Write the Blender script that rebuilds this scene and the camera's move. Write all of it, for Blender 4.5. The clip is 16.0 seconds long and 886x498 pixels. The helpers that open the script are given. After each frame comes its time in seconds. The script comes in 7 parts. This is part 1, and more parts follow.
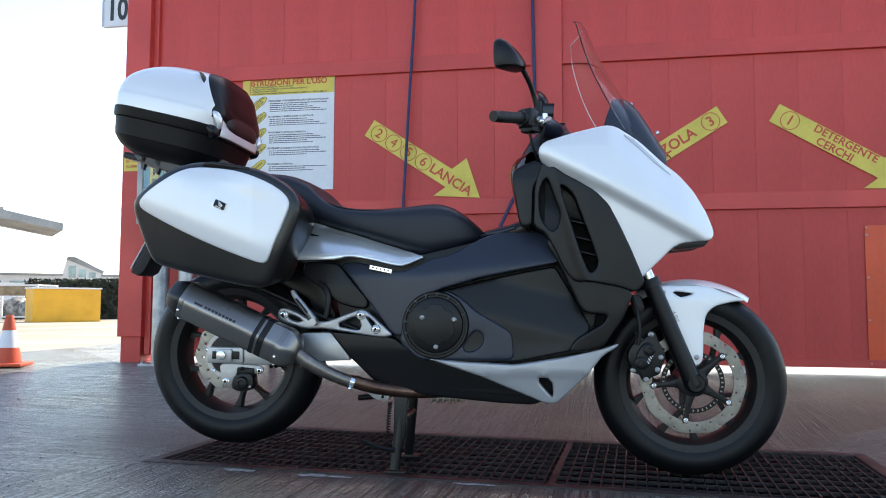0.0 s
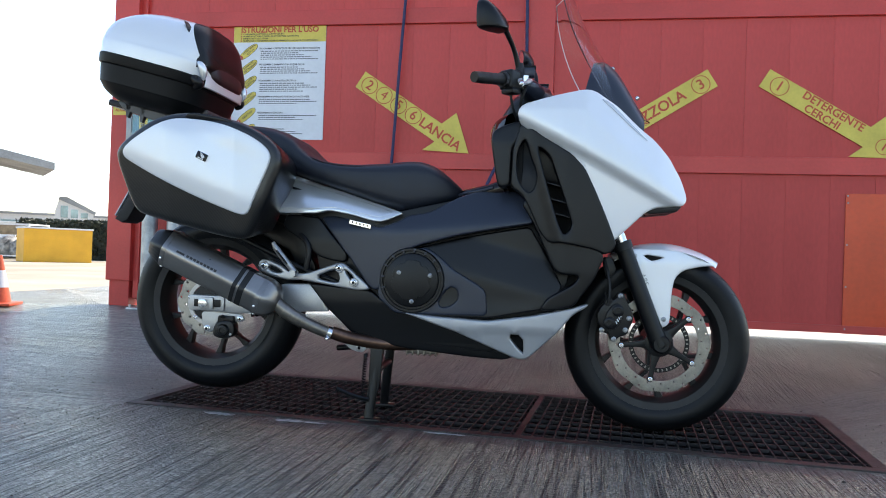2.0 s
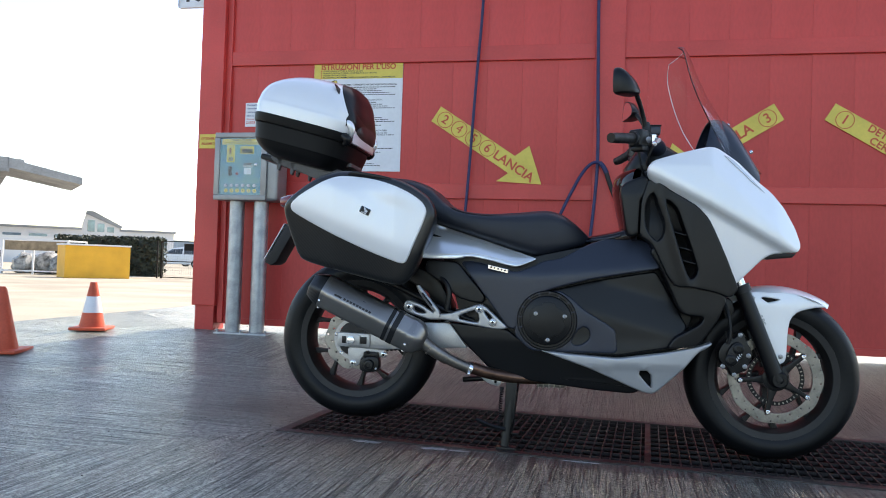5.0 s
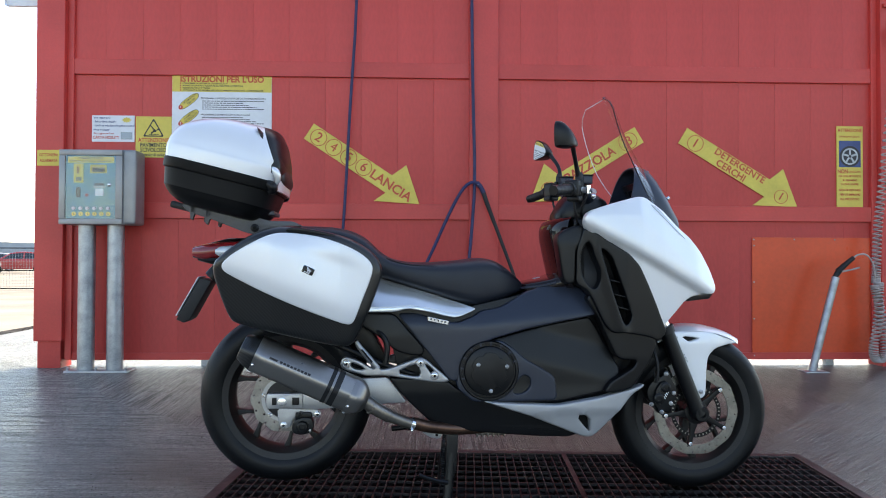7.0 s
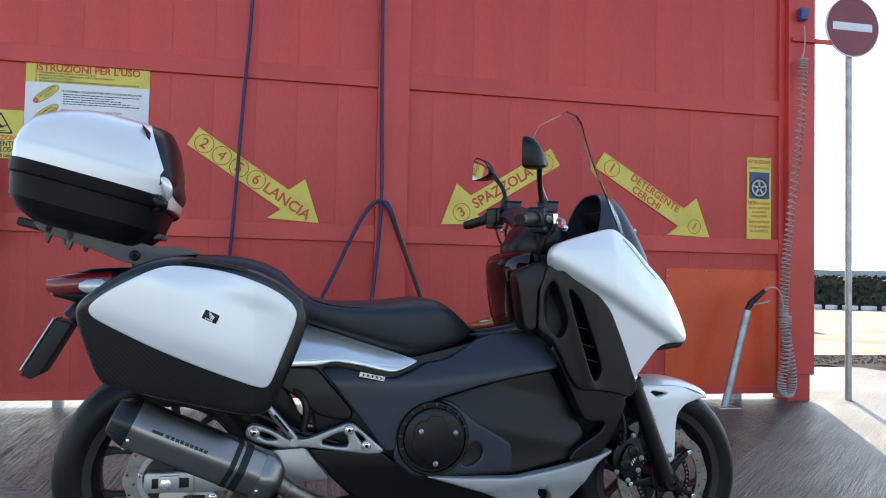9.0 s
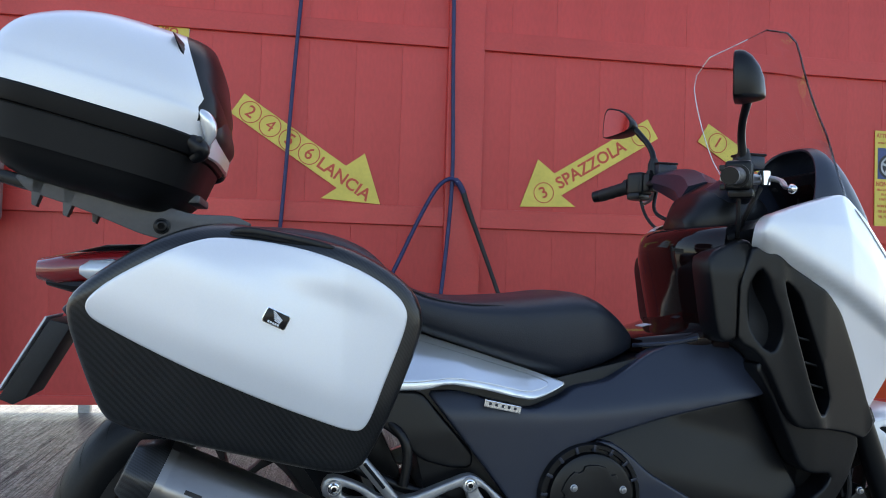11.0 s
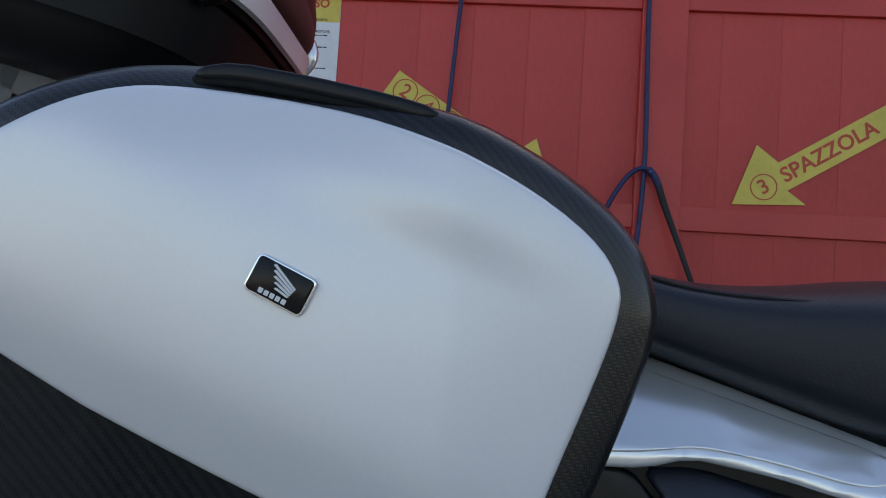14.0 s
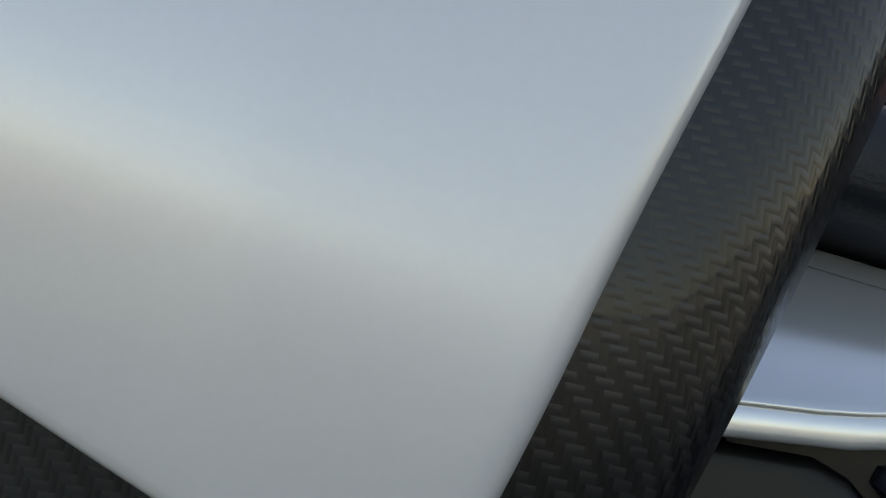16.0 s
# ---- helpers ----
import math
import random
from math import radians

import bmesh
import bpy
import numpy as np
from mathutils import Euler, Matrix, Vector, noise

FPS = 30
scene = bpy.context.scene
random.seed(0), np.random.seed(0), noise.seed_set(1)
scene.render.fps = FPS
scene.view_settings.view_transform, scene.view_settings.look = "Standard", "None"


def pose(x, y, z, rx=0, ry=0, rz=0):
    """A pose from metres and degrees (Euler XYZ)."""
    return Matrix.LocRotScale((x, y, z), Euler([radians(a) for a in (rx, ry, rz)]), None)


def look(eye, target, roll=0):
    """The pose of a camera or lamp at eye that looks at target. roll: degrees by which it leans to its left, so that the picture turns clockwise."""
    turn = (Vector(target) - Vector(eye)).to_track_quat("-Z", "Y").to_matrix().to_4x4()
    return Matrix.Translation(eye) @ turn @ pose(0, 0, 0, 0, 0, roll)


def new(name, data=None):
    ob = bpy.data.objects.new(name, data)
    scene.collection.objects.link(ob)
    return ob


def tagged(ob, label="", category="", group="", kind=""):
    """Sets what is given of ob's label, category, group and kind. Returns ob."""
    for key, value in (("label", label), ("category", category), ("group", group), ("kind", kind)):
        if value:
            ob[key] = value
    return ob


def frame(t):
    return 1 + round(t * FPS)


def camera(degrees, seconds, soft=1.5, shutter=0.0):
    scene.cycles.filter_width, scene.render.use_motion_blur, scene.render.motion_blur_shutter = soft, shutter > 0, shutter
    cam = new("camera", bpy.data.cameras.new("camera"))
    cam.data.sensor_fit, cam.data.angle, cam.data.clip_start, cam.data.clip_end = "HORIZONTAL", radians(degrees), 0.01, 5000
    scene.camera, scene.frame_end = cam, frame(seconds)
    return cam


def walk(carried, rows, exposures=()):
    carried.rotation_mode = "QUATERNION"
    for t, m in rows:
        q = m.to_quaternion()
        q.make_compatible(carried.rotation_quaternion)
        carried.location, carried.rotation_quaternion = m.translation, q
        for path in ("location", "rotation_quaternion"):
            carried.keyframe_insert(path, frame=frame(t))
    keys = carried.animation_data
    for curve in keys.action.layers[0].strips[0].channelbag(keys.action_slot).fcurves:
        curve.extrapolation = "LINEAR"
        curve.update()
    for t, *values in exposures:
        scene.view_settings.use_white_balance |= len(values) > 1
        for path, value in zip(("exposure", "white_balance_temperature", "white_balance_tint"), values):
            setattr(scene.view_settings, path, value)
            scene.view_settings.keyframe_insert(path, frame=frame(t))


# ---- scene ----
from mathutils.geometry import delaunay_2d_cdt

cam = camera(60.9, 16.0, soft=1.0)
PATH = [
    (0, (1.177, -2.501, 0.547), (0.817, -0.539, 0.69), 0.2),
    (0.5, (1.183, -2.502, 0.55), (0.838, -0.536, 0.685), -0.0),
    (1, (1.195, -2.502, 0.553), (0.871, -0.532, 0.673), 0.1),
    (1.5, (1.218, -2.514, 0.557), (0.896, -0.541, 0.615), 0.9),
    (2, (1.237, -2.545, 0.563), (0.895, -0.575, 0.579), 2.0),
    (2.5, (1.261, -2.613, 0.587), (0.87, -0.652, 0.628), 2.4),
    (3, (1.231, -2.682, 0.618), (0.658, -0.766, 0.646), 2.4),
    (3.5, (1.139, -2.728, 0.605), (0.645, -0.79, 0.638), 2.5),
    (6, (0.651, -2.89, 0.727), (0.418, -0.904, 0.795), -0.4),
    (6.5, (0.516, -2.868, 0.778), (0.52, -0.87, 0.861), -0.6),
    (7, (0.461, -2.812, 0.865), (0.535, -0.813, 0.897), 0.2),
    (7.5, (0.422, -2.729, 0.898), (0.489, -0.73, 0.937), 0.9),
    (8, (0.379, -2.606, 0.925), (0.592, -0.618, 0.986), 0.6),
    (8.2, (0.363, -2.556, 0.935), (0.637, -0.576, 1.016), 0.5),
    (10.3, (0.2, -1.822, 0.936), (0.651, 0.126, 0.997), 1.8),
    (10.5, (0.189, -1.764, 0.934), (0.607, 0.191, 0.989), 1.8),
    (11, (0.196, -1.583, 0.912), (0.503, 0.392, 0.971), 1.7),
    (11.5, (0.192, -1.43, 0.902), (0.442, 0.552, 0.976), 1.4),
    (12, (0.162, -1.266, 0.876), (0.475, 0.709, 0.946), 0.8),
    (12.5, (0.148, -1.176, 0.867), (0.475, 0.795, 0.944), 1.0),
    (13, (0.169, -1.091, 0.859), (0.346, 0.899, 0.948), 1.4),
    (13.5, (0.2129, -0.9805, 0.8621), (0.1379, 1.0247, 0.9619), 3.22),
    (14, (0.2507, -0.8670, 0.8394), (0.1013, 1.1367, 0.9395), 3.63),
    (14.5, (0.2489, -0.7622, 0.8042), (0.0126, 1.2345, 0.9372), 3.80),
    (15, (0.2657, -0.6680, 0.7694), (-0.0974, 1.3055, 0.9765), 1.79),
    (15.5, (0.2838, -0.6237, 0.7585), (-0.1581, 1.3224, 0.8817), 6.01),
    (16, (0.2959, -0.5456, 0.7055), (-0.2359, 1.2953, 0.9810), 6.83),
]
walk(cam, [(t, look(eye, target, roll)) for t, eye, target, roll in PATH],
     exposures=[(0.0, 1.55, 7300, 11), (1.5, 1.58, 7300, 11), (2.5, 1.34, 7300, 11), (3.5, 1.24, 7300, 11), (6.0, 1.55, 7400, 12), (7.5, 1.50, 7400, 12), (8.2, 1.40, 7400, 12), (10.5, 1.52, 7300, 12), (12.5, 0.98, 7300, 14), (14.0, 0.72, 7450, 14), (15.0, 0.57, 8300, 13), (16.0, 0.95, 9000, 13)])

# ---- sky and sun: low sun behind the wall, to the front of the bike ----
SUN_ELEV, SUN_AZ = radians(45), radians(24)      # azimuth from +y towards +x
world = bpy.data.worlds.new("sky")
world.use_nodes = True
scene.world = world
wn = world.node_tree
sky = wn.nodes.new("ShaderNodeTexSky")
sky.sky_type = 'NISHITA'
sky.sun_disc = False
sky.sun_elevation = SUN_ELEV
sky.sun_rotation = SUN_AZ
sky.dust_density = 0.6
sky.ozone_density = 2.0
wn.links.new(sky.outputs[0], wn.nodes["Background"].inputs[0])
wn.nodes["Background"].inputs[1].default_value = 0.15
sun = new("sun", bpy.data.lights.new("sun", "SUN"))
sun.data.energy = 3.2
sun.data.angle = radians(0.6)
sun.data.color = (1.0, 0.93, 0.82)
sun_from = Vector((math.sin(SUN_AZ) * math.cos(SUN_ELEV), math.cos(SUN_AZ) * math.cos(SUN_ELEV), math.sin(SUN_ELEV)))
sun.matrix_world = look(sun_from * 30, (0, 0, 0))


# ---- materials ----
def rgb(c):
    return (*c, 1.0) if len(c) == 3 else c


def mat(name, col, rough=0.5, metal=0.0, var=0.12, scale=6.0, fine=90.0, bump=0.02, col2=None, rvar=0.12,
        coat=0.0, spec=0.5, rnd=0.0, trans=0.0, ior=1.45, stretch=(1, 1, 1), emit=None):
    """Principled surface with colour and gloss that vary at a coarse and a fine scale."""
    m = bpy.data.materials.new(name)
    m.use_nodes = True
    n, l = m.node_tree.nodes, m.node_tree.links
    b = n["Principled BSDF"]
    co = n.new("ShaderNodeTexCoord")
    mp = n.new("ShaderNodeMapping")
    mp.inputs["Scale"].default_value = stretch
    l.new(co.outputs["Object"], mp.inputs[0])
    big, small = n.new("ShaderNodeTexNoise"), n.new("ShaderNodeTexNoise")
    for tex, sc, de in ((big, scale, 4.0), (small, fine, 3.0)):
        l.new(mp.outputs[0], tex.inputs["Vector"])
        tex.inputs["Scale"].default_value = sc
        tex.inputs["Detail"].default_value = de
    add = n.new("ShaderNodeMath")
    add.operation = 'MULTIPLY_ADD'
    l.new(small.outputs[0], add.inputs[0])
    add.inputs[1].default_value = 0.4
    l.new(big.outputs[0], add.inputs[2])
    ramp = n.new("ShaderNodeMapRange")
    l.new(add.outputs[0], ramp.inputs[0])
    ramp.inputs[1].default_value, ramp.inputs[2].default_value = 0.4, 1.0
    mix = n.new("ShaderNodeMix")
    mix.data_type = 'RGBA'
    c2 = col2 or tuple(max(0.0, v * (1 - 2 * var)) for v in col)
    mix.inputs[6].default_value = rgb(tuple(min(1.0, v * (1 + 0.5 * var)) for v in col))
    mix.inputs[7].default_value = rgb(c2)
    l.new(ramp.outputs[0], mix.inputs[0])
    out = mix.outputs[2]
    if rnd:
        info, hsv = n.new("ShaderNodeObjectInfo"), n.new("ShaderNodeHueSaturation")
        rr = n.new("ShaderNodeMapRange")
        l.new(info.outputs["Random"], rr.inputs[0])
        rr.inputs[3].default_value, rr.inputs[4].default_value = 1 - rnd, 1 + rnd
        l.new(rr.outputs[0], hsv.inputs["Value"])
        l.new(out, hsv.inputs["Color"])
        out = hsv.outputs[0]
    l.new(out, b.inputs["Base Color"])
    rg = n.new("ShaderNodeMapRange")
    l.new(add.outputs[0], rg.inputs[0])
    rg.inputs[1].default_value, rg.inputs[2].default_value = 0.4, 1.0
    rg.inputs[3].default_value, rg.inputs[4].default_value = max(0.02, rough - rvar * rough), min(1.0, rough + rvar * rough)
    l.new(rg.outputs[0], b.inputs["Roughness"])
    b.inputs["Metallic"].default_value = metal
    b.inputs["Specular IOR Level"].default_value = spec
    b.inputs["Coat Weight"].default_value = coat
    b.inputs["Coat Roughness"].default_value = 0.04
    b.inputs["Transmission Weight"].default_value = trans
    b.inputs["IOR"].default_value = ior
    if emit:
        b.inputs["Emission Color"].default_value = rgb(emit[0])
        b.inputs["Emission Strength"].default_value = emit[1]
    if bump:
        bp = n.new("ShaderNodeBump")
        bp.inputs["Strength"].default_value = min(1.0, bump * 5)
        bp.inputs["Distance"].default_value = 0.002
        l.new(small.outputs[0], bp.inputs["Height"])
        l.new(bp.outputs[0], b.inputs["Normal"])
    return m


def node_link(m):
    return m.node_tree.nodes, m.node_tree.links, m.node_tree.nodes["Principled BSDF"]


def carbon(name, base=0.018, glossy=0.3, cell=0.0042):
    """Vinyl with a 2x2 twill weave pressed into it."""
    m = mat(name, (base, base, base * 1.05), glossy, var=0.2, bump=0, coat=0.25)
    n, l, b = node_link(m)
    co, sep = n.new("ShaderNodeTexCoord"), n.new("ShaderNodeSeparateXYZ")
    l.new(co.outputs["Object"], sep.inputs[0])

    def op(kind, a, c=None, v=None):
        k = n.new("ShaderNodeMath")
        k.operation = kind
        l.new(a, k.inputs[0])
        if c is not None:
            l.new(c, k.inputs[1])
        if v is not None:
            k.inputs[1].default_value = v
        return k.outputs[0]
    # depth runs along y on the flanks: fold it into the second thread direction
    along = op('ADD', sep.outputs[0], op('MULTIPLY', sep.outputs[1], v=0.9))
    u = op('FLOOR', op('MULTIPLY', along, v=1 / cell))
    v = op('FLOOR', op('MULTIPLY', op('ADD', sep.outputs[2], op('MULTIPLY', sep.outputs[1], v=0.35)), v=1 / cell))
    twill = op('FLOORED_MODULO', op('ADD', u, v), v=4.0)
    over = op('GREATER_THAN', twill, v=1.5)
    fu = op('FRACT', op('MULTIPLY', along, v=1 / cell))
    fv = op('FRACT', op('MULTIPLY', op('ADD', sep.outputs[2], op('MULTIPLY', sep.outputs[1], v=0.35)), v=1 / cell))
    sel = n.new("ShaderNodeMix")
    l.new(over, sel.inputs[0])
    l.new(fu, sel.inputs[2])
    l.new(fv, sel.inputs[3])
    hump = op('SINE', op('MULTIPLY', sel.outputs[0], v=math.pi))
    bp = n.new("ShaderNodeBump")
    bp.inputs["Strength"].default_value = 0.25
    bp.inputs["Distance"].default_value = 0.0003
    l.new(hump, bp.inputs["Height"])
    l.new(bp.outputs[0], b.inputs["Normal"])
    # thread sheen put into the colour: one set paler, the other darker
    mx = n.new("ShaderNodeMix")
    mx.data_type = 'RGBA'
    l.new(over, mx.inputs[0])
    mx.inputs[6].default_value = (base * 0.30, base * 0.31, base * 0.36, 1)
    mx.inputs[7].default_value = (base * 1.4, base * 1.45, base * 1.6, 1)
    l.new(mx.outputs[2], b.inputs["Base Color"])
    return m


def pearl(name):
    """Pearl white lacquer with fine flakes."""
    m = mat(name, (0.78, 0.785, 0.80), 0.34, metal=0.22, var=0.03, scale=2.5, fine=400, bump=0, coat=0.9, spec=0.5)
    n, l, b = node_link(m)
    co, vo = n.new("ShaderNodeTexCoord"), n.new("ShaderNodeTexVoronoi")
    vo.inputs["Scale"].default_value = 1500
    l.new(co.outputs["Object"], vo.inputs["Vector"])
    bp = n.new("ShaderNodeBump")
    bp.inputs["Strength"].default_value = 0.06
    bp.inputs["Distance"].default_value = 0.0004
    l.new(vo.outputs["Color"], bp.inputs["Height"])
    l.new(bp.outputs[0], b.inputs["Normal"])
    b.inputs["Coat Roughness"].default_value = 0.17
    return m


def wet_concrete():
    """Broom-finished concrete under a thin film of water, with a brown deposit round the drain."""
    m = bpy.data.materials.new("wet_concrete")
    m.use_nodes = True
    n, l, b = node_link(m)
    co = n.new("ShaderNodeTexCoord")

    def noise_tex(scale, detail=5.0, stretch=(1, 1, 1), turn=0.0, bend=0.0):
        rot = n.new("ShaderNodeVectorRotate")
        rot.rotation_type = 'Z_AXIS'
        rot.inputs["Angle"].default_value = turn
        l.new(co.outputs["Object"], rot.inputs["Vector"])
        mp = n.new("ShaderNodeMapping")
        mp.inputs["Scale"].default_value = stretch
        l.new(rot.outputs[0], mp.inputs[0])
        t = n.new("ShaderNodeTexNoise")
        t.inputs["Scale"].default_value = scale
        t.inputs["Detail"].default_value = detail
        t.inputs["Distortion"].default_value = bend
        l.new(mp.outputs[0], t.inputs["Vector"])
        return t.outputs[0]

    def rng(src, a, c, lo, hi):
        r = n.new("ShaderNodeMapRange")
        l.new(src, r.inputs[0])
        for k, v in zip((1, 2, 3, 4), (a, c, lo, hi)):
            r.inputs[k].default_value = v
        return r.outputs[0]

    def op(kind, a, c):
        k = n.new("ShaderNodeMath")
        k.operation = kind
        l.new(a, k.inputs[0])
        if isinstance(c, float):
            k.inputs[1].default_value = c
        else:
            l.new(c, k.inputs[1])
        return k.outputs[0]

    def choose(f, a, c):
        k = n.new("ShaderNodeMix")
        for src, slot in ((f, 0), (a, 2), (c, 3)):
            l.new(src, k.inputs[slot])
        return k.outputs[0]

    def blend(f, a, c):
        k = n.new("ShaderNodeMix")
        k.data_type = 'RGBA'
        l.new(f, k.inputs[0])
        for src, slot in ((a, 6), (c, 7)):
            if isinstance(src, tuple):
                k.inputs[slot].default_value = (*src, 1)
            else:
                l.new(src, k.inputs[slot])
        return k.outputs[2]
    sep = n.new("ShaderNodeSeparateXYZ")
    l.new(co.outputs["Object"], sep.inputs[0])
    px, py = sep.outputs[0], sep.outputs[1]
    # the slab falls to the drain from four sides: swept along the bay before and behind it, towards it at both ends
    patch = noise_tex(0.9, 5.0)
    stain = noise_tex(1.6, 7.0)
    beside = op('MAXIMUM', op('SUBTRACT', op('MULTIPLY', px, -1.0), 0.31), op('SUBTRACT', px, 2.1))
    before = op('MAXIMUM', op('SUBTRACT', op('MULTIPLY', py, -1.0), 0.10), op('SUBTRACT', py, 0.72))
    wander = op('MULTIPLY', op('SUBTRACT', patch, 0.5), 0.30)
    ends = rng(op('ADD', op('SUBTRACT', beside, before), wander), -0.02, 0.02, 0.0, 1.0)
    east = rng(px, 0.95, 1.05, 0.0, 1.0)

    def swept(pitch, stretch):
        along = noise_tex(1.0, 1.5, (pitch, stretch, 1), radians(2), 0.15)
        west_end = noise_tex(1.0, 1.5, (stretch, pitch, 1), radians(3), 0.15)
        east_end = noise_tex(1.0, 1.5, (stretch, pitch, 1), radians(-42), 0.15)
        return choose(ends, along, choose(east, west_end, east_end))
    groove = rng(swept(118.0, 2.2), 0.39, 0.50, 0.0, 1.0)
    streak = rng(swept(46.0, 0.9), 0.42, 0.57, 0.0, 1.0)
    score = rng(swept(300.0, 9.0), 0.40, 0.56, 0.0, 1.0)
    grain = noise_tex(230, 2.0)
    pebble = n.new("ShaderNodeTexVoronoi")
    pebble.inputs["Scale"].default_value = 95
    l.new(co.outputs["Object"], pebble.inputs["Vector"])
    grit = rng(pebble.outputs["Distance"], 0.0, 0.65, 1.0, 0.0)
    pits = n.new("ShaderNodeTexVoronoi")
    pits.inputs["Scale"].default_value = 26
    l.new(co.outputs["Object"], pits.inputs["Vector"])
    hole = rng(pits.outputs["Distance"], 0.06, 0.15, 0.0, 1.0)
    # brown silt round and behind the drain
    near = rng(op('ADD', py, op('MULTIPLY', stain, 1.1)), 0.05, 0.85, 0.0, 1.0)
    inner = rng(op('ADD', px, op('MULTIPLY', patch, 1.4)), -1.5, 0.6, 0.0, 1.0)
    silt = op('MULTIPLY', op('MULTIPLY', near, inner), rng(stain, 0.30, 0.62, 0.40, 1.0))
    speck = rng(pebble.outputs["Color"], 0.15, 0.85, 0.45, 1.15)
    worn = op('MULTIPLY', op('MULTIPLY', rng(groove, 0.0, 1.0, 0.14, 1.0), rng(score, 0.0, 1.0, 0.5, 1.0)), op('MULTIPLY', op('MULTIPLY', speck, rng(streak, 0.0, 1.0, 0.68, 1.15)), hole))
    # sky glare put into the base colour: paler towards -x, darker towards +x
    glare_fade = rng(op('ADD', px, op('MULTIPLY', stain, 1.3)), -0.3, 1.9, 0.0, 1.0)
    bare = blend(worn, (0.026, 0.025, 0.023), blend(glare_fade, (0.415, 0.418, 0.360), (0.186, 0.187, 0.158)))
    soiled = blend(op('MULTIPLY', rng(stain, 0.35, 0.65, 0.35, 1.0), rng(worn, 0.0, 1.0, 0.5, 1.0)), (0.042, 0.036, 0.028), (0.106, 0.090, 0.069))
    l.new(blend(op('MULTIPLY', silt, 0.85), bare, soiled), b.inputs["Base Color"])
    b.inputs["Specular IOR Level"].default_value = 0.35
    l.new(rng(patch, 0.35, 0.65, 0.55, 0.42), b.inputs["Roughness"])
    # a film of water, thin where the silt has dried
    film = op('MULTIPLY', rng(op('ADD', patch, op('MULTIPLY', stain, 0.4)), 0.48, 0.75, 0.55, 1.0), rng(silt, 0.15, 0.9, 1.0, 0.22))
    l.new(op('MULTIPLY', op('MULTIPLY', film, rng(streak, 0.0, 1.0, 0.65, 1.0)), rng(groove, 0.0, 1.0, 0.15, 1.0)), b.inputs["Coat Weight"])
    l.new(rng(stain, 0.35, 0.65, 0.26, 0.12), b.inputs["Coat Roughness"])
    b.inputs["Coat IOR"].default_value = 1.42
    rough_h = op('ADD', op('ADD', op('MULTIPLY', groove, 1.0), op('MULTIPLY', score, 0.35)), op('ADD', op('MULTIPLY', grit, 1.1), op('MULTIPLY', grain, 0.3)))
    height = op('MULTIPLY', rough_h, rng(silt, 0.0, 1.0, 1.0, 0.45))
    for strength, dist, slot in ((0.9, 0.0040, "Normal"), (0.9, 0.0055, "Coat Normal")):
        bp = n.new("ShaderNodeBump")
        bp.inputs["Strength"].default_value = strength
        bp.inputs["Distance"].default_value = dist
        l.new(height, bp.inputs["Height"])
        l.new(bp.outputs[0], b.inputs[slot])
    return m


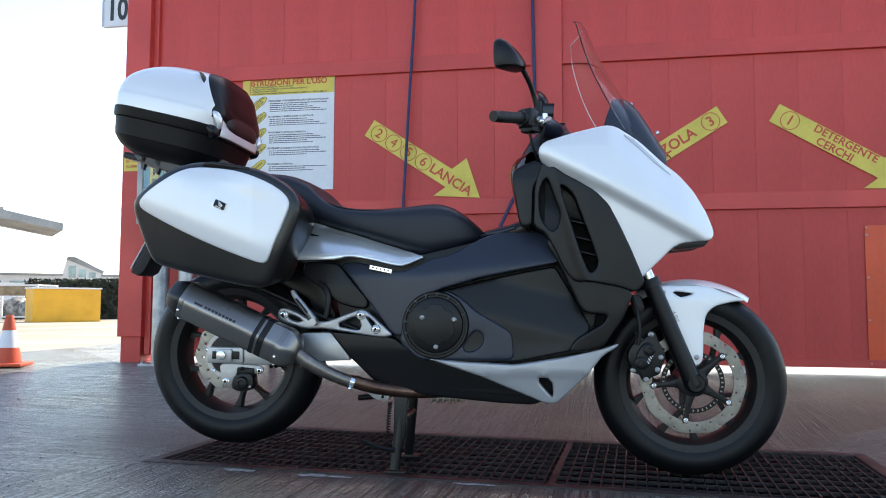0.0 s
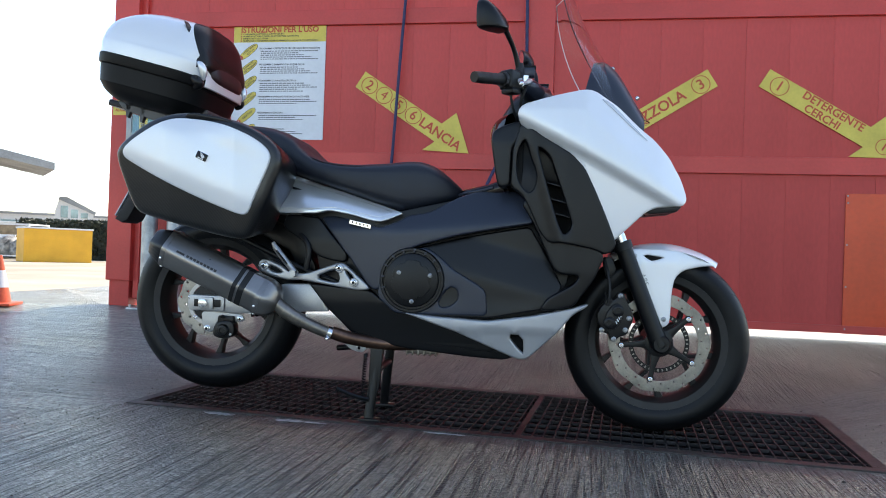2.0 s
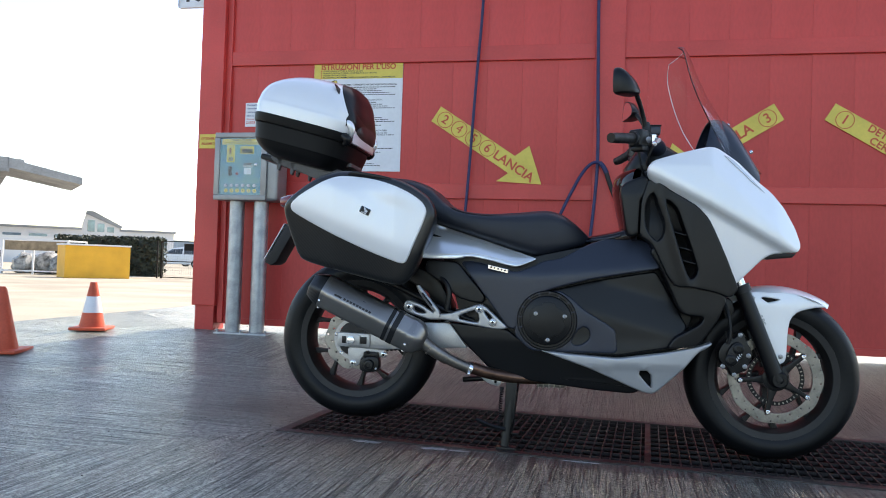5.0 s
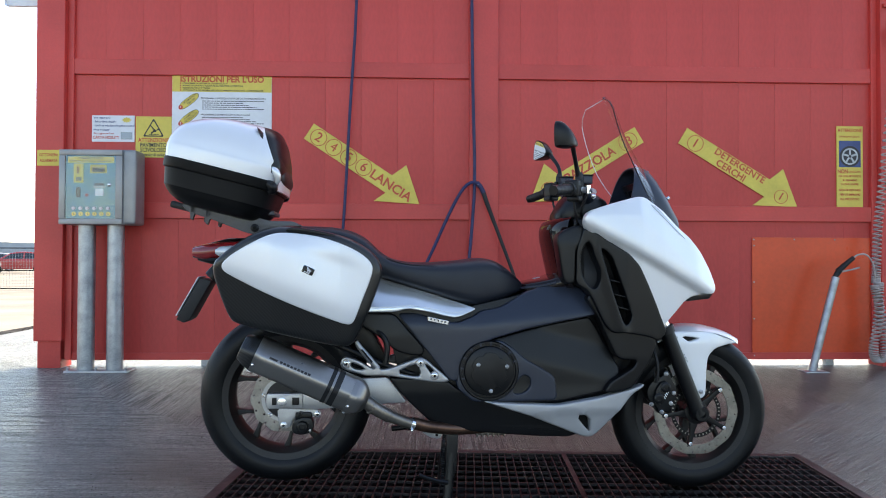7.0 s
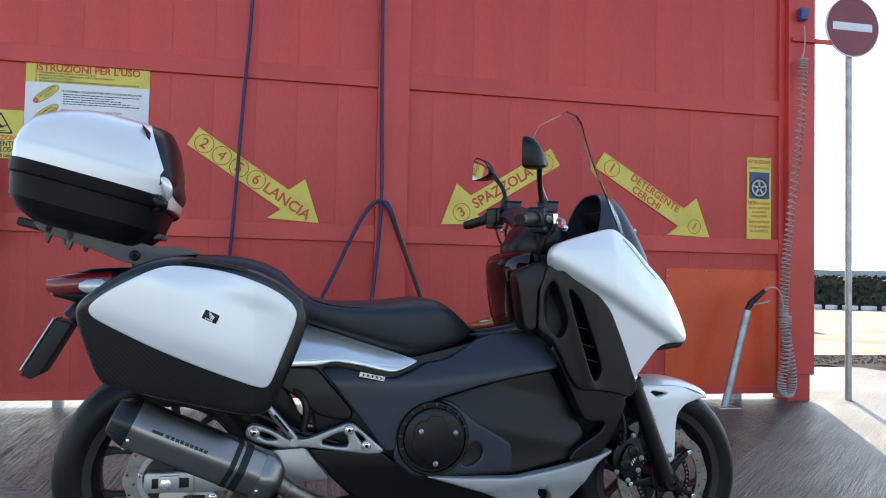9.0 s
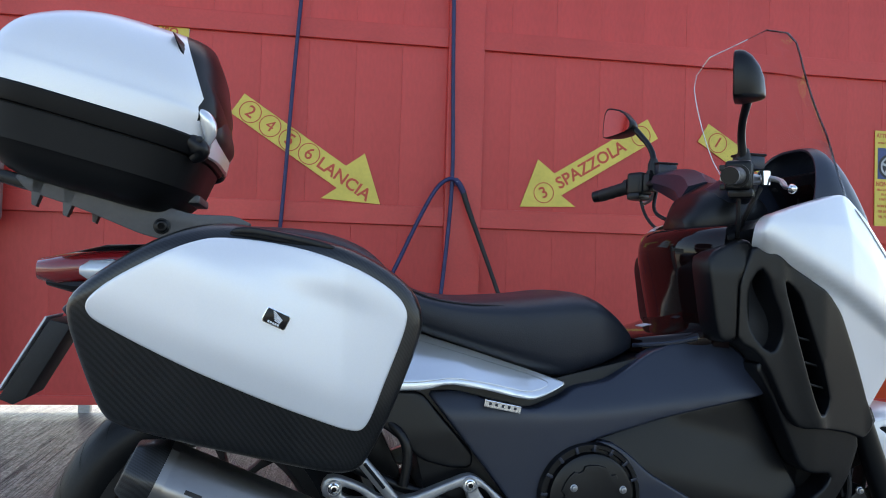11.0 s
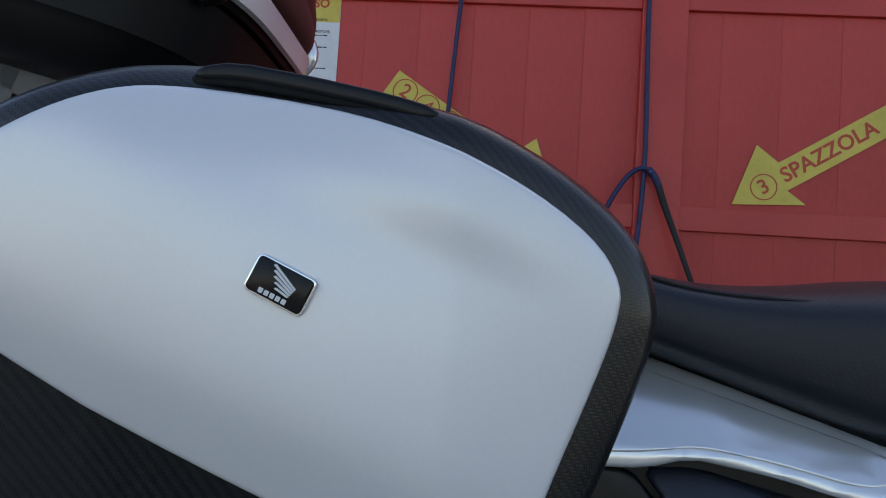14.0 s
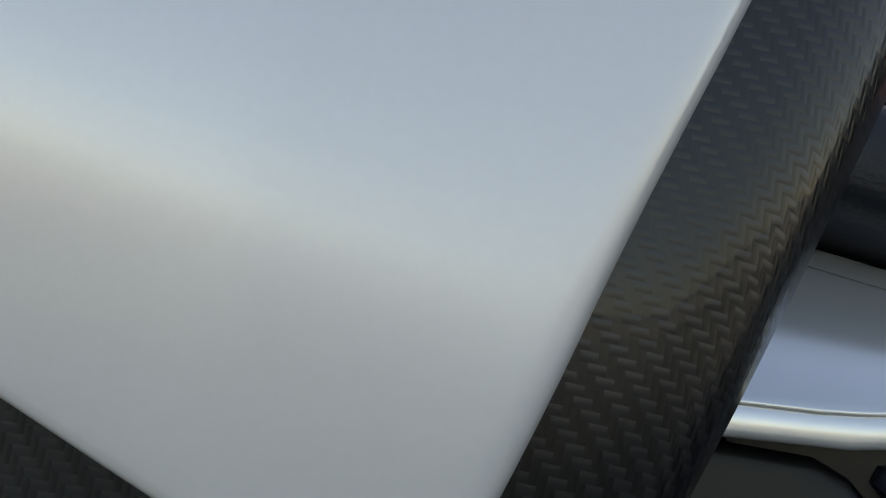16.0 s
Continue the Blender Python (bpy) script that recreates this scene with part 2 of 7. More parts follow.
M = {
    "concrete": wet_concrete(),
    "lot": mat("lot_asphalt", (0.44, 0.395, 0.32), 0.85, spec=0.1, var=0.2, scale=0.5, fine=30, bump=0.05),
    "foam": mat("soap_foam", (0.46, 0.45, 0.46), 0.5, var=0.3, scale=60, fine=300, bump=0.1),
    "gravel": mat("gravel", (0.075, 0.070, 0.062), 0.95, spec=0.05, var=0.4, scale=6, fine=60, bump=0.2),
    "red": mat("red_paint", (0.62, 0.056, 0.046), 0.42, var=0.14, scale=1.8, fine=55, bump=0.03, rnd=0.025, rvar=0.3, stretch=(1, 1, 0.35)),
    "red_trim": mat("red_trim_paint", (0.62, 0.058, 0.048), 0.40, var=0.12, scale=2.5, fine=70, bump=0.03, rnd=0.04),
    "orange": mat("orange_plastic_sheet", (0.74, 0.075, 0.020), 0.3, var=0.14, scale=2.0, fine=30, bump=0.01),
    "yellow": mat("yellow_sign", (0.72, 0.56, 0.10), 0.45, var=0.10, scale=7, fine=60, bump=0.01),
    "sign_red": mat("sign_red_ink", (0.58, 0.075, 0.035), 0.5, var=0.08, bump=0),
    "sign_black": mat("sign_black_ink", (0.03, 0.03, 0.035), 0.5, var=0.1, bump=0),
    "paper": mat("white_sign", (0.74, 0.75, 0.78), 0.45, var=0.06, scale=5, fine=40, bump=0.01),
    "sign_blue": mat("sign_blue", (0.05, 0.08, 0.22), 0.4, var=0.2, bump=0),
    "galv": mat("galvanised_steel", (0.42, 0.44, 0.46), 0.42, metal=0.7, var=0.2, scale=14, fine=110, bump=0.02),
    "steel_box": mat("grey_steel_box", (0.30, 0.30, 0.30), 0.4, metal=0.55, var=0.12, scale=6, fine=120, bump=0.02),
    "glass": mat("window_glass", (0.95, 0.97, 0.97), 0.02, var=0, bump=0, trans=1.0, rvar=0),
    "box_face": mat("coin_panel_print", (0.025, 0.16, 0.30), 0.45, var=0.5, scale=9, fine=30, bump=0, col2=(0.14, 0.28, 0.22)),
    "rust": mat("dark_steel_grate", (0.055, 0.046, 0.043), 0.5, metal=0.4, var=0.4, scale=9, fine=140, bump=0.08),
    # near-black that puts shade into recesses by colour; also the black gate steel
    "pit": mat("shade_and_gate_black", (0.004, 0.004, 0.004), 0.9, var=0.2, bump=0),
    "rope": mat("blue_hose", (0.018, 0.026, 0.10), 0.5, var=0.2, scale=20, fine=200, bump=0.04),
    "rubber": mat("black_rubber", (0.009, 0.009, 0.010), 0.55, var=0.2, scale=10, fine=200, bump=0.03),
    "tyre": mat("tyre_rubber", (0.0062, 0.0066, 0.0080), 0.42, var=0.35, scale=7, fine=160, bump=0.02, spec=0.28),
    "rim": mat("dark_alloy_rim", (0.022, 0.020, 0.019), 0.50, metal=0.15, var=0.2, scale=10, fine=150, bump=0.01),
    "disc": mat("brake_disc_steel", (0.30, 0.28, 0.25), 0.38, metal=0.9, var=0.25, scale=14, fine=160, bump=0.01),
    "disc_gold": mat("rear_disc_steel", (0.30, 0.285, 0.265), 0.36, metal=0.9, var=0.25, scale=14, fine=160, bump=0.01),
    "carrier": mat("carrier_paint", (0.10, 0.10, 0.105), 0.45, metal=0.3, var=0.15, scale=8, fine=160, bump=0.02),
    "chrome": mat("chrome", (0.75, 0.75, 0.76), 0.12, metal=1.0, var=0.05, bump=0),
    "alloy": mat("cast_alloy", (0.42, 0.42, 0.43), 0.36, metal=0.75, var=0.12, scale=10, fine=200, bump=0.02),
    "silver": mat("silver_lacquer", (0.74, 0.76, 0.78), 0.20, metal=0.6, var=0.02, scale=3, fine=900, bump=0, coat=0.8),
    "satin": mat("satin_grey_lacquer", (0.40, 0.40, 0.41), 0.42, metal=0.45, var=0.05, scale=4, fine=900, bump=0, coat=0.1),
    "titan": mat("titanium_sleeve", (0.27, 0.255, 0.245), 0.30, metal=0.85, var=0.07, scale=5, fine=120, bump=0.01, stretch=(0.6, 1, 1)),
    "steel_pipe": mat("heat_tinted_pipe", (0.15, 0.085, 0.062), 0.33, metal=0.85, var=0.35, scale=9, fine=60, bump=0.01),
    "pipe": mat("exhaust_steel", (0.27, 0.24, 0.21), 0.34, metal=0.85, var=0.25, scale=12, fine=90, bump=0.01),
    "black": mat("black_plastic", (0.0050, 0.0053, 0.0066), 0.33, var=0.25, scale=5, fine=500, bump=0.012, spec=0.34),
    "box_black": mat("grained_black_shell", (0.0045, 0.0048, 0.0055), 0.46, var=0.2, scale=5, fine=500, bump=0.015, spec=0.22),
    # graphite base turned bluer to stand in for the sky's sheen
    "dark": mat("graphite_plastic", (0.0195, 0.0250, 0.0410), 0.34, var=0.12, scale=4, fine=420, bump=0.012),
    "seat": mat("seat_vinyl", (0.011, 0.014, 0.022), 0.46, var=0.15, scale=6, fine=350, bump=0.05),
    "gloss": mat("gloss_dark_red", (0.008, 0.003, 0.003), 0.06, var=0.1, bump=0, coat=0.0, spec=0.36),
    "white": pearl("pearl_white"),
    "carbon": carbon("carbon_vinyl", 0.0075, 0.30, 0.0020),
    "carbon_fine": carbon("carbon_vinyl_matt", 0.010, 0.45, 0.0018),
    "mirror": mat("mirror_glass", (0.9, 0.9, 0.9), 0.02, metal=1.0, var=0, bump=0, rvar=0),
    "screen": mat("clear_screen", (0.93, 0.95, 0.96), 0.02, var=0, bump=0, trans=1.0, ior=1.12, rvar=0),
    # two tones of one screen edge: painted glint, then plain grey
    "acrylic": mat("acrylic_edge_glint", (0.80, 0.82, 0.84), 0.25, var=0.05, bump=0),
    "edge_grey": mat("screen_edge_grey", (0.30, 0.32, 0.36), 0.15, var=0.05, bump=0, trans=0.7, ior=1.2),
    "lamp_red": mat("red_lens", (0.22, 0.008, 0.010), 0.12, var=0.1, bump=0, coat=0.6),
    "lens": mat("clear_lens", (0.62, 0.65, 0.68), 0.08, var=0.1, bump=0, coat=0.6, metal=0.3),
    "gold": mat("gold_anodised", (0.48, 0.42, 0.33), 0.35, metal=0.9, var=0.15, bump=0),
    "smoke": mat("dark_red_pad", (0.030, 0.012, 0.013), 0.42, var=0.15, scale=8, fine=200, bump=0.02),
    "cone": mat("orange_cone_rubber", (0.62, 0.095, 0.04), 0.55, var=0.18, scale=8, fine=80, bump=0.03),
    "cone_white": mat("reflective_white", (0.72, 0.72, 0.74), 0.4, var=0.08, bump=0.0),
    "box_yellow": mat("yellow_box_paint", (0.78, 0.40, 0.03), 0.5, var=0.10, scale=2, fine=30, bump=0.02),
    "wood": mat("worn_board", (0.32, 0.24, 0.15), 0.7, var=0.3, scale=6, fine=50, bump=0.05),
    "leaf": mat("hedge_leaf", (0.045, 0.055, 0.035), 0.7, var=0.4, scale=3, fine=30, bump=0.1, rnd=0.2),
    "car_silver": mat("car_silver", (0.18, 0.195, 0.22), 0.25, metal=0.5, var=0.06, bump=0, coat=0.6),
    "car_red": mat("car_red", (0.42, 0.05, 0.05), 0.25, var=0.06, bump=0, coat=0.6),
    "car_white": mat("car_white", (0.62, 0.66, 0.70), 0.25, var=0.06, bump=0, coat=0.6),
    "car_glass": mat("car_glass", (0.03, 0.04, 0.05), 0.06, var=0.1, bump=0, coat=0.4),
    "far_glass": mat("curtain_wall_glass", (0.24, 0.34, 0.42), 0.08, var=0.35, scale=0.25, fine=2.0, bump=0, metal=0.5, rnd=0.10),
    # grey lightened to stand in for haze over the far buildings
    "far_grey": mat("roof_fascia_hazed", (0.34, 0.35, 0.36), 0.7, var=0.25, scale=0.3, fine=4, bump=0),
    "far_white": mat("far_render", (0.70, 0.70, 0.70), 0.8, var=0.08, scale=0.2, fine=3, bump=0),
    # pale blue base carries the haze of distance
    "hill": mat("hazed_hill", (0.30, 0.36, 0.42), 0.9, var=0.2, scale=0.02, fine=0.3, bump=0),
    "pole": mat("pole_paint", (0.28, 0.29, 0.30), 0.5, var=0.2, bump=0),
    "bag": mat("clear_bag", (0.40, 0.40, 0.38), 0.25, var=0.5, scale=6, fine=40, bump=0.1),
    "hose_grey": mat("grey_coil_hose", (0.42, 0.36, 0.34), 0.45, var=0.15, bump=0.01),
}


# ---- mesh helpers ----
def link_mesh(name, bm, material, smooth=True):
    me = bpy.data.meshes.new(name)
    bm.to_mesh(me)
    bm.free()
    if smooth:
        me.polygons.foreach_set("use_smooth", [True] * len(me.polygons))
        me.set_sharp_from_angle(angle=radians(38))
    for one in (material if isinstance(material, (list, tuple)) else [material]):
        me.materials.append(M[one] if isinstance(one, str) else one)
    return new(name, me)


def part(name, bm, material, parent, label="", smooth=True):
    ob = link_mesh(name, bm, material, smooth)
    ob.parent = parent
    return tagged(ob, label)


def thing(name, label, category, m=None, group="", kind=""):
    ob = new(name)
    ob.empty_display_size = 0.05
    if m is not None:
        ob.matrix_world = m
    return tagged(ob, label, category, group, kind)


def raw(verts, faces):
    bm = bmesh.new()
    vs = [bm.verts.new(v) for v in verts]
    for f in faces:
        try:
            bm.faces.new([vs[i] for i in f])
        except ValueError:
            pass
    bmesh.ops.recalc_face_normals(bm, faces=bm.faces)
    return bm


def box(x0, x1, y0, y1, z0, z1, bevel=0.0, seg=2):
    bm = bmesh.new()
    bmesh.ops.create_cube(bm, size=1.0)
    bmesh.ops.transform(bm, verts=bm.verts, matrix=Matrix.Translation(((x0 + x1) / 2, (y0 + y1) / 2, (z0 + z1) / 2))
                        @ Matrix.Diagonal((x1 - x0, y1 - y0, z1 - z0, 1)))
    if bevel:
        bmesh.ops.bevel(bm, geom=bm.edges[:], offset=bevel, segments=seg, profile=0.6, affect='EDGES')
    return bm


def join(*bms):
    out = bmesh.new()
    for b in bms:
        me = bpy.data.meshes.new("tmp")
        b.to_mesh(me)
        b.free()
        out.from_mesh(me)
        bpy.data.meshes.remove(me)
    return out


def moved(bm, m):
    bmesh.ops.transform(bm, verts=bm.verts, matrix=m)
    return bm


def chaikin(pts, times=2, closed=True, most=None):
    pts = [Vector(p) for p in pts]
    if most:
        out, n = [], len(pts)
        for i in range(n):
            a, b = pts[i], pts[(i + 1) % n]
            k = min(0.25, most / max(1e-6, (b - a).length))
            out += [a.lerp(b, k), a.lerp(b, 1 - k)]
        pts = out
        times -= 1
    for _ in range(times):
        out = [] if closed else [pts[0]]
        n = len(pts)
        for i in range(n if closed else n - 1):
            a, b = pts[i], pts[(i + 1) % n]
            out += [a.lerp(b, 0.25), a.lerp(b, 0.75)]
        if not closed:
            out.append(pts[-1])
        pts = out
    return pts


def tube(pts, r, n=10, times=2, cap=True, flat=1.0):
    """A round bar along a softened line; r is one radius or one for each given point."""
    rs = r if isinstance(r, (list, tuple)) else [r] * len(pts)
    line = chaikin([(*p, q) for p, q in zip(pts, rs)], times, closed=False)
    bm, rings = bmesh.new(), []
    up = Vector((0.13, 0.21, 0.97))
    for i, p in enumerate(line):
        a, b = line[max(0, i - 1)], line[min(len(line) - 1, i + 1)]
        d = (Vector(b[:3]) - Vector(a[:3])).normalized()
        side = d.cross(up)
        side = side.normalized() if side.length > 1e-4 else Vector((1, 0, 0))
        top = side.cross(d).normalized()
        up = top
        rings.append([bm.verts.new(Vector(p[:3]) + (side * math.cos(k * math.tau / n) + top * math.sin(k * math.tau / n) * flat) * p[3]) for k in range(n)])
    for a, b in zip(rings, rings[1:]):
        for k in range(n):
            bm.faces.new((a[k], a[(k + 1) % n], b[(k + 1) % n], b[k]))
    if cap:
        bm.faces.new(rings[0])
        bm.faces.new(rings[-1])
    bmesh.ops.recalc_face_normals(bm, faces=bm.faces)
    return bm


def lathe(profile, n=48, axis='Y', wave=None, close=False):
    """Turn rows of (radius, along) round the axis."""
    bm, rings = bmesh.new(), []
    for r, a in profile:
        ring = []
        for k in range(n):
            t = k * math.tau / n
            q = r + (wave(t) if wave else 0.0)
            c, s = q * math.cos(t), q * math.sin(t)
            ring.append(bm.verts.new({'Y': (c, a, s), 'Z': (c, s, a), 'X': (a, c, s)}[axis]))
        rings.append(ring)
    pairs = list(zip(rings, rings[1:])) + ([(rings[-1], rings[0])] if close else [])
    for a, b in pairs:
        for k in range(n):
            bm.faces.new((a[k], a[(k + 1) % n], b[(k + 1) % n], b[k]))
    if not close:
        for ring in (rings[0], rings[-1]):
            bm.faces.new(ring)
    bmesh.ops.recalc_face_normals(bm, faces=bm.faces)
    return bm


def inside(poly, p):
    x, z = p
    hit = False
    j = len(poly) - 1
    for i in range(len(poly)):
        (xi, zi), (xj, zj) = poly[i], poly[j]
        if (zi > z) != (zj > z) and x < (xj - xi) * (z - zi) / (zj - zi) + xi:
            hit = not hit
        j = i
    return hit


def edge_dist(poly, pts):
    a = np.array(poly, float)
    b = np.roll(a, -1, 0)
    p = np.array(pts, float)[:, None]
    d = b - a
    t = np.clip(((p - a) * d).sum(-1) / np.maximum((d * d).sum(-1), 1e-12), 0, 1)
    return np.sqrt((((a + t[..., None] * d) - p) ** 2).sum(-1).min(1))


def panel(outline, h, depth=0.02, r=0.008, res=0.02, times=2, dome=0.0, reach=0.05, holes=(), hole_times=1, side=-1, draft=0.0):
    """A moulded shell: an outline in x and z, lying at half-width h(x, z), with rounded edges that run back by depth."""
    poly = [tuple(p) for p in chaikin(outline, times, most=0.010 if times == 1 else None)]
    cuts = [[tuple(p) for p in chaikin(q, hole_times)] for q in holes]
    loops = [poly] + cuts
    pts, edges, thick = [], [], []
    for loop in loops:
        n0 = len(pts)
        # split long edges
        dense = []
        for i, p in enumerate(loop):
            q = loop[(i + 1) % len(loop)]
            k = max(1, int(math.ceil(math.dist(p, q) / min(res, max(1.3 * r, 0.005)))))
            dense += [(p[0] + (q[0] - p[0]) * s / k, p[1] + (q[1] - p[1]) * s / k) for s in range(k)]
        pts += dense
        thick.append(dense)
        edges += [(n0 + i, n0 + (i + 1) % len(dense)) for i in range(len(dense))]
    arr = np.array(poly)
    cand = []
    for loop in thick:
        n = len(loop)
        for i in range(n):
            a, b = Vector(loop[i - 1]), Vector(loop[(i + 1) % n])
            t = (b - a)
            if t.length < 1e-9:
                continue
            nrm = Vector((-t.y, t.x)).normalized()
            for off in (0.22 * r, 0.6 * r, 1.15 * r):
                for sg in (1, -1):
                    cand.append((loop[i][0] + nrm.x * off * sg, loop[i][1] + nrm.y * off * sg, off))
    x0, z0 = arr.min(0)
    x1, z1 = arr.max(0)
    for i in range(int((x1 - x0) / res) + 1):
        for k in range(int((z1 - z0) / res) + 1):
            cand.append((x0 + (i + 0.5 * (k % 2)) * res, z0 + k * res, 1.7 * r))
    cp = [(c[0], c[1]) for c in cand]
    dist = np.min([edge_dist(q, cp) for q in loops], axis=0)
    for c, d in zip(cand, dist):
        if d > 0.92 * c[2] and d > 1e-4 and inside(poly, c[:2]) and not any(inside(q, c[:2]) for q in cuts):
            pts.append(c[:2])
    vs, _, fs = delaunay_2d_cdt([Vector(p) for p in pts], edges, [], 0, 1e-6)[:3]
    keep = []
    for f in fs:
        cx, cz = sum(vs[i].x for i in f) / len(f), sum(vs[i].y for i in f) / len(f)
        if inside(poly, (cx, cz)) and not any(inside(q, (cx, cz)) for q in cuts):
            keep.append(f)
    v2 = [(v.x, v.y) for v in vs]
    dd = np.min([edge_dist(q, v2) for q in loops], axis=0)
    dmain = edge_dist(poly, v2)
    bm, made = bmesh.new(), {}

    def vert(i):
        if i not in made:
            x, z = v2[i]
            d = min(dd[i] / r, 1.0) if r else 1.0
            y = h(x, z) - r * (1 - math.sqrt(max(0.0, 1 - (1 - d) ** 2)))
            if dome:
                y += dome * (1 - (1 - min(dmain[i] / reach, 1.0)) ** 2)
            made[i] = bm.verts.new((x, side * y, z))
        return made[i]
    for f in keep:
        try:
            bm.faces.new([vert(i) for i in f])
        except ValueError:
            pass
    border = [e for e in bm.edges if len(e.link_faces) == 1]
    mid = arr.mean(0).tolist()
    got = bmesh.ops.extrude_edge_only(bm, edges=border)["geom"]
    for v in got:
        if isinstance(v, bmesh.types.BMVert):
            v.co.y -= side * depth
            v.co.x += (mid[0] - v.co.x) * draft
            v.co.z += (mid[1] - v.co.z) * draft
    bmesh.ops.recalc_face_normals(bm, faces=bm.faces)
    # the shell is open at the back: make sure that the skin faces outwards
    big = max(bm.faces, key=lambda f: f.calc_area())
    if big.normal.y * side < 0:
        bmesh.ops.reverse_faces(bm, faces=bm.faces)
    return bm


def plate(outline, y0, y1, bevel=0.004, times=1):
    """A flat piece with an outline in x and z between two depths."""
    poly = [tuple(p) for p in (chaikin(outline, times, most=0.008 if times == 1 else None) if times else outline)]
    bm = bmesh.new()
    f = bm.faces.new([bm.verts.new((x, y0, z)) for x, z in poly])
    g = bmesh.ops.extrude_face_region(bm, geom=[f])["geom"]
    for v in g:
        if isinstance(v, bmesh.types.BMVert):
            v.co.y = y1
    bmesh.ops.recalc_face_normals(bm, faces=bm.faces)
    if bevel:
        rims = [e for e in bm.edges if abs(e.verts[0].co.y - e.verts[1].co.y) < 1e-6]
        bmesh.ops.bevel(bm, geom=rims, offset=bevel, segments=2, profile=0.6, affect='EDGES', clamp_overlap=True)
    return bm


def lettering(body, size, material, parent, m, align='CENTER', bold=0.0, name="lettering", squeeze=1.0):
    cu = bpy.data.curves.new("letters", 'FONT')
    cu.body, cu.size, cu.align_x, cu.align_y, cu.extrude, cu.offset = body, size, align, 'CENTER', 0.0006, bold * size
    cu.resolution_u = 3
    tmp = new("letters", cu)
    me = bpy.data.meshes.new_from_object(tmp.evaluated_get(bpy.context.evaluated_depsgraph_get()))
    bpy.data.objects.remove(tmp)
    bpy.data.curves.remove(cu)
    me.materials.clear()
    me.materials.append(M[material])
    me.transform(m @ Matrix.Diagonal((squeeze, 1, 1, 1)))
    me.name = name
    ob = new(name, me)
    ob.parent = parent
    return ob


def interp(table):
    xs, ys = [p[0] for p in table], [p[1] for p in table]
    return lambda x: float(np.interp(x, xs, ys))


# ---- ground ----
GRATE = Matrix.Translation((-0.31, -0.10, 0)) @ Matrix.Rotation(radians(-4), 4, 'Z')    # near left corner of the drain frame
G_LEN, G_WID = 2.45, 0.80


def slab_height(x, y):
    return 0.10 * min(1.0, max(0.0, (y - 0.75) / 1.75))


def flat_sheet(outline, hole, height, rows=(), depth=0.2, res=0.5):
    """A floor with one opening, following a height."""
    pts, edges = [], []
    for loop in (outline, hole):
        n0 = len(pts)
        dense = []
        for i, p in enumerate(loop):
            q = loop[(i + 1) % len(loop)]
            k = max(1, int(math.dist(p, q) / res))
            dense += [(p[0] + (q[0] - p[0]) * s / k, p[1] + (q[1] - p[1]) * s / k) for s in range(k)]
        pts += dense
        edges += [(n0 + i, n0 + (i + 1) % len(dense)) for i in range(len(dense))]
    xs = [p[0] for p in outline]
    for y in rows:
        pts += [(x, y) for x in np.arange(min(xs) + 0.05, max(xs) - 0.04, res)]
    vs, _, fs = delaunay_2d_cdt([Vector(p) for p in pts], edges, [], 0, 1e-6)[:3]
    bm = bmesh.new()
    vv = [bm.verts.new((v.x, v.y, height(v.x, v.y))) for v in vs]
    for f in fs:
        cx, cy = sum(vs[i].x for i in f) / 3, sum(vs[i].y for i in f) / 3
        if inside(outline, (cx, cy)) and not inside(hole, (cx, cy)):
            bm.faces.new([vv[i] for i in f])
    border = [e for e in bm.edges if len(e.link_faces) == 1]
    for v in bmesh.ops.extrude_edge_only(bm, edges=border)["geom"]:
        if isinstance(v, bmesh.types.BMVert):
            v.co.z -= depth
    bmesh.ops.recalc_face_normals(bm, faces=bm.faces)
    return bm


hole = [tuple((GRATE @ Vector(p))[:2]) for p in ((0, 0, 0), (G_LEN, 0, 0), (G_LEN, G_WID, 0), (0, G_WID, 0))]
slab = link_mesh("pavement", flat_sheet([(-3.45, -16), (9.0, -16), (6.2, 4.6), (-3.75, 6.2)], hole, slab_height,
                                        rows=(-8, -4, -2, -1, 0.75, 1.2, 1.6, 2.0, 2.5, 3.0)), "concrete", smooth=False)
tagged(slab, "wet broom-finished concrete slab stained reddish brown", "floor", kind="structure")

n = 48
gverts = [(0.0, 0.0, -0.06)]
rads = (30, 120, 500, 2500)
for r in rads:
    gverts += [(r * math.cos(k * math.tau / n), r * math.sin(k * math.tau / n), -0.06) for k in range(n)]
gfaces = [(0, 1 + k, 1 + (k + 1) % n) for k in range(n)]
for i in range(len(rads) - 1):
    a, b = 1 + i * n, 1 + (i + 1) * n
    gfaces += [(a + k, b + k, b + (k + 1) % n, a + (k + 1) % n) for k in range(n)]
# open a well under the drain: the sheet starts outside it
gbm = raw(gverts, gfaces)
moved(gbm, Matrix.Identity(4))
ground = link_mesh("ground", gbm, "lot", smooth=False)
ground.location.z = -0.16
tagged(ground, "pale sunlit asphalt yard reaching to the horizon", "ground", kind="structure")
lot = link_mesh("road", join(box(-70, -4.9, -40, 90, -0.22, -0.10), box(-4.9, 60, 6.6, 90, -0.22, -0.10)), "lot", smooth=False)
tagged(lot, "pale worn asphalt of a sunlit yard", "road", kind="structure")


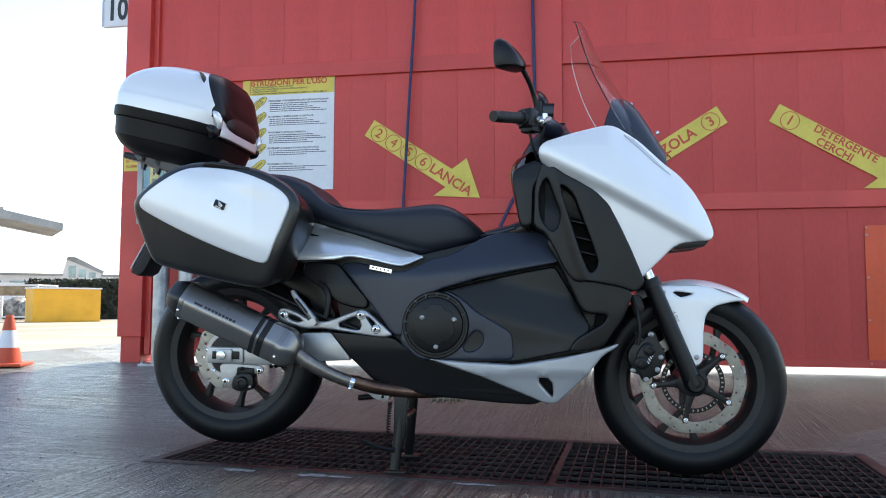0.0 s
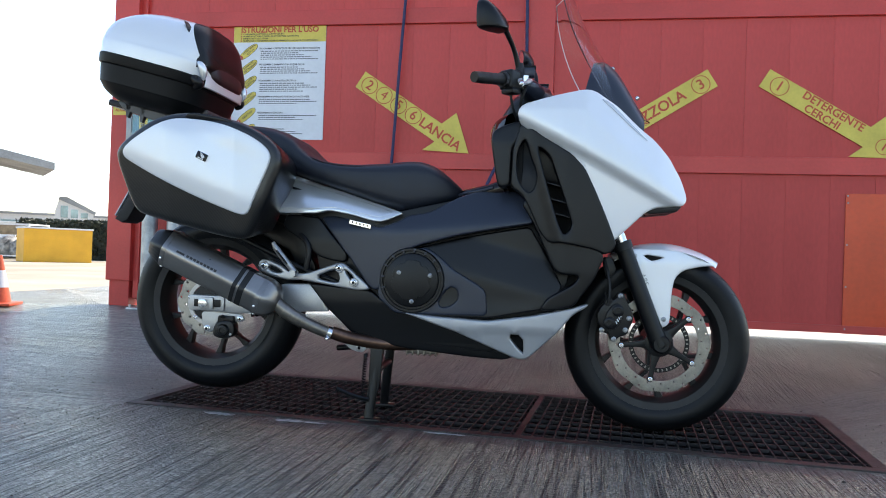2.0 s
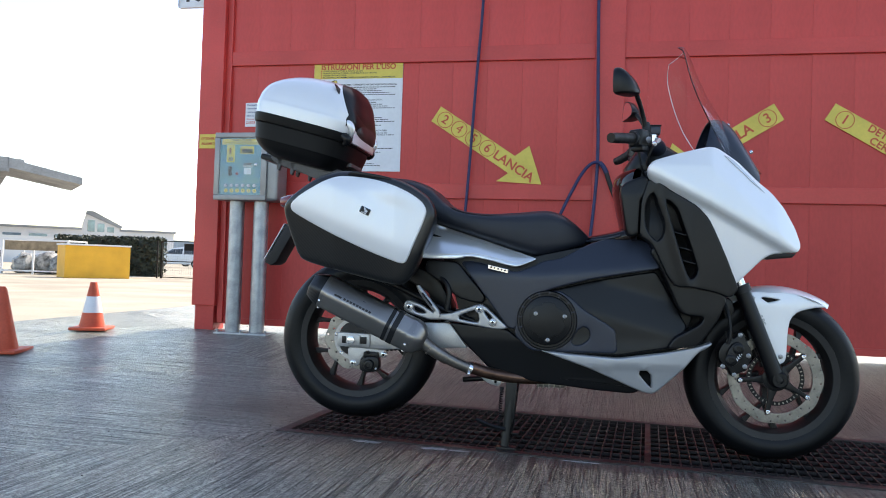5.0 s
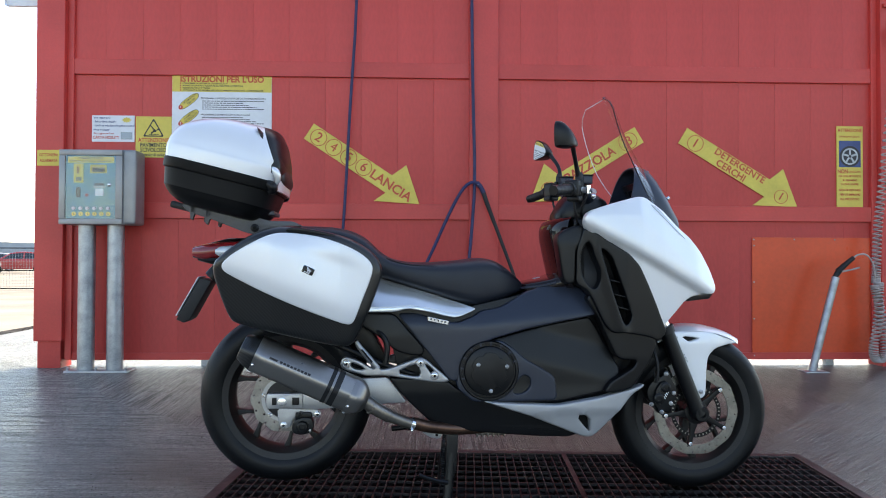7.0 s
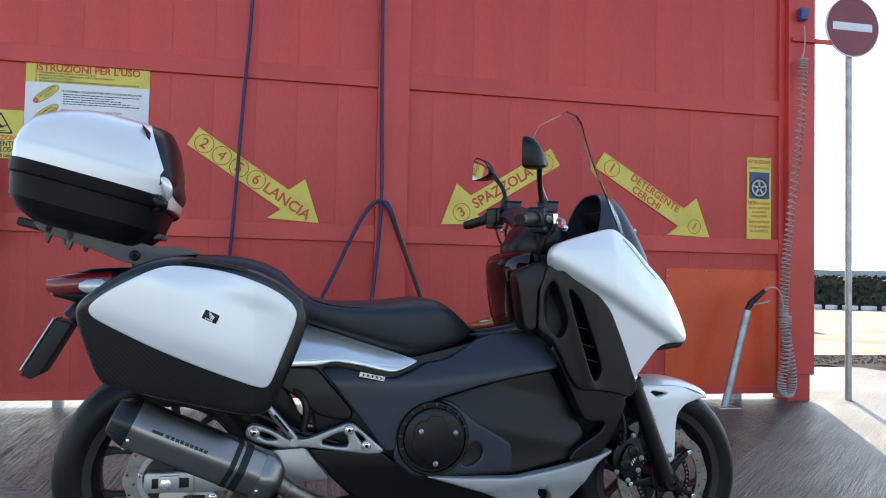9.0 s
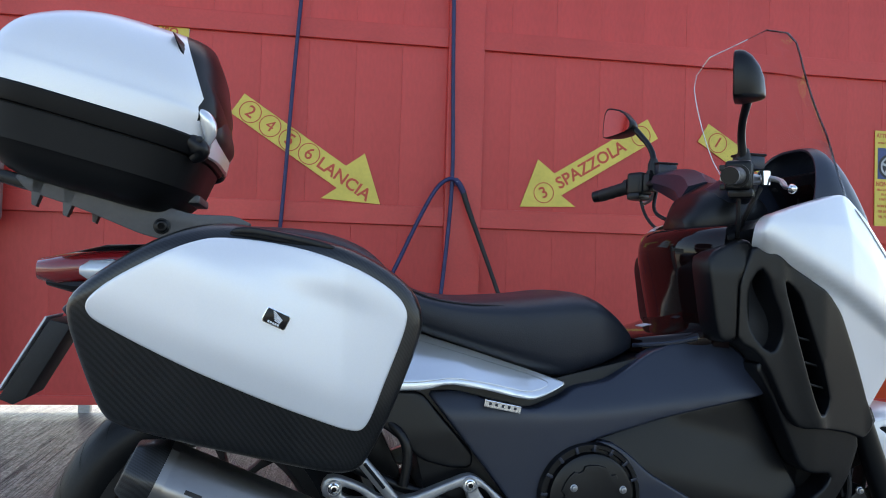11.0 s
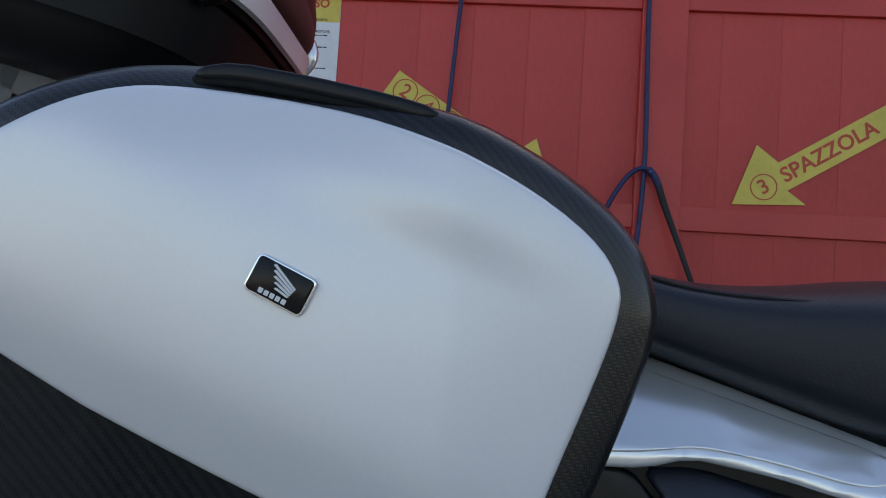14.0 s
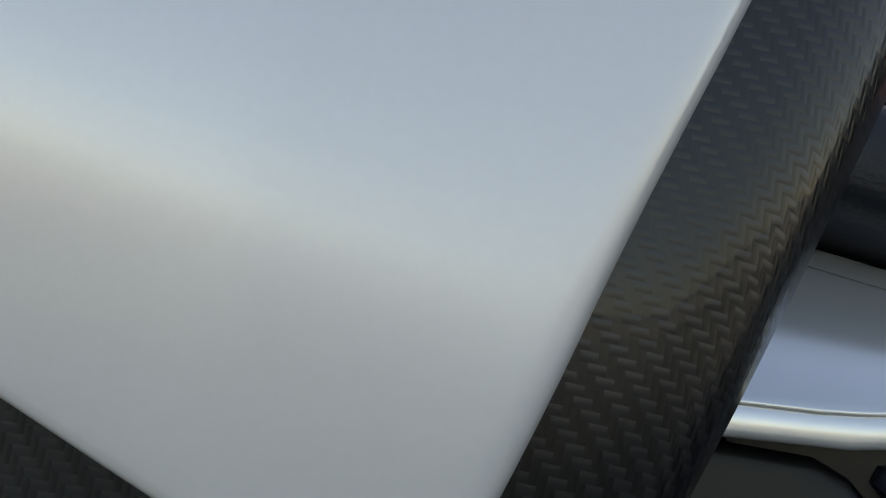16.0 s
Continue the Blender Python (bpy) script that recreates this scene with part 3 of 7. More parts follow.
def strip(x0, x1, y0, y1, z, count, seed, size):
    rg = np.random.default_rng(seed)
    vs, fs = [], []
    for _ in range(count):
        x, y, s = rg.uniform(x0, x1), rg.uniform(y0, y1), size * rg.uniform(0.5, 1.4)
        o = len(vs)
        for dx, dy, dz in ((1, 0, 0), (0, 1, 0), (-1, 0, 0), (0, -1, 0), (0, 0, 1)):
            vs.append((x + dx * s * rg.uniform(0.7, 1.2), y + dy * s * rg.uniform(0.7, 1.2), z + dz * s * 0.8))
        fs += [(o, o + 1, o + 4), (o + 1, o + 2, o + 4), (o + 2, o + 3, o + 4), (o + 3, o, o + 4)]
    return raw(vs, fs)


verge = link_mesh("verge", join(box(-4.95, -3.5, -16, 12, -0.3, -0.075), box(-3.75, 12, 6.3, 7.6, -0.3, -0.075), box(7.2, 14.0, -16, 6.3, -0.3, -0.075)), "gravel", smooth=False)
tagged(verge, "grey gravel verge beside the concrete slab", "gravel", kind="structure")
stones = link_mesh("gravel", join(strip(-4.9, -3.6, -3, 11, -0.078, 2600, 5, 0.018), strip(5.5, 12, 6.4, 7.5, -0.078, 1200, 6, 0.02)), "gravel", smooth=False)
tagged(stones, "loose grey gravel along the slab edge", "gravel", kind="stuff")
kerb = link_mesh("kerb", moved(box(-0.06, 0.06, -12, 7.2, -0.25, 0.012, 0.01), Matrix.Translation((-3.56, 0, 0)) @ Matrix.Rotation(radians(1), 4, 'Z')), "gravel", smooth=False)
tagged(kerb, "dark damp concrete kerb along the slab", "kerb", kind="structure")

grit = link_mesh("grit", join(strip(-2.6, 3.4, -1.6, 2.5, 0.0, 330, 21, 0.0030), strip(1.9, 2.5, -0.5, 0.6, 0.0, 40, 22, 0.0055), strip(-0.9, -0.2, -0.5, 0.4, 0.0, 60, 23, 0.0035)), "gravel", smooth=False)
for v in grit.data.vertices:
    v.co.z += slab_height(v.co.x, v.co.y)
tagged(grit, "scattered grit lying on the wet slab", "grit", kind="stuff")


def foam_patch(x, y, length, width, turn, seed):
    """A ragged streak of dried soap."""
    rg = random.Random(seed)
    pts = [(math.cos(k * math.tau / 22) * length / 2 * rg.uniform(0.55, 1.0), math.sin(k * math.tau / 22) * width / 2 * rg.uniform(0.35, 1.0)) for k in range(22)]
    bm = plate(pts, 0.0, 0.0012, 0, 0)
    ob = link_mesh("soap_foam", moved(bm, Matrix.Rotation(radians(90), 4, 'X')), "foam", smooth=False)
    ob.matrix_world = pose(x, y, 0.0018, 0, 0, turn)
    tagged(ob, "thin white streak of soap foam before the drain", "foam", group="streaks of soap foam")


for foam in ((0.075, -0.160, 0.13, 0.045, -8, 1), (0.330, -0.185, 0.12, 0.045, -4, 2), (0.425, -0.190, 0.09, 0.022, -4, 3), (0.86, -0.205, 0.16, 0.018, -4, 4)):
    foam_patch(*foam)

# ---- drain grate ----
# pit walls coloured near-black to stand in for the shade down there
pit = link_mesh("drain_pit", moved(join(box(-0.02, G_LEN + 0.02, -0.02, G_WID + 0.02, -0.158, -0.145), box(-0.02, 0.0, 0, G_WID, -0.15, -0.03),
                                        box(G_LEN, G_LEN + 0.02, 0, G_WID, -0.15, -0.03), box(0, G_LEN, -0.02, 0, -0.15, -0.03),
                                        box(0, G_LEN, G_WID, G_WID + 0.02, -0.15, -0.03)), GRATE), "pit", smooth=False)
tagged(pit, "pit below the drain grate, near-black in place of its shade", "drain", kind="structure")
grate = thing("drain_grate", "rusty dark steel floor grate over a drain pit", "grate", GRATE)
part("frame", join(box(0.0, G_LEN, 0.001, 0.045, -0.03, 0.004, 0.002), box(0.0, G_LEN, G_WID - 0.045, G_WID - 0.001, -0.03, 0.004, 0.002),
                   box(0.001, 0.045, 0.045, G_WID - 0.045, -0.03, 0.004, 0.002), box(G_LEN - 0.045, G_LEN - 0.001, 0.045, G_WID - 0.045, -0.03, 0.004, 0.002),
                   box(1.38, 1.40, 0.045, G_WID - 0.045, -0.03, 0.003)), "rust", grate, smooth=False)
bar = None
for i in range(69):
    x = 0.062 + i * 0.0343
    if bar is None:
        bar = part("bearing_bar", box(-0.0020, 0.0020, 0.045, G_WID - 0.045, -0.030, 0.0), "rust", grate, smooth=False)
        bar.location.x = x
    else:
        b2 = new("bearing_bar", bar.data)
        b2.parent, b2.location = grate, (x, 0, 0)
for i in range(9):
    part("cross_rod", box(0.045, G_LEN - 0.045, 0.0, 0.004, -0.012, -0.001), "rust", grate, smooth=False).location.y = 0.09 + i * 0.0775

# ---- wall of the wash bay ----
# upper part is unseen; its height is set to keep sun off the bike
wall = link_mesh("wall_back", box(-2.10, 4.0, 2.690, 2.76, 0.15, 4.8), "red", smooth=False)
tagged(wall, "red-painted timber wall of a car wash bay", "wall", kind="structure")


def wall_piece(name, bm, material="red_trim", label=""):
    return part(name, bm, material, wall, label, smooth=False)


for x0, x1 in ((-2.222, -2.025), (3.885, 4.105)):
    wall_piece("end_post", join(box(x0, x1, 2.60, 2.82, 0.29, 4.83, 0.006), box(x0 + 0.018, x1 - 0.018, 2.625, 2.80, 0.085, 0.30, 0.004)))
    wall_piece("post_return", box(x1 if x0 < 0 else x0 - 0.045, x1 + 0.045 if x0 < 0 else x0, 2.645, 2.69, 0.16, 4.8, 0.003))
wall_piece("centre_post", box(0.853, 1.062, 2.632, 2.69, 0.16, 4.82, 0.005))
for x0, x1 in ((-1.98, 0.853), (1.062, 3.84)):
    wall_piece("batten", box(x0, x1, 2.648, 2.69, 1.165, 1.276, 0.004))
    wall_piece("batten", box(x0, x1, 2.648, 2.69, 2.195, 2.305, 0.004))
    wall_piece("batten", box(x0, x1, 2.648, 2.69, 3.30, 3.41, 0.004))
    wall_piece("sill_rail", box(x0, x1, 2.66, 2.69, 0.150, 0.20, 0.003))
for x in (-1.05, 0.95, 2.2, 3.55):
    wall_piece("wall_foot", box(x - 0.03, x + 0.03, 2.70, 2.75, 0.085, 0.16, 0.004), "galv")

# ---- loose things of the bay ----
from_wall = 2.668


def arrow_sign(tail, tip, rows, label):
    """A yellow arrow board. rows: (text, along, across, size) with circled numbers as '(n)'."""
    a, b = Vector(tail), Vector(tip)
    length = (b - a).length
    turn = math.degrees(math.atan2(a.y - b.y, b.x - a.x))
    mirror = b.x < a.x
    if mirror:
        turn = math.degrees(math.atan2(b.y - a.y, a.x - b.x))
    sign = thing("arrow_sign", label, "sign", Matrix.Translation((a.x, 0, a.y)) @ Matrix.Rotation(radians(turn), 4, 'Y') if not mirror
                 else Matrix.Translation((b.x, 0, b.y)) @ Matrix.Rotation(radians(turn), 4, 'Y'), group="arrow signs on the wall")
    w = 0.066
    skew = 0.05
    if not mirror:
        out = [(0, w), (length - 0.28, w), (length - 0.285 + skew, 0.185), (length, 0), (length - 0.24 - skew, -0.165), (length - 0.25, -w), (0, -w)]
    else:
        out = [(length, w), (0.28, w), (0.285 - skew, 0.185), (0, 0), (0.24 + skew, -0.165), (0.25, -w), (length, -w)]
    part("board", plate(out, from_wall, from_wall - 0.006, 0.001, 0), "yellow", sign, smooth=False)
    y = from_wall - 0.0068
    for text, along, across, size in rows:
        x = along
        if text.startswith("("):
            lettering(text[1:-1], size * 1.12, "sign_red", sign, pose(x, y, across, 90), bold=0.0 if text == "(4)" else 0.012)
            ring = part("ring", lathe([(size * 0.66, 0), (size * 0.66, -0.0008), (size * 0.72, -0.0008), (size * 0.72, 0)], 36, close=True), "sign_red", sign, smooth=False)
            ring.location = (x, y, across)
        else:
            lettering(text, size, "sign_red", sign, pose(x, y, across, 90), bold=0.020, squeeze=1.0)
    return sign


arrow_sign((-0.311, 1.803), (0.49, 1.278), [("(2)", 0.085, 0, 0.085), ("(4)", 0.215, 0, 0.085), ("(5)", 0.345, 0, 0.085), ("(6)", 0.475, 0, 0.085), ("LANCIA", 0.712, -0.004, 0.096)],
           "yellow arrow board lettered LANCIA with circled numbers")
arrow_sign((2.105, 1.80), (1.30, 1.30), [("(3)", 0.165, 0, 0.085), ("SPAZZOLA", 0.50, 0, 0.098), ("(3)", 0.86, 0, 0.085)],
           "yellow arrow board lettered SPAZZOLA with circled threes")
arrow_sign((2.43, 1.797), (3.287, 1.275), [("(1)", 0.11, 0, 0.085), ("DETERGENTE", 0.48, 0.033, 0.071), ("CERCHI", 0.44, -0.034, 0.071), ("(1)", 0.86, 0.0, 0.072)],
           "yellow arrow board lettered DETERGENTE CERCHI")


def board_sign(name, x0, x1, z0, z1, material, label, depth=0.004):
    s = thing(name, label, "sign", Matrix.Translation((x0, from_wall, z1)))
    part("board", box(0, x1 - x0, -depth, 0.002, z0 - z1, 0, 0.001), material, s, smooth=False)
    return s


def write(sign, body, x, z, size, ink="sign_red", bold=0.008, align='CENTER', squeeze=1.0, depth=0.0046, turn=0):
    return lettering(body, size, ink, sign, pose(x, -depth, z, 90, turn, 0), align=align, bold=bold, squeeze=squeeze)


def bars(sign, x0, x1, z, h, ink="sign_black", depth=0.0045, seed=1, words=9):
    """A line of writing too small to read."""
    rg = random.Random(seed)
    bm, x = bmesh.new(), x0
    bits = []
    while x < x1 - 0.004:
        w = min(rg.uniform(0.008, 0.032), x1 - x)
        bits.append(box(x, x + w, -depth, -depth + 0.0006, z - h / 2, z + h / 2))
        x += w + 0.005
    bm.free()
    return part("small_print", join(*bits), ink, sign, smooth=False)


# instruction poster
ist = board_sign("instruction_poster", -1.292, -0.580, 1.365, 2.197, "paper", "white poster of washing instructions with a yellow heading band")
part("heading_band", box(0.001, 0.711, -0.0044, -0.0038, -0.118, -0.001), "yellow", ist, smooth=False)
write(ist, "ISTRUZIONI PER L'USO", 0.356, -0.028, 0.060, bold=0.032, squeeze=0.98)
for i, line in enumerate(("POSIZIONARE LA VETTURA AL CENTRO DEL BOX", "MUNIRSI DI GETTONI O TESSERA AL DISTRIBUTORE AUTOMATICO", "INSERIRE GETTONI O TESSERA",
                          "SELEZIONARE IL PROGRAMMA DESIDERATO PREMENDO IL PULSANTE CORRISPONDENTE")):
    write(ist, line, 0.075, -0.058 - i * 0.0165, 0.0150, "sign_black", 0.012, 'LEFT', 0.95)
    part("bullet", box(0.055, 0.064, -0.0048, -0.004, -0.062 - i * 0.0165, -0.053 - i * 0.0165), "sign_red", ist, smooth=False)
for i, (head, pill, nlines) in enumerate((("PROGRAMMA 1: DETERGENTE PER CERCHI (IN BASSA PRESSIONE)", "DETERGENTE\nCERCHI", 5), ("PROGRAMMA 2: SHAMPOO CON ACQUA CALDA", "SHAMPOO\nDETERGENTE", 4),
                                      ("PROGRAMMA 3: LAVAGGIO A SPAZZOLA", "LAVAGGIO A\nSPAZZOLA", 5), ("PROGRAMMA 4: LAVAGGIO E RISCIACQUO ALTA PRESS.", "LAVAGGIO\nRISCIACQUO", 3),
                                      ("PROGRAMMA 5: CERATURA", "CERATURA", 3), ("PROGRAMMA 6: RISCIACQUO", "RISCIACQUO", 2))):
    z = -0.165 - i * 0.118
    write(ist, head, 0.205, z, 0.0175, "sign_black", 0.006, 'LEFT', 0.9)
    for k in range(nlines):
        bars(ist, 0.215, 0.215 + 0.44 - 0.05 * ((i * 3 + k * 7) % 4), z - 0.019 - k * 0.0145, 0.0058, seed=i * 10 + k)
    cx, cz = 0.12, z - 0.022
    rot = Matrix.Translation((cx, 0, cz)) @ Matrix.Rotation(radians(-38), 4, 'Y')
    for nm, gx, gz, yy, mt in (("tag_edge", 0.085, 0.0275, -0.0046, "sign_black"), ("tag", 0.082, 0.0245, -0.0050, "yellow")):
        part(nm, moved(plate([(-gx, -gz), (gx, -gz), (gx, gz), (-gx, gz)], -0.004, yy, 0, 2), rot), mt, ist, smooth=False)
    for k, word in enumerate(pill.split("\n")):
        lettering(word, 0.019, "sign_black", ist, rot @ pose(0.012, -0.0055, (0.0105 - 0.021 * k) if "\n" in pill else 0.0, 90), bold=0.008)
    num = part("number_disc", lathe([(0.016, 0), (0.016, -0.0012)], 20), "sign_red", ist, smooth=False)
    num.location = (cx - 0.058, -0.0048, cz - 0.045)
    lettering(str(i + 1), 0.022, "paper", ist, pose(cx - 0.058, -0.0066, cz - 0.045, 90), bold=0.01)

car = board_sign("loyalty_card_sign", -1.857, -1.556, 1.712, 1.902, "paper", "white laminated sheet advertising CARTA FIDELITY")
for i, (line, ink) in enumerate((("Vuoi risparmiare?", "sign_blue"), ("- Sei un cliente abituale?", "sign_blue"), ("- Lavi la tua macchina sulle piste e ai tunnel?", "sign_blue"))):
    write(car, line, 0.012, -0.018 - i * 0.028, 0.021, ink, 0.006, 'LEFT', 0.78)
write(car, "Allora che aspetti?", 0.012, -0.104, 0.019, "sign_blue", 0.006, 'LEFT', 0.8)
write(car, "Ritira oggi stesso la tua", 0.012, -0.130, 0.018, "sign_red", 0.003, 'LEFT', 0.85)
write(car, "CARTA FIDELITY", 0.100, -0.160, 0.029, "sign_red", 0.02, squeeze=0.86)
part("starburst", moved(plate([(0.035 * (1 if k % 2 else 0.6) * 1.1 * math.cos(k * math.tau / 20), 0.022 * (1 if k % 2 else 0.6) * math.sin(k * math.tau / 20)) for k in range(20)], 0, -0.001, 0, 0),
                        pose(0.245, -0.0042, -0.032)), "yellow", car, smooth=False)
part("picture", box(0.205, 0.285, -0.0048, -0.004, -0.172, -0.120), "car_silver", car, smooth=False)

slip = board_sign("slippery_floor_sign", -1.548, -1.294, 1.602, 1.897, "yellow", "yellow warning board ATTENZIONE PAVIMENTO SCIVOLOSO with a triangle")
tri = [(0.127, -0.012), (0.052, -0.145), (0.202, -0.145)]
part("triangle", plate(tri, -0.0035, -0.005, 0, 1), "sign_black", slip, smooth=False)
part("triangle_face", plate([(0.127, -0.030), (0.066, -0.137), (0.188, -0.137)], -0.0045, -0.0056, 0, 1), "yellow", slip, smooth=False)
part("pictogram", join(moved(box(-0.03, 0.03, -0.0062, -0.005, -0.004, 0.004), pose(0.125, 0, -0.088, 0, 50, 0)), moved(box(-0.03, 0.03, -0.0062, -0.005, -0.004, 0.004), pose(0.137, 0, -0.105, 0, -25, 0)),
                       moved(box(-0.02, 0.02, -0.0062, -0.005, -0.003, 0.003), pose(0.12, 0, -0.115, 0, -60, 0)), box(0.095, 0.165, -0.0062, -0.005, -0.131, -0.127)), "sign_black", slip, smooth=False)
for i, (line, ink, sz) in enumerate((("ATTENZIONE", "sign_red", 0.043), ("PAVIMENTO", "sign_black", 0.042), ("SCIVOLOSO", "sign_black", 0.042), ("pericolo di caduta", "sign_black", 0.030))):
    write(slip, line, 0.127, -0.172 - i * 0.035, sz, ink, 0.018, squeeze=0.82)

wheelsign = board_sign("wheel_cleaner_sign", 3.588, 3.787, 1.276, 1.878, "yellow", "narrow yellow board ATTENZIONE with a picture of a car wheel")
for i, (line, z, sz, b) in enumerate((("ATTENZIONE", -0.032, 0.036, 0.02), ("DETERGENTE CERCHI 1", -0.078, 0.0185, 0.005), ("UTILIZZARE", -0.340, 0.021, 0.005), ("PER CICLI, MOTOCICLI,", -0.373, 0.020, 0.012),
                                      ("SU ALLUMINIO", -0.403, 0.020, 0.012), ("E LEGHE LEGGERE.", -0.433, 0.020, 0.012), ("NON SI RISPONDE", -0.476, 0.024, 0.014), ("PER USI IMPROPRI", -0.510, 0.024, 0.014), ("DEL PRODOTTO.", -0.544, 0.024, 0.014))):
    write(wheelsign, line, 0.135 if line == "UTILIZZARE" else 0.1, z, sz, bold=b, squeeze=0.82)
write(wheelsign, "NON", 0.046, -0.338, 0.042, bold=0.02, squeeze=0.8)
part("picture", box(0.018, 0.182, -0.0050, -0.004, -0.305, -0.108), "sign_blue", wheelsign, smooth=False)
for r, mt, yy in ((0.078, "sign_black", -0.0054), (0.062, "galv", -0.0060), (0.050, "sign_black", -0.0064)):
    part("wheel_picture", moved(lathe([(r, 0), (r, -0.0005)], 28), pose(0.1, yy, -0.225)), mt, wheelsign, smooth=False)
part("wheel_picture", join(*[moved(box(-0.007, 0.007, -0.001, 0, 0.01, 0.056), pose(0.1, -0.0066, -0.225, 0, 72 * k, 0)) for k in range(5)]), "galv", wheelsign, smooth=False)

gett = thing("coin_alarm_sign", "small yellow plate GETTONIERA ALLARMATA on the end post", "sign", Matrix.Translation((-2.205, 2.598, 1.640)))
part("board", box(0, 0.158, -0.004, 0.001, -0.112, 0, 0.001), "yellow", gett, smooth=False)
write(gett, "GETTONIERA", 0.079, -0.036, 0.030, bold=0.012, squeeze=0.72)
write(gett, "ALLARMATA", 0.079, -0.076, 0.030, bold=0.012, squeeze=0.72)

bay = thing("bay_number_sign", "pale grey plate numbered 10 on the end post", "sign", Matrix.Translation((-2.47, 2.66, 2.675)))
part("board", box(0, 0.25, -0.006, 0.003, 0, 0.40, 0.02), "paper", bay, smooth=False)
write(bay, "10", 0.125, 0.13, 0.24, "sign_black", 0.03, depth=0.0068, squeeze=0.75)

sheet = thing("splash_panel", "glossy orange-red plastic sheet screwed to the wall", "panel", Matrix.Translation((2.948, 2.668, 0.148)))
part("sheet", box(0, 0.94, -0.004, 0.0, 0, 0.90, 0.001), "orange", sheet, smooth=False)
for i in range(4):
    for x, z in ((0.012 + i * 0.305, 0.885), (0.014, 0.03 + i * 0.27)):
        part("screw", moved(lathe([(0.006, 0), (0.005, -0.004), (0.001, -0.005)], 10), pose(x, -0.004, z)), "galv", sheet)

# coin box on two posts
cb = thing("coin_box", "grey steel coin box with a blue printed panel on two posts", "coin machine", Matrix.Translation((-1.955, 2.40, 0.10)))
part("housing", box(0.0, 0.505, 0.002, 0.19, 1.005, 1.52, 0.022, 3), "steel_box", cb)
part("door_frame", join(box(0.0, 0.425, -0.022, 0.0, 1.005, 1.045, 0.008), box(0.0, 0.425, -0.022, 0.0, 1.475, 1.515, 0.008),
                        box(0.0, 0.042, -0.022, 0.0, 1.045, 1.475, 0.006), box(0.378, 0.425, -0.022, 0.0, 1.045, 1.475, 0.006)), "steel_box", cb)
face = part("printed_panel", box(0.042, 0.378, -0.006, 0.001, 1.045, 1.475), "box_face", cb, "blue and yellow printed front panel", smooth=False)
part("top_band", box(0.055, 0.365, -0.0085, -0.006, 1.425, 1.468), "yellow", cb, smooth=False)
lettering("COMPRO TESSERA", 0.020, "sign_black", cb, pose(0.21, -0.0092, 1.455, 90), bold=0.01)
bars(cb, 0.07, 0.35, 1.437, 0.006, depth=0.0092, seed=31)
for x0, x1, z0, z1, mt in ((0.095, 0.160, 1.29, 1.42, "yellow"), (0.115, 0.135, 1.35, 1.40, "lamp_red"), (0.110, 0.150, 1.30, 1.33, "sign_black"), (0.205, 0.315, 1.355, 1.412, "yellow"), (0.215, 0.305, 1.36, 1.395, "gold"),
                           (0.235, 0.300, 1.27, 1.287, "sign_black"), (0.240, 0.296, 1.20, 1.25, "paper"), (0.112, 0.140, 1.19, 1.26, "rim"), (0.228, 0.308, 1.255, 1.268, "galv")):
    part("slot_plate", box(x0, x1, -0.011, -0.005, z0, z1, 0.0015), mt, cb, smooth=False)
part("lock", moved(lathe([(0.013, 0), (0.013, -0.010), (0.007, -0.014)], 16), pose(0.335, -0.006, 1.275)), "chrome", cb)
part("return_button", moved(lathe([(0.010, 0), (0.010, -0.008)], 14), pose(0.185, -0.006, 1.205)), "lamp_red", cb)
for i in range(6):
    x = 0.098 + i * 0.046
    part("button", moved(lathe([(0.012, 0), (0.012, -0.012), (0.009, -0.015)], 16), pose(x, -0.006, 1.115)), "paper", cb)
    part("button_plate", moved(lathe([(0.015, 0), (0.015, -0.003)], 16), pose(x, -0.006, 1.077)), "yellow", cb)
    lettering(str(i + 1), 0.022, "sign_black", cb, pose(x, -0.0095, 1.077, 90), bold=0.01)
pane = part("pane", box(0.042, 0.378, -0.0175, -0.0155, 1.045, 1.475), "glass", cb, smooth=False)
pane.visible_shadow = False
for x in (0.145, 0.342):
    part("post", moved(lathe([(0.056, 0.0), (0.056, 1.006)], 28, 'Z'), pose(x, 0.095, 0.0)), "galv", cb)
part("base_plate", box(0.03, 0.46, 0.01, 0.18, -0.012, 0.008, 0.003), "galv", cb)
for x in (0.05, 0.24, 0.44):
    part("anchor_bolt", moved(lathe([(0.008, 0.0), (0.008, 0.03)], 8, 'Z'), pose(x, 0.03, 0.0)), "galv", cb)

# hanging blue hose with lance
hose = thing("wash_hose", "blue pressure hose hanging down the wall", "hose")
part("hose_run", tube([(0.045, 2.61, 4.4), (0.04, 2.61, 2.75), (-0.01, 2.615, 2.0), (-0.05, 2.62, 1.15), (-0.10, 2.62, 0.6), (-0.02, 2.58, 0.20), (0.3, 2.5, 0.10)], 0.0105, 10), "rope", hose)
lance = thing("spray_lance", "blue hose looping into a black spray lance on the post", "hose")
part("hose_run", tube([(0.862, 2.60, 4.4), (0.862, 2.60, 2.75), (0.875, 2.60, 2.0), (0.892, 2.60, 1.45), (0.87, 2.60, 1.1), (0.84, 2.58, 0.80), (0.78, 2.5, 0.35), (0.6, 2.45, 0.11)], 0.0115, 10), "rope", lance)
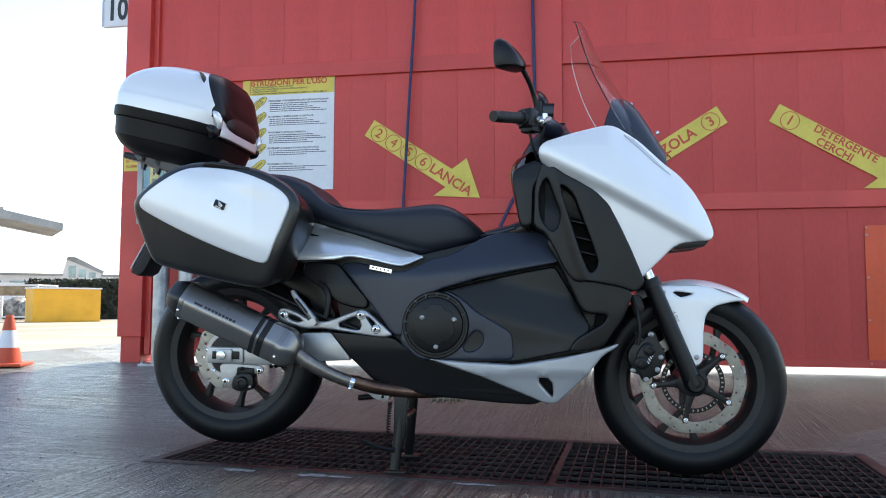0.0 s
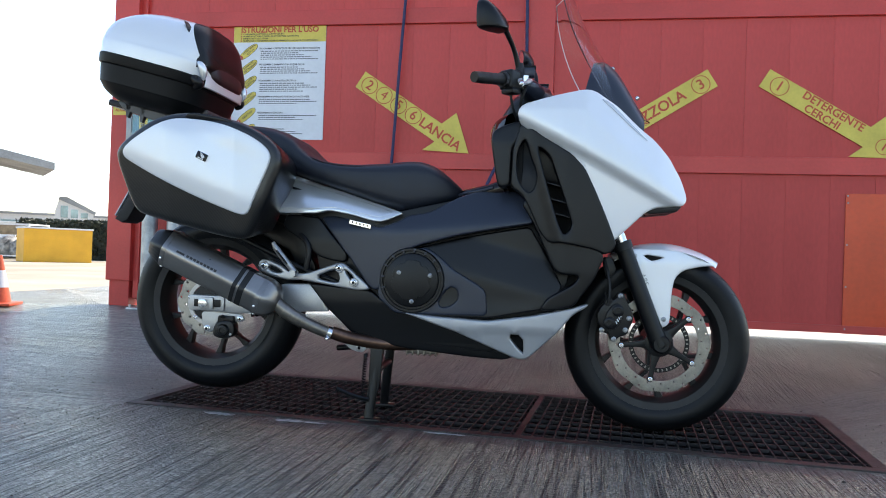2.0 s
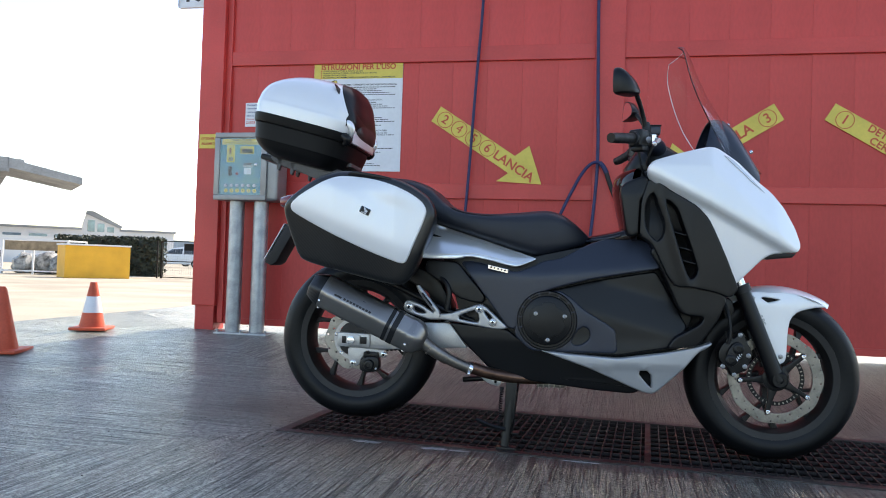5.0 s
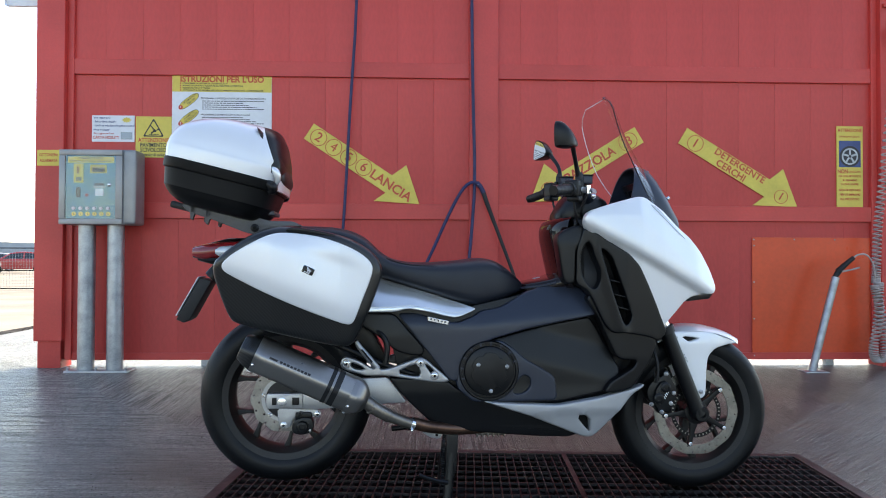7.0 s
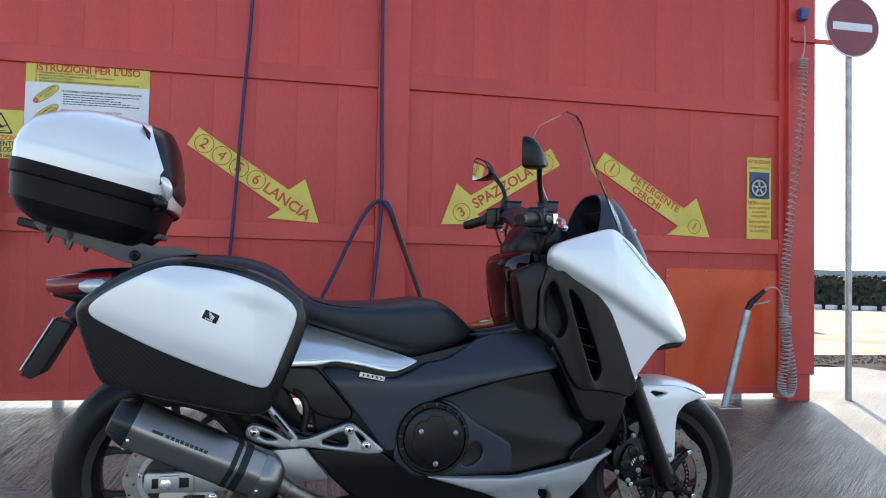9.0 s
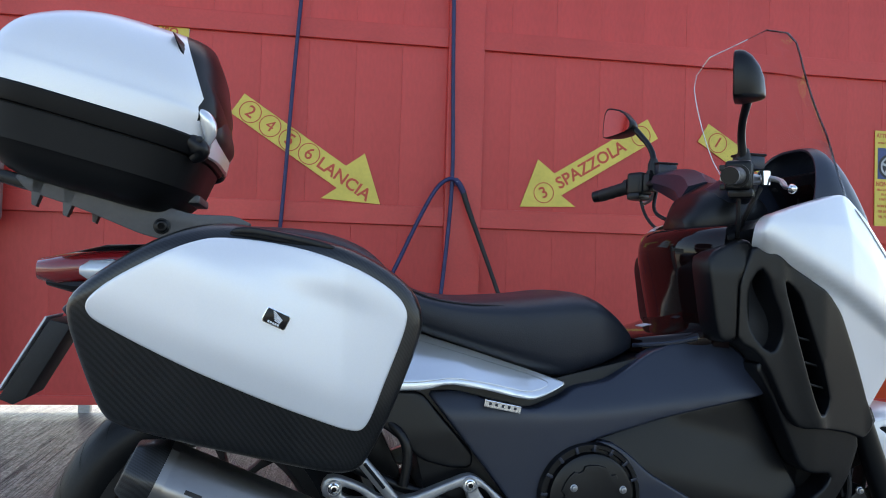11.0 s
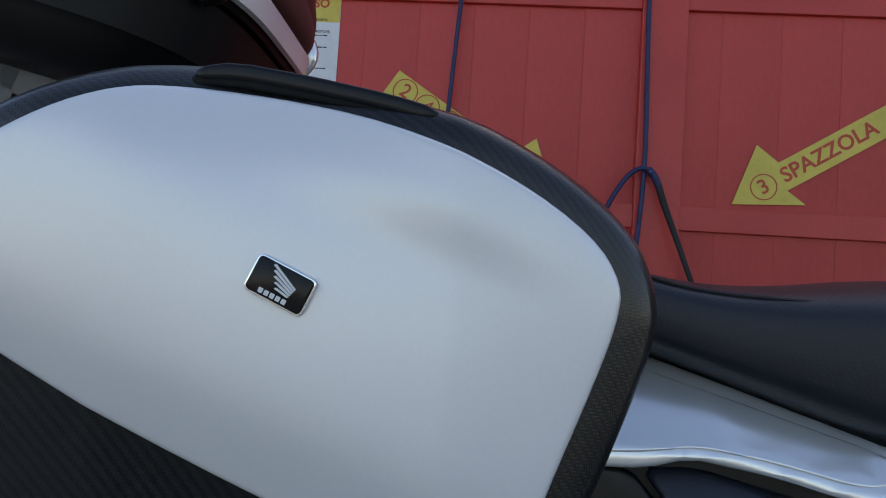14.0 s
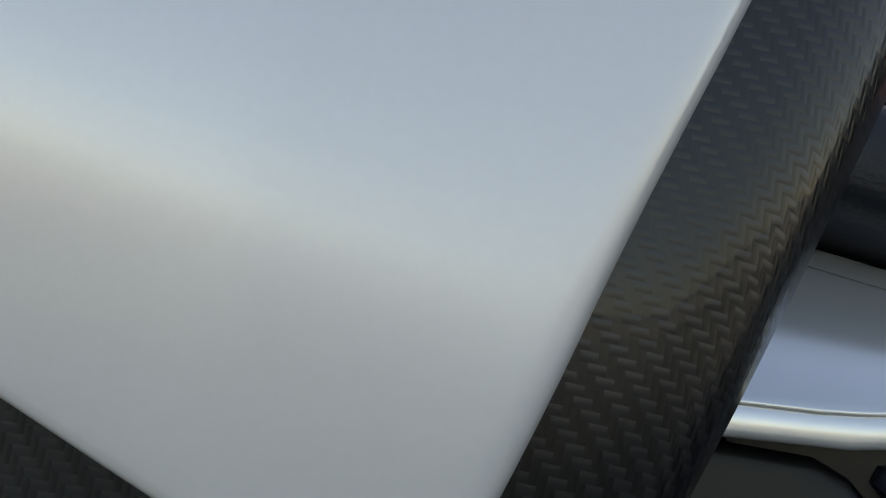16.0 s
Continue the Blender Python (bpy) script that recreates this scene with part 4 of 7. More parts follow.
part("hose_loop", tube([(0.42, 2.54, 0.62), (0.56, 2.57, 0.88), (0.70, 2.58, 1.20), (0.80, 2.585, 1.39), (0.88, 2.585, 1.445), (0.93, 2.585, 1.40), (0.952, 2.585, 1.355)], 0.0115, 10), "rope", lance)
part("grip_sleeve", tube([(0.90, 2.585, 1.43), (0.928, 2.585, 1.405), (0.952, 2.585, 1.355)], 0.017, 10), "rope", lance, "ribbed blue sleeve")
part("lance_tube", tube([(0.950, 2.585, 1.36), (0.975, 2.58, 1.28), (1.06, 2.55, 1.05), (1.17, 2.50, 0.74), (1.26, 2.45, 0.45)], [0.016, 0.016, 0.012, 0.012, 0.010], 10), "rubber", lance, "black lance tube")
part("wall_hook", tube([(0.91, 2.63, 1.41), (0.91, 2.60, 1.40), (0.91, 2.57, 1.42)], 0.006, 6), "galv", lance)

# spray gun on a leaning tube, with a coiled air hose
stand = thing("gun_holder", "galvanised leaning tube holding a spray gun", "holder")
part("tube", tube([(3.27, 2.43, 0.09), (3.36, 2.44, 0.42), (3.455, 2.45, 0.76)], 0.026, 16, 1), "galv", stand)
part("foot_plate", box(3.19, 3.36, 2.36, 2.50, 0.086, 0.100, 0.003), "galv", stand)
gun = thing("air_gun", "dark air gun resting in the galvanised tube", "spray gun")
part("barrel", tube([(3.445, 2.45, 0.75), (3.475, 2.45, 0.80), (3.50, 2.445, 0.83)], [0.016, 0.022, 0.018], 10), "rubber", gun)
part("handle", tube([(3.47, 2.45, 0.80), (3.52, 2.44, 0.85), (3.575, 2.43, 0.90)], [0.022, 0.019, 0.015], 10), "rubber", gun)
part("trigger", tube([(3.49, 2.43, 0.80), (3.56, 2.42, 0.815), (3.61, 2.42, 0.83)], 0.006, 8), "galv", gun)
coil = thing("coil_hose", "grey-pink coiled air hose hanging from the wall bracket", "hose")


def helix(line, r, turns):
    pts = [Vector(p) for p in chaikin(line, 3, closed=False)]
    out = []
    count = turns * 10
    for i in range(count + 1):
        u = i / count * (len(pts) - 1)
        k = min(int(u), len(pts) - 2)
        p = pts[k].lerp(pts[k + 1], u - k)
        a = i * math.tau / 10
        out.append((p.x + r * math.cos(a), p.y + r * math.sin(a) * 0.9, p.z))
    return out


part("upper_coil", tube(helix([(3.955, 2.53, 2.60), (3.93, 2.53, 2.1), (3.85, 2.53, 1.45), (3.80, 2.52, 1.05), (3.785, 2.51, 0.72)], 0.028, 58), 0.0055, 6, 0), "hose_grey", coil)
part("lower_coil", tube(helix([(3.80, 2.50, 0.72), (3.80, 2.50, 0.45), (3.74, 2.49, 0.22), (3.79, 2.49, 0.13), (3.85, 2.49, 0.22), (3.82, 2.49, 0.45), (3.77, 2.50, 0.70)], 0.030, 60), 0.0055, 6, 0), "hose_grey", coil)
part("lead", tube([(3.78, 2.50, 0.70), (3.75, 2.48, 0.86), (3.68, 2.45, 0.93), (3.60, 2.43, 0.92), (3.575, 2.43, 0.90)], 0.006, 8), "hose_grey", coil)
part("top_lead", tube([(3.955, 2.55, 2.60), (3.99, 2.56, 2.70), (3.99, 2.57, 2.86)], 0.005, 8), "hose_grey", coil)
brk = thing("hose_bracket", "red steel bracket and blue valve for the coiled hose", "bracket")
part("arm", box(3.90, 4.24, 2.575, 2.60, 2.745, 2.775, 0.004), "red_trim", brk)
part("valve", box(3.945, 4.01, 2.54, 2.60, 2.90, 2.99, 0.012), "sign_blue", brk)
ns = thing("no_entry_sign", "round red no-entry sign with a white bar", "road sign", Matrix.Translation((4.42, 2.60, 2.90)))
part("disc", lathe([(0.225, 0.0), (0.225, -0.006)], 48), "lamp_red", ns)
part("rim", lathe([(0.225, 0.002), (0.232, 0.0), (0.232, -0.009), (0.222, -0.009)], 48, close=True), "paper", ns)
part("bar", box(-0.17, 0.17, -0.008, -0.005, -0.03, 0.03), "paper", ns, smooth=False)
part("post", moved(lathe([(0.024, -2.85), (0.024, 0.25)], 12, 'Z'), pose(0.0, 0.035, 0)), "galv", ns)


def traffic_cone(x, y, z, h, banded, label, lean=0):
    r0 = h * 0.27
    c = thing("traffic_cone", label, "cone", pose(x, y, z, 0, lean, 20), group="traffic cones")
    prof = lambda a, b: [(r0 - (r0 - 0.024) * a, h * a), (r0 - (r0 - 0.024) * b, h * b)]   # noqa: E731
    part("base", box(-r0 * 1.35, r0 * 1.35, -r0 * 1.35, r0 * 1.35, 0, 0.022, 0.008), "cone", c)
    if banded:
        part("body", lathe(prof(0.05, 0.36), 28, 'Z'), "cone", c)
        part("band", lathe([(p[0] + 0.001, p[1]) for p in prof(0.36, 0.70)], 28, 'Z'), "cone_white", c, "white reflective band")
        part("top", lathe(prof(0.70, 1.0), 28, 'Z'), "cone", c)
    else:
        part("body", lathe([(r0 + 0.01, 0.02)] + prof(0.05, 0.96) + [(0.018, h)], 28, 'Z'), "cone", c)
    return c


traffic_cone(-2.86, 2.28, 0.09, 0.36, True, "orange traffic cone with a white band")
traffic_cone(-2.77, 1.27, 0.03, 0.41, False, "plain faded orange traffic cone")


# ---- the scooter, nose towards +x, right side towards -y, standing on its centre stand ----
SC = Matrix.Rotation(radians(2.7), 4, 'Z')
bike = thing("maxi_scooter", "white and graphite maxi scooter on its centre stand over the grate", "scooter", SC)


def both(name, make, material, label=""):
    """A part on the right and its mirror image on the left."""
    part(name, make(-1), material, bike, label)
    part(name, make(1), material, bike, label)


def loft(stations, n=28, e=2.6):
    """Rings across x: (x, top, bottom, half width)."""
    bm, rings = bmesh.new(), []
    for x, zt, zb, w in stations:
        ring = []
        for k in range(n):
            a = k * math.tau / n
            c, s = math.cos(a), math.sin(a)
            y = w * math.copysign(abs(c) ** (2 / e), c)
            z = (zt + zb) / 2 + (zt - zb) / 2 * math.copysign(abs(s) ** (2 / e), s)
            ring.append(bm.verts.new((x, y, z)))
        rings.append(ring)
    for a, b in zip(rings, rings[1:]):
        for k in range(n):
            bm.faces.new((a[k], a[(k + 1) % n], b[(k + 1) % n], b[k]))
    bm.faces.new(rings[0])
    bm.faces.new(rings[-1])
    bmesh.ops.recalc_face_normals(bm, faces=bm.faces)
    return bm


def smooth_rows(rows, k=3):
    """Softened rows between the given stations."""
    xs = [r[0] for r in rows]
    out = []
    for i in range(len(rows) - 1):
        for s in range(k):
            u = s / k
            p0, p1, p2, p3 = (rows[max(0, min(len(rows) - 1, j))] for j in (i - 1, i, i + 1, i + 2))
            out.append(tuple(0.5 * (2 * b + (c - a) * u + (2 * a - 5 * b + 4 * c - d) * u * u + (3 * b - a - 3 * c + d) * u ** 3) for a, b, c, d in zip(p0, p1, p2, p3)))
    return out + [rows[-1]]


def screw(parent, x, y, z, r=0.007, material="chrome"):
    """Button-head screw with a hexagon socket; its axis runs across the bike."""
    head = lathe([(r * 1.25, 0.004), (r * 1.25, -0.0008), (r, -0.0016), (r, -0.004), (r * 0.86, -0.0058), (r * 0.60, -0.0064)], 18)
    bore = lathe([(r * 0.60, -0.0064), (r * 0.52, -0.0056), (r * 0.50, 0.003), (0.0004, 0.003)], 6)
    made = part("screw", moved(join(head, bore), pose(x, y, z)), material, parent)
    if parent is bike:
        # near-black disc over the bore paints in the socket's shade
        part("socket", moved(lathe([(r * 0.56, -0.0066), (0.0004, -0.0066)], 6), pose(x, y, z)), "pit", made)
    return made


def soft_over(v, k=0.012):
    return k * math.log1p(math.exp(min(30.0, v / k)))


# wheels
def wheel(name, cx, cz, R, W, rim_r, phase, label):
    w = part(name, moved(join(
        lathe([(rim_r - 0.020, -W * 0.40), (rim_r + 0.002, -W * 0.43), (rim_r + 0.004, -W * 0.38), (rim_r - 0.012, -W * 0.32), (rim_r - 0.022, 0), (rim_r - 0.012, W * 0.32), (rim_r + 0.004, W * 0.38),
               (rim_r + 0.002, W * 0.43), (rim_r - 0.020, W * 0.40), (rim_r - 0.034, W * 0.2), (rim_r - 0.036, -W * 0.2)], 72, close=True),
        lathe([(0.045, -0.055), (0.045, 0.055)], 28)), pose(cx, 0, cz)), "rim", bike, label)
    prof = []
    for k in range(15):
        a = -1.25 + 2.5 * k / 14
        prof.append((R - W * 0.46 * (1 - math.cos(a)) * 1.05, W * 0.5 * math.sin(a) / math.sin(1.25)))
    prof = [(rim_r - 0.004, -W * 0.40), (rim_r + 0.012, -W * 0.465)] + [p for p in prof] + [(rim_r + 0.012, W * 0.465), (rim_r - 0.004, W * 0.40)]
    part("tyre", moved(lathe(prof, 96, close=True), pose(cx, 0, cz)), "tyre", w, "black road tyre")
    # sipes laid as near-black slashes just over the tread, their shade put into the colour
    groove = bmesh.new()
    for i in range(26):
        for sg in (-1, 1):
            a0 = i * math.tau / 26 + (0.06 if sg > 0 else 0)
            vs = []
            for s in range(6):
                u = s / 5
                y = sg * W * (0.12 + 0.30 * u)
                ang = math.asin(min(1, abs(y) / (W * 0.5)) * math.sin(1.25))
                rr = R - W * 0.46 * (1 - math.cos(ang)) * 1.05 + 0.0006
                t = a0 + 0.16 * u
                wd = 0.0105 * (1 - 0.5 * u)
                vs.append((groove.verts.new((rr * math.cos(t), y, rr * math.sin(t))), groove.verts.new((rr * math.cos(t + wd), y, rr * math.sin(t + wd)))))
            for a, b in zip(vs, vs[1:]):
                groove.faces.new((a[0], a[1], b[1], b[0]))
    tagged(part("tread_groove", moved(groove, pose(cx, 0, cz)), "pit", w), kind="stuff")
    for i in range(5):
        a = radians(phase + 72 * i)
        part("arm", moved(plate([(0.03, -0.022), (0.085, -0.011), (0.112, -0.012), (0.112, 0.012), (0.085, 0.011), (0.03, 0.022)], -0.020, 0.020, 0.005, 0), Matrix.Translation((cx, 0, cz)) @ Matrix.Rotation(-a, 4, 'Y')), "rim", w)
        for d in (-18, 18):
            b = a + radians(d)
            p, q = Vector((0.098 * math.cos(a), 0.098 * math.sin(a))), Vector(((rim_r - 0.024) * math.cos(b), (rim_r - 0.024) * math.sin(b)))
            n = Vector((-(q - p).y, (q - p).x)).normalized()
            ends = [p + n * 0.0075, p.lerp(q, 0.6) + n * 0.0065, q + n * 0.014, q - n * 0.014, p.lerp(q, 0.6) - n * 0.0065, p - n * 0.0075]
            part("spoke", moved(plate([tuple(v) for v in ends], -0.017, 0.017, 0.004, 0), pose(cx, 0, cz)), "rim", w)
    return w


AX_R, AX_F = (-0.008, 0.371), (1.517, 0.302)
rear = wheel("rear_wheel", *AX_R, 0.312, 0.158, 0.222, 0, "dark bronze ten-spoke alloy wheel")
front = wheel("front_wheel", *AX_F, 0.302, 0.122, 0.222, 42, "dark bronze ten-spoke alloy wheel")


def disc_ring(r_out, r_in, y, waves, nh, material, parent, cx, cz, amp=0.004, hole_r=0.0035, thick=0.005):
    pts = lambda r, n, a=0: [((r + a * math.cos(waves * t)) * math.cos(t), (r + a * math.cos(waves * t)) * math.sin(t)) for t in (k * math.tau / n for k in range(n))]   # noqa: E731
    holes = [pts(r_in, 60)]
    for i in range(nh):
        t = (i + 0.5) * math.tau / nh
        rr = (r_out + r_in) / 2 + (0.010 if i % 2 else -0.008)
        holes.append([(rr * math.cos(t) + hole_r * math.cos(q * math.tau / 8), rr * math.sin(t) + hole_r * math.sin(q * math.tau / 8)) for q in range(8)])
    bm = panel(pts(r_out, 120, amp), lambda x, z: -y, depth=thick, r=0.0006, res=0.014, times=0, holes=holes, hole_times=0)
    return part("brake_disc", moved(bm, pose(cx, 0, cz)), material, parent)


disc_ring(0.160, 0.124, -0.078, 10, 40, "disc", front, *AX_F, amp=0.0022, hole_r=0.0030)
part("disc_carrier", moved(join(*[moved(plate([(0.02, -0.020), (0.07, -0.0095), (0.108, -0.008), (0.130, -0.011), (0.132, 0.011), (0.108, 0.008), (0.07, 0.0095), (0.02, 0.020)], -0.082, -0.066, 0.003, 1), pose(0, 0, 0, 0, 72 * i + 30, 0)) for i in range(5)],
                            lathe([(0.045, -0.06), (0.045, -0.084), (0.03, -0.088)], 24)), pose(AX_F[0], 0, AX_F[1])), "black", front)
for i in range(5):
    a = radians(72 * i + 30)
    part("disc_bolt", moved(lathe([(0.0075, 0.0), (0.0075, -0.005), (0.0055, -0.0055), (0.004, -0.003), (0.0005, -0.003)], 12), pose(AX_F[0] + 0.121 * math.cos(a), -0.084, AX_F[1] - 0.121 * math.sin(a))), "chrome", front)
ring = lathe([(0.082, -0.074), (0.097, -0.074), (0.097, -0.077), (0.082, -0.077)], 60, close=True)
teeth = [moved(box(-0.0022, 0.0022, -0.0780, -0.0768, 0.086, 0.093), pose(0, 0, 0, 0, k * 9, 0)) for k in range(40)]
part("abs_ring", moved(ring, pose(AX_F[0], 0, AX_F[1])), "black", front)
part("abs_ring_slots", moved(join(*teeth), pose(AX_F[0], 0, AX_F[1])), "disc", front)
part("axle_cap", moved(lathe([(0.030, -0.09), (0.030, -0.128), (0.024, -0.136), (0.012, -0.136), (0.012, -0.126), (0.001, -0.126)], 24), pose(AX_F[0], 0, AX_F[1])), "black", front)

disc_ring(0.115, 0.078, -0.098, 10, 24, "disc_gold", rear, *AX_R, amp=0.003, hole_r=0.0042)
part("disc_face", moved(lathe([(0.064, -0.095), (0.064, -0.100), (0.03, -0.104)], 40), pose(AX_R[0], 0, AX_R[1])), "rim", rear)
part("sensor_ring", moved(lathe([(0.066, -0.096), (0.066, -0.1015), (0.079, -0.1015), (0.079, -0.096)], 48, close=True), pose(AX_R[0], 0, AX_R[1])), "alloy", rear)
for i in range(6):
    a = radians(60 * i + 12)
    part("disc_bolt", moved(lathe([(0.0070, 0.0), (0.0070, -0.004), (0.0050, -0.005), (0.0036, -0.002), (0.0005, -0.002)], 12), pose(AX_R[0] + 0.0725 * math.cos(a), -0.1012, AX_R[1] - 0.0725 * math.sin(a))), "chrome", rear)

# swingarm, axle and rear brake
for sg in (-1, 1):
    y0, y1 = (-0.135, -0.105) if sg < 0 else (0.105, 0.135)
    part("swingarm", plate([(-0.065, 0.398), (-0.068, 0.345), (0.10, 0.338), (0.28, 0.352), (0.43, 0.360), (0.36, 0.452), (0.27, 0.448), (0.12, 0.398)], y0, y1, 0.008, 1), "alloy", bike, "bare cast aluminium swingarm")
part("axle_adjuster", box(-0.062, 0.062, -0.142, -0.134, 0.345, 0.397, 0.004), "alloy", bike)
part("adjuster_slot", box(-0.045, 0.050, -0.1445, -0.141, 0.358, 0.384, 0.002), "black", bike)
part("axle_block", box(-0.028, 0.026, -0.150, -0.142, 0.351, 0.391, 0.003), "alloy", bike)
part("axle_nut", moved(lathe([(0.016, 0), (0.016, -0.010), (0.009, -0.012)], 6), pose(AX_R[0], -0.150, AX_R[1])), "chrome", bike)
cal = part("rear_caliper", join(plate([(0.022, 0.268), (0.030, 0.256), (0.055, 0.250), (0.088, 0.256), (0.100, 0.272), (0.098, 0.300), (0.086, 0.314), (0.050, 0.312), (0.026, 0.298)], -0.140, -0.092, 0.008, 2),
                                moved(lathe([(0.021, 0), (0.021, -0.007), (0.017, -0.012), (0.010, -0.013), (0.008, -0.010)], 22), pose(0.061, -0.139, 0.281)), box(0.034, 0.092, -0.128, -0.095, 0.304, 0.328, 0.006),
                                moved(lathe([(0.006, 0.01), (0.006, -0.016), (0.004, -0.018)], 10), pose(0.052, -0.132, 0.326))), "black", bike, "small black rear brake caliper")
part("pad_pin", moved(lathe([(0.0045, 0), (0.0045, -0.003), (0.002, -0.004)], 10), pose(0.088, -0.140, 0.268)), "alloy", cal)
part("caliper_bracket", plate([(-0.030, 0.340), (0.055, 0.345), (0.118, 0.334), (0.126, 0.316), (0.108, 0.306), (0.060, 0.318), (0.026, 0.306), (0.018, 0.276), (-0.004, 0.268), (-0.020, 0.276), (-0.026, 0.300)], -0.115, -0.103, 0.003, 1), "alloy", bike)
screw(bike, -0.007, -0.116, 0.282, 0.009, "chrome")
screw(bike, 0.112, -0.118, 0.319, 0.009, "chrome")
part("chain", join(*[box(0.08 + i * 0.016, 0.092 + i * 0.016, 0.055, 0.075, 0.312 + i * 0.0022, 0.326 + i * 0.0022, 0.003, 1) for i in range(22)]), "rim", bike)

# silencer
ax0, ax1 = Vector((-0.128, -0.262, 0.578)), Vector((0.298, -0.234, 0.381))
axis = (ax1 - ax0).normalized()
su = axis.cross(Vector((0, 1, 0))).normalized()
sv = su.cross(axis).normalized()


def sleeve(rows, n=36):
    """Six-sided rounded section along the silencer's axis: (distance from the tail, size)."""
    bm, rings = bmesh.new(), []
    for d, k in rows:
        c = ax0 + axis * d
        ring = []
        for i in range(n):
            a = i * math.tau / n
            q = 1.0 / max(abs(math.cos(((a + math.pi / 6) % (math.pi / 3)) - math.pi / 6)), 0.90)
            ring.append(bm.verts.new(c + (su * math.cos(a) * 0.060 + sv * math.sin(a) * 0.056) * q * k))
        rings.append(ring)
    for a, b in zip(rings, rings[1:]):
        for i in range(n):
            bm.faces.new((a[i], a[(i + 1) % n], b[(i + 1) % n], b[i]))
    bm.faces.new(rings[0])
    bm.faces.new(rings[-1])
    bmesh.ops.recalc_face_normals(bm, faces=bm.faces)
    return bm


LEN = (ax1 - ax0).length
sil = part("silencer", sleeve([(0.052, 0.98), (0.056, 1.0), (LEN - 0.065, 1.0), (LEN - 0.062, 0.98)]), "titan", bike, "brushed titanium silencer sleeve")
part("end_cap", sleeve([(0.0, 0.30), (0.0, 0.62), (0.003, 0.70), (0.03, 0.90), (0.052, 1.0), (0.055, 0.98)]), "carbon_fine", sil, "dark carbon end cap")
part("tail_hole", sleeve([(-0.002, 0.28), (0.002, 0.44)]), "pit", sil)
for d0, d1, mt in ((0.052, 0.066, "titan"), (LEN - 0.078, LEN - 0.060, "titan"), (LEN - 0.160, LEN - 0.146, "rubber"), (LEN - 0.138, LEN - 0.118, "rubber")):
    part("band" if mt == "titan" else "strap", sleeve([(d0, 1.0), (d0, 1.022), (d1, 1.022), (d1, 1.0)]), mt, sil)
part("end_cone", sleeve([(LEN - 0.062, 1.0), (LEN - 0.050, 0.985), (LEN - 0.036, 0.90), (LEN - 0.022, 0.70), (LEN - 0.014, 0.52), (LEN - 0.012, 0.46)]), "titan", sil)
for d in (0.059, LEN - 0.069):
    for a in (150, 195, 240):
        p = ax0 + axis * d + (su * math.cos(radians(a)) * 0.060 + sv * math.sin(radians(a)) * 0.056) * 1.08
        part("rivet", moved(lathe([(0.0042, 0.002), (0.0042, -0.002), (0.001, -0.003)], 10), Matrix.Translation(p)), "chrome", sil)
p0 = ax0 + axis * (LEN - 0.03)
part("link_pipe", tube([tuple(p0), (0.318, -0.226, 0.356), (0.360, -0.210, 0.331), (0.362, -0.209, 0.330)], [0.0235, 0.0235, 0.0225, 0.0225], 20, 1), "pipe", sil)
part("link_pipe", tube([(0.356, -0.211, 0.333), (0.400, -0.195, 0.311), (0.450, -0.176, 0.290)], [0.0205, 0.0200, 0.0195], 20, 1), "pipe", sil)
for a, b, r, mt in (((0.300, -0.2315, 0.3665), (0.3045, -0.230, 0.364), 0.0252, "pipe"), ((0.357, -0.2105, 0.3325), (0.361, -0.209, 0.3305), 0.0238, "pipe"), ((0.436, -0.1815, 0.296), (0.449, -0.1765, 0.2905), 0.0222, "chrome")):
    part("pipe_clamp", tube([a, b], r, 20, 0), mt, sil)
part("clamp_bolt", moved(lathe([(0.005, 0.006), (0.005, -0.008), (0.003, -0.009)], 8), pose(0.444, -0.198, 0.276)), "chrome", sil)
part("header_pipe", tube([(0.45, -0.176, 0.296), (0.50, -0.155, 0.278), (0.56, -0.13, 0.266), (0.64, -0.11, 0.258), (0.74, -0.09, 0.262), (0.86, -0.07, 0.28)], 0.0215, 16), "steel_pipe", bike, "heat-bronzed header pipe")
# maker's mark as plain bars
face = sv if sv.y < 0 else -sv
flank = Matrix.Translation(ax0 + face * 0.0584 + su * 0.006) @ Matrix((axis, -face, -su)).transposed().to_4x4()
for u0, u1, v0, v1 in [(0.100, 0.128, -0.010, 0.008)] + [(0.136 + k * 0.0125, 0.145 + k * 0.0125, -0.011, 0.009) for k in range(9)]:
    part("maker_mark", moved(box(u0, u1, -0.001, 0.0, v0, v1), flank), "sign_black", sil, smooth=False)

# chassis core behind the panels
part("core_body", plate([(0.28, 0.78), (0.60, 0.69), (0.86, 0.75), (1.05, 0.77), (1.24, 0.62), (1.20, 0.42), (1.04, 0.25), (0.70, 0.27), (0.52, 0.32), (0.40, 0.46), (0.36, 0.62)], -0.135, 0.135, 0.015, 1), "black", bike)
part("tail_body", loft([(-0.30, 0.925, 0.885, 0.05), (-0.22, 0.945, 0.86, 0.09), (0.0, 0.955, 0.82, 0.12), (0.20, 0.90, 0.74, 0.11), (0.36, 0.78, 0.66, 0.09)], 24, 3.5), "black", bike)
part("subframe_tube", tube([(0.30, -0.13, 0.63), (0.345, -0.15, 0.60), (0.36, -0.155, 0.56), (0.35, -0.155, 0.50)], 0.010, 10), "black", bike)
part("subframe_tube", tube([(0.10, -0.12, 0.60), (0.22, -0.13, 0.55), (0.33, -0.14, 0.50), (0.45, -0.13, 0.46)], 0.011, 10), "black", bike)
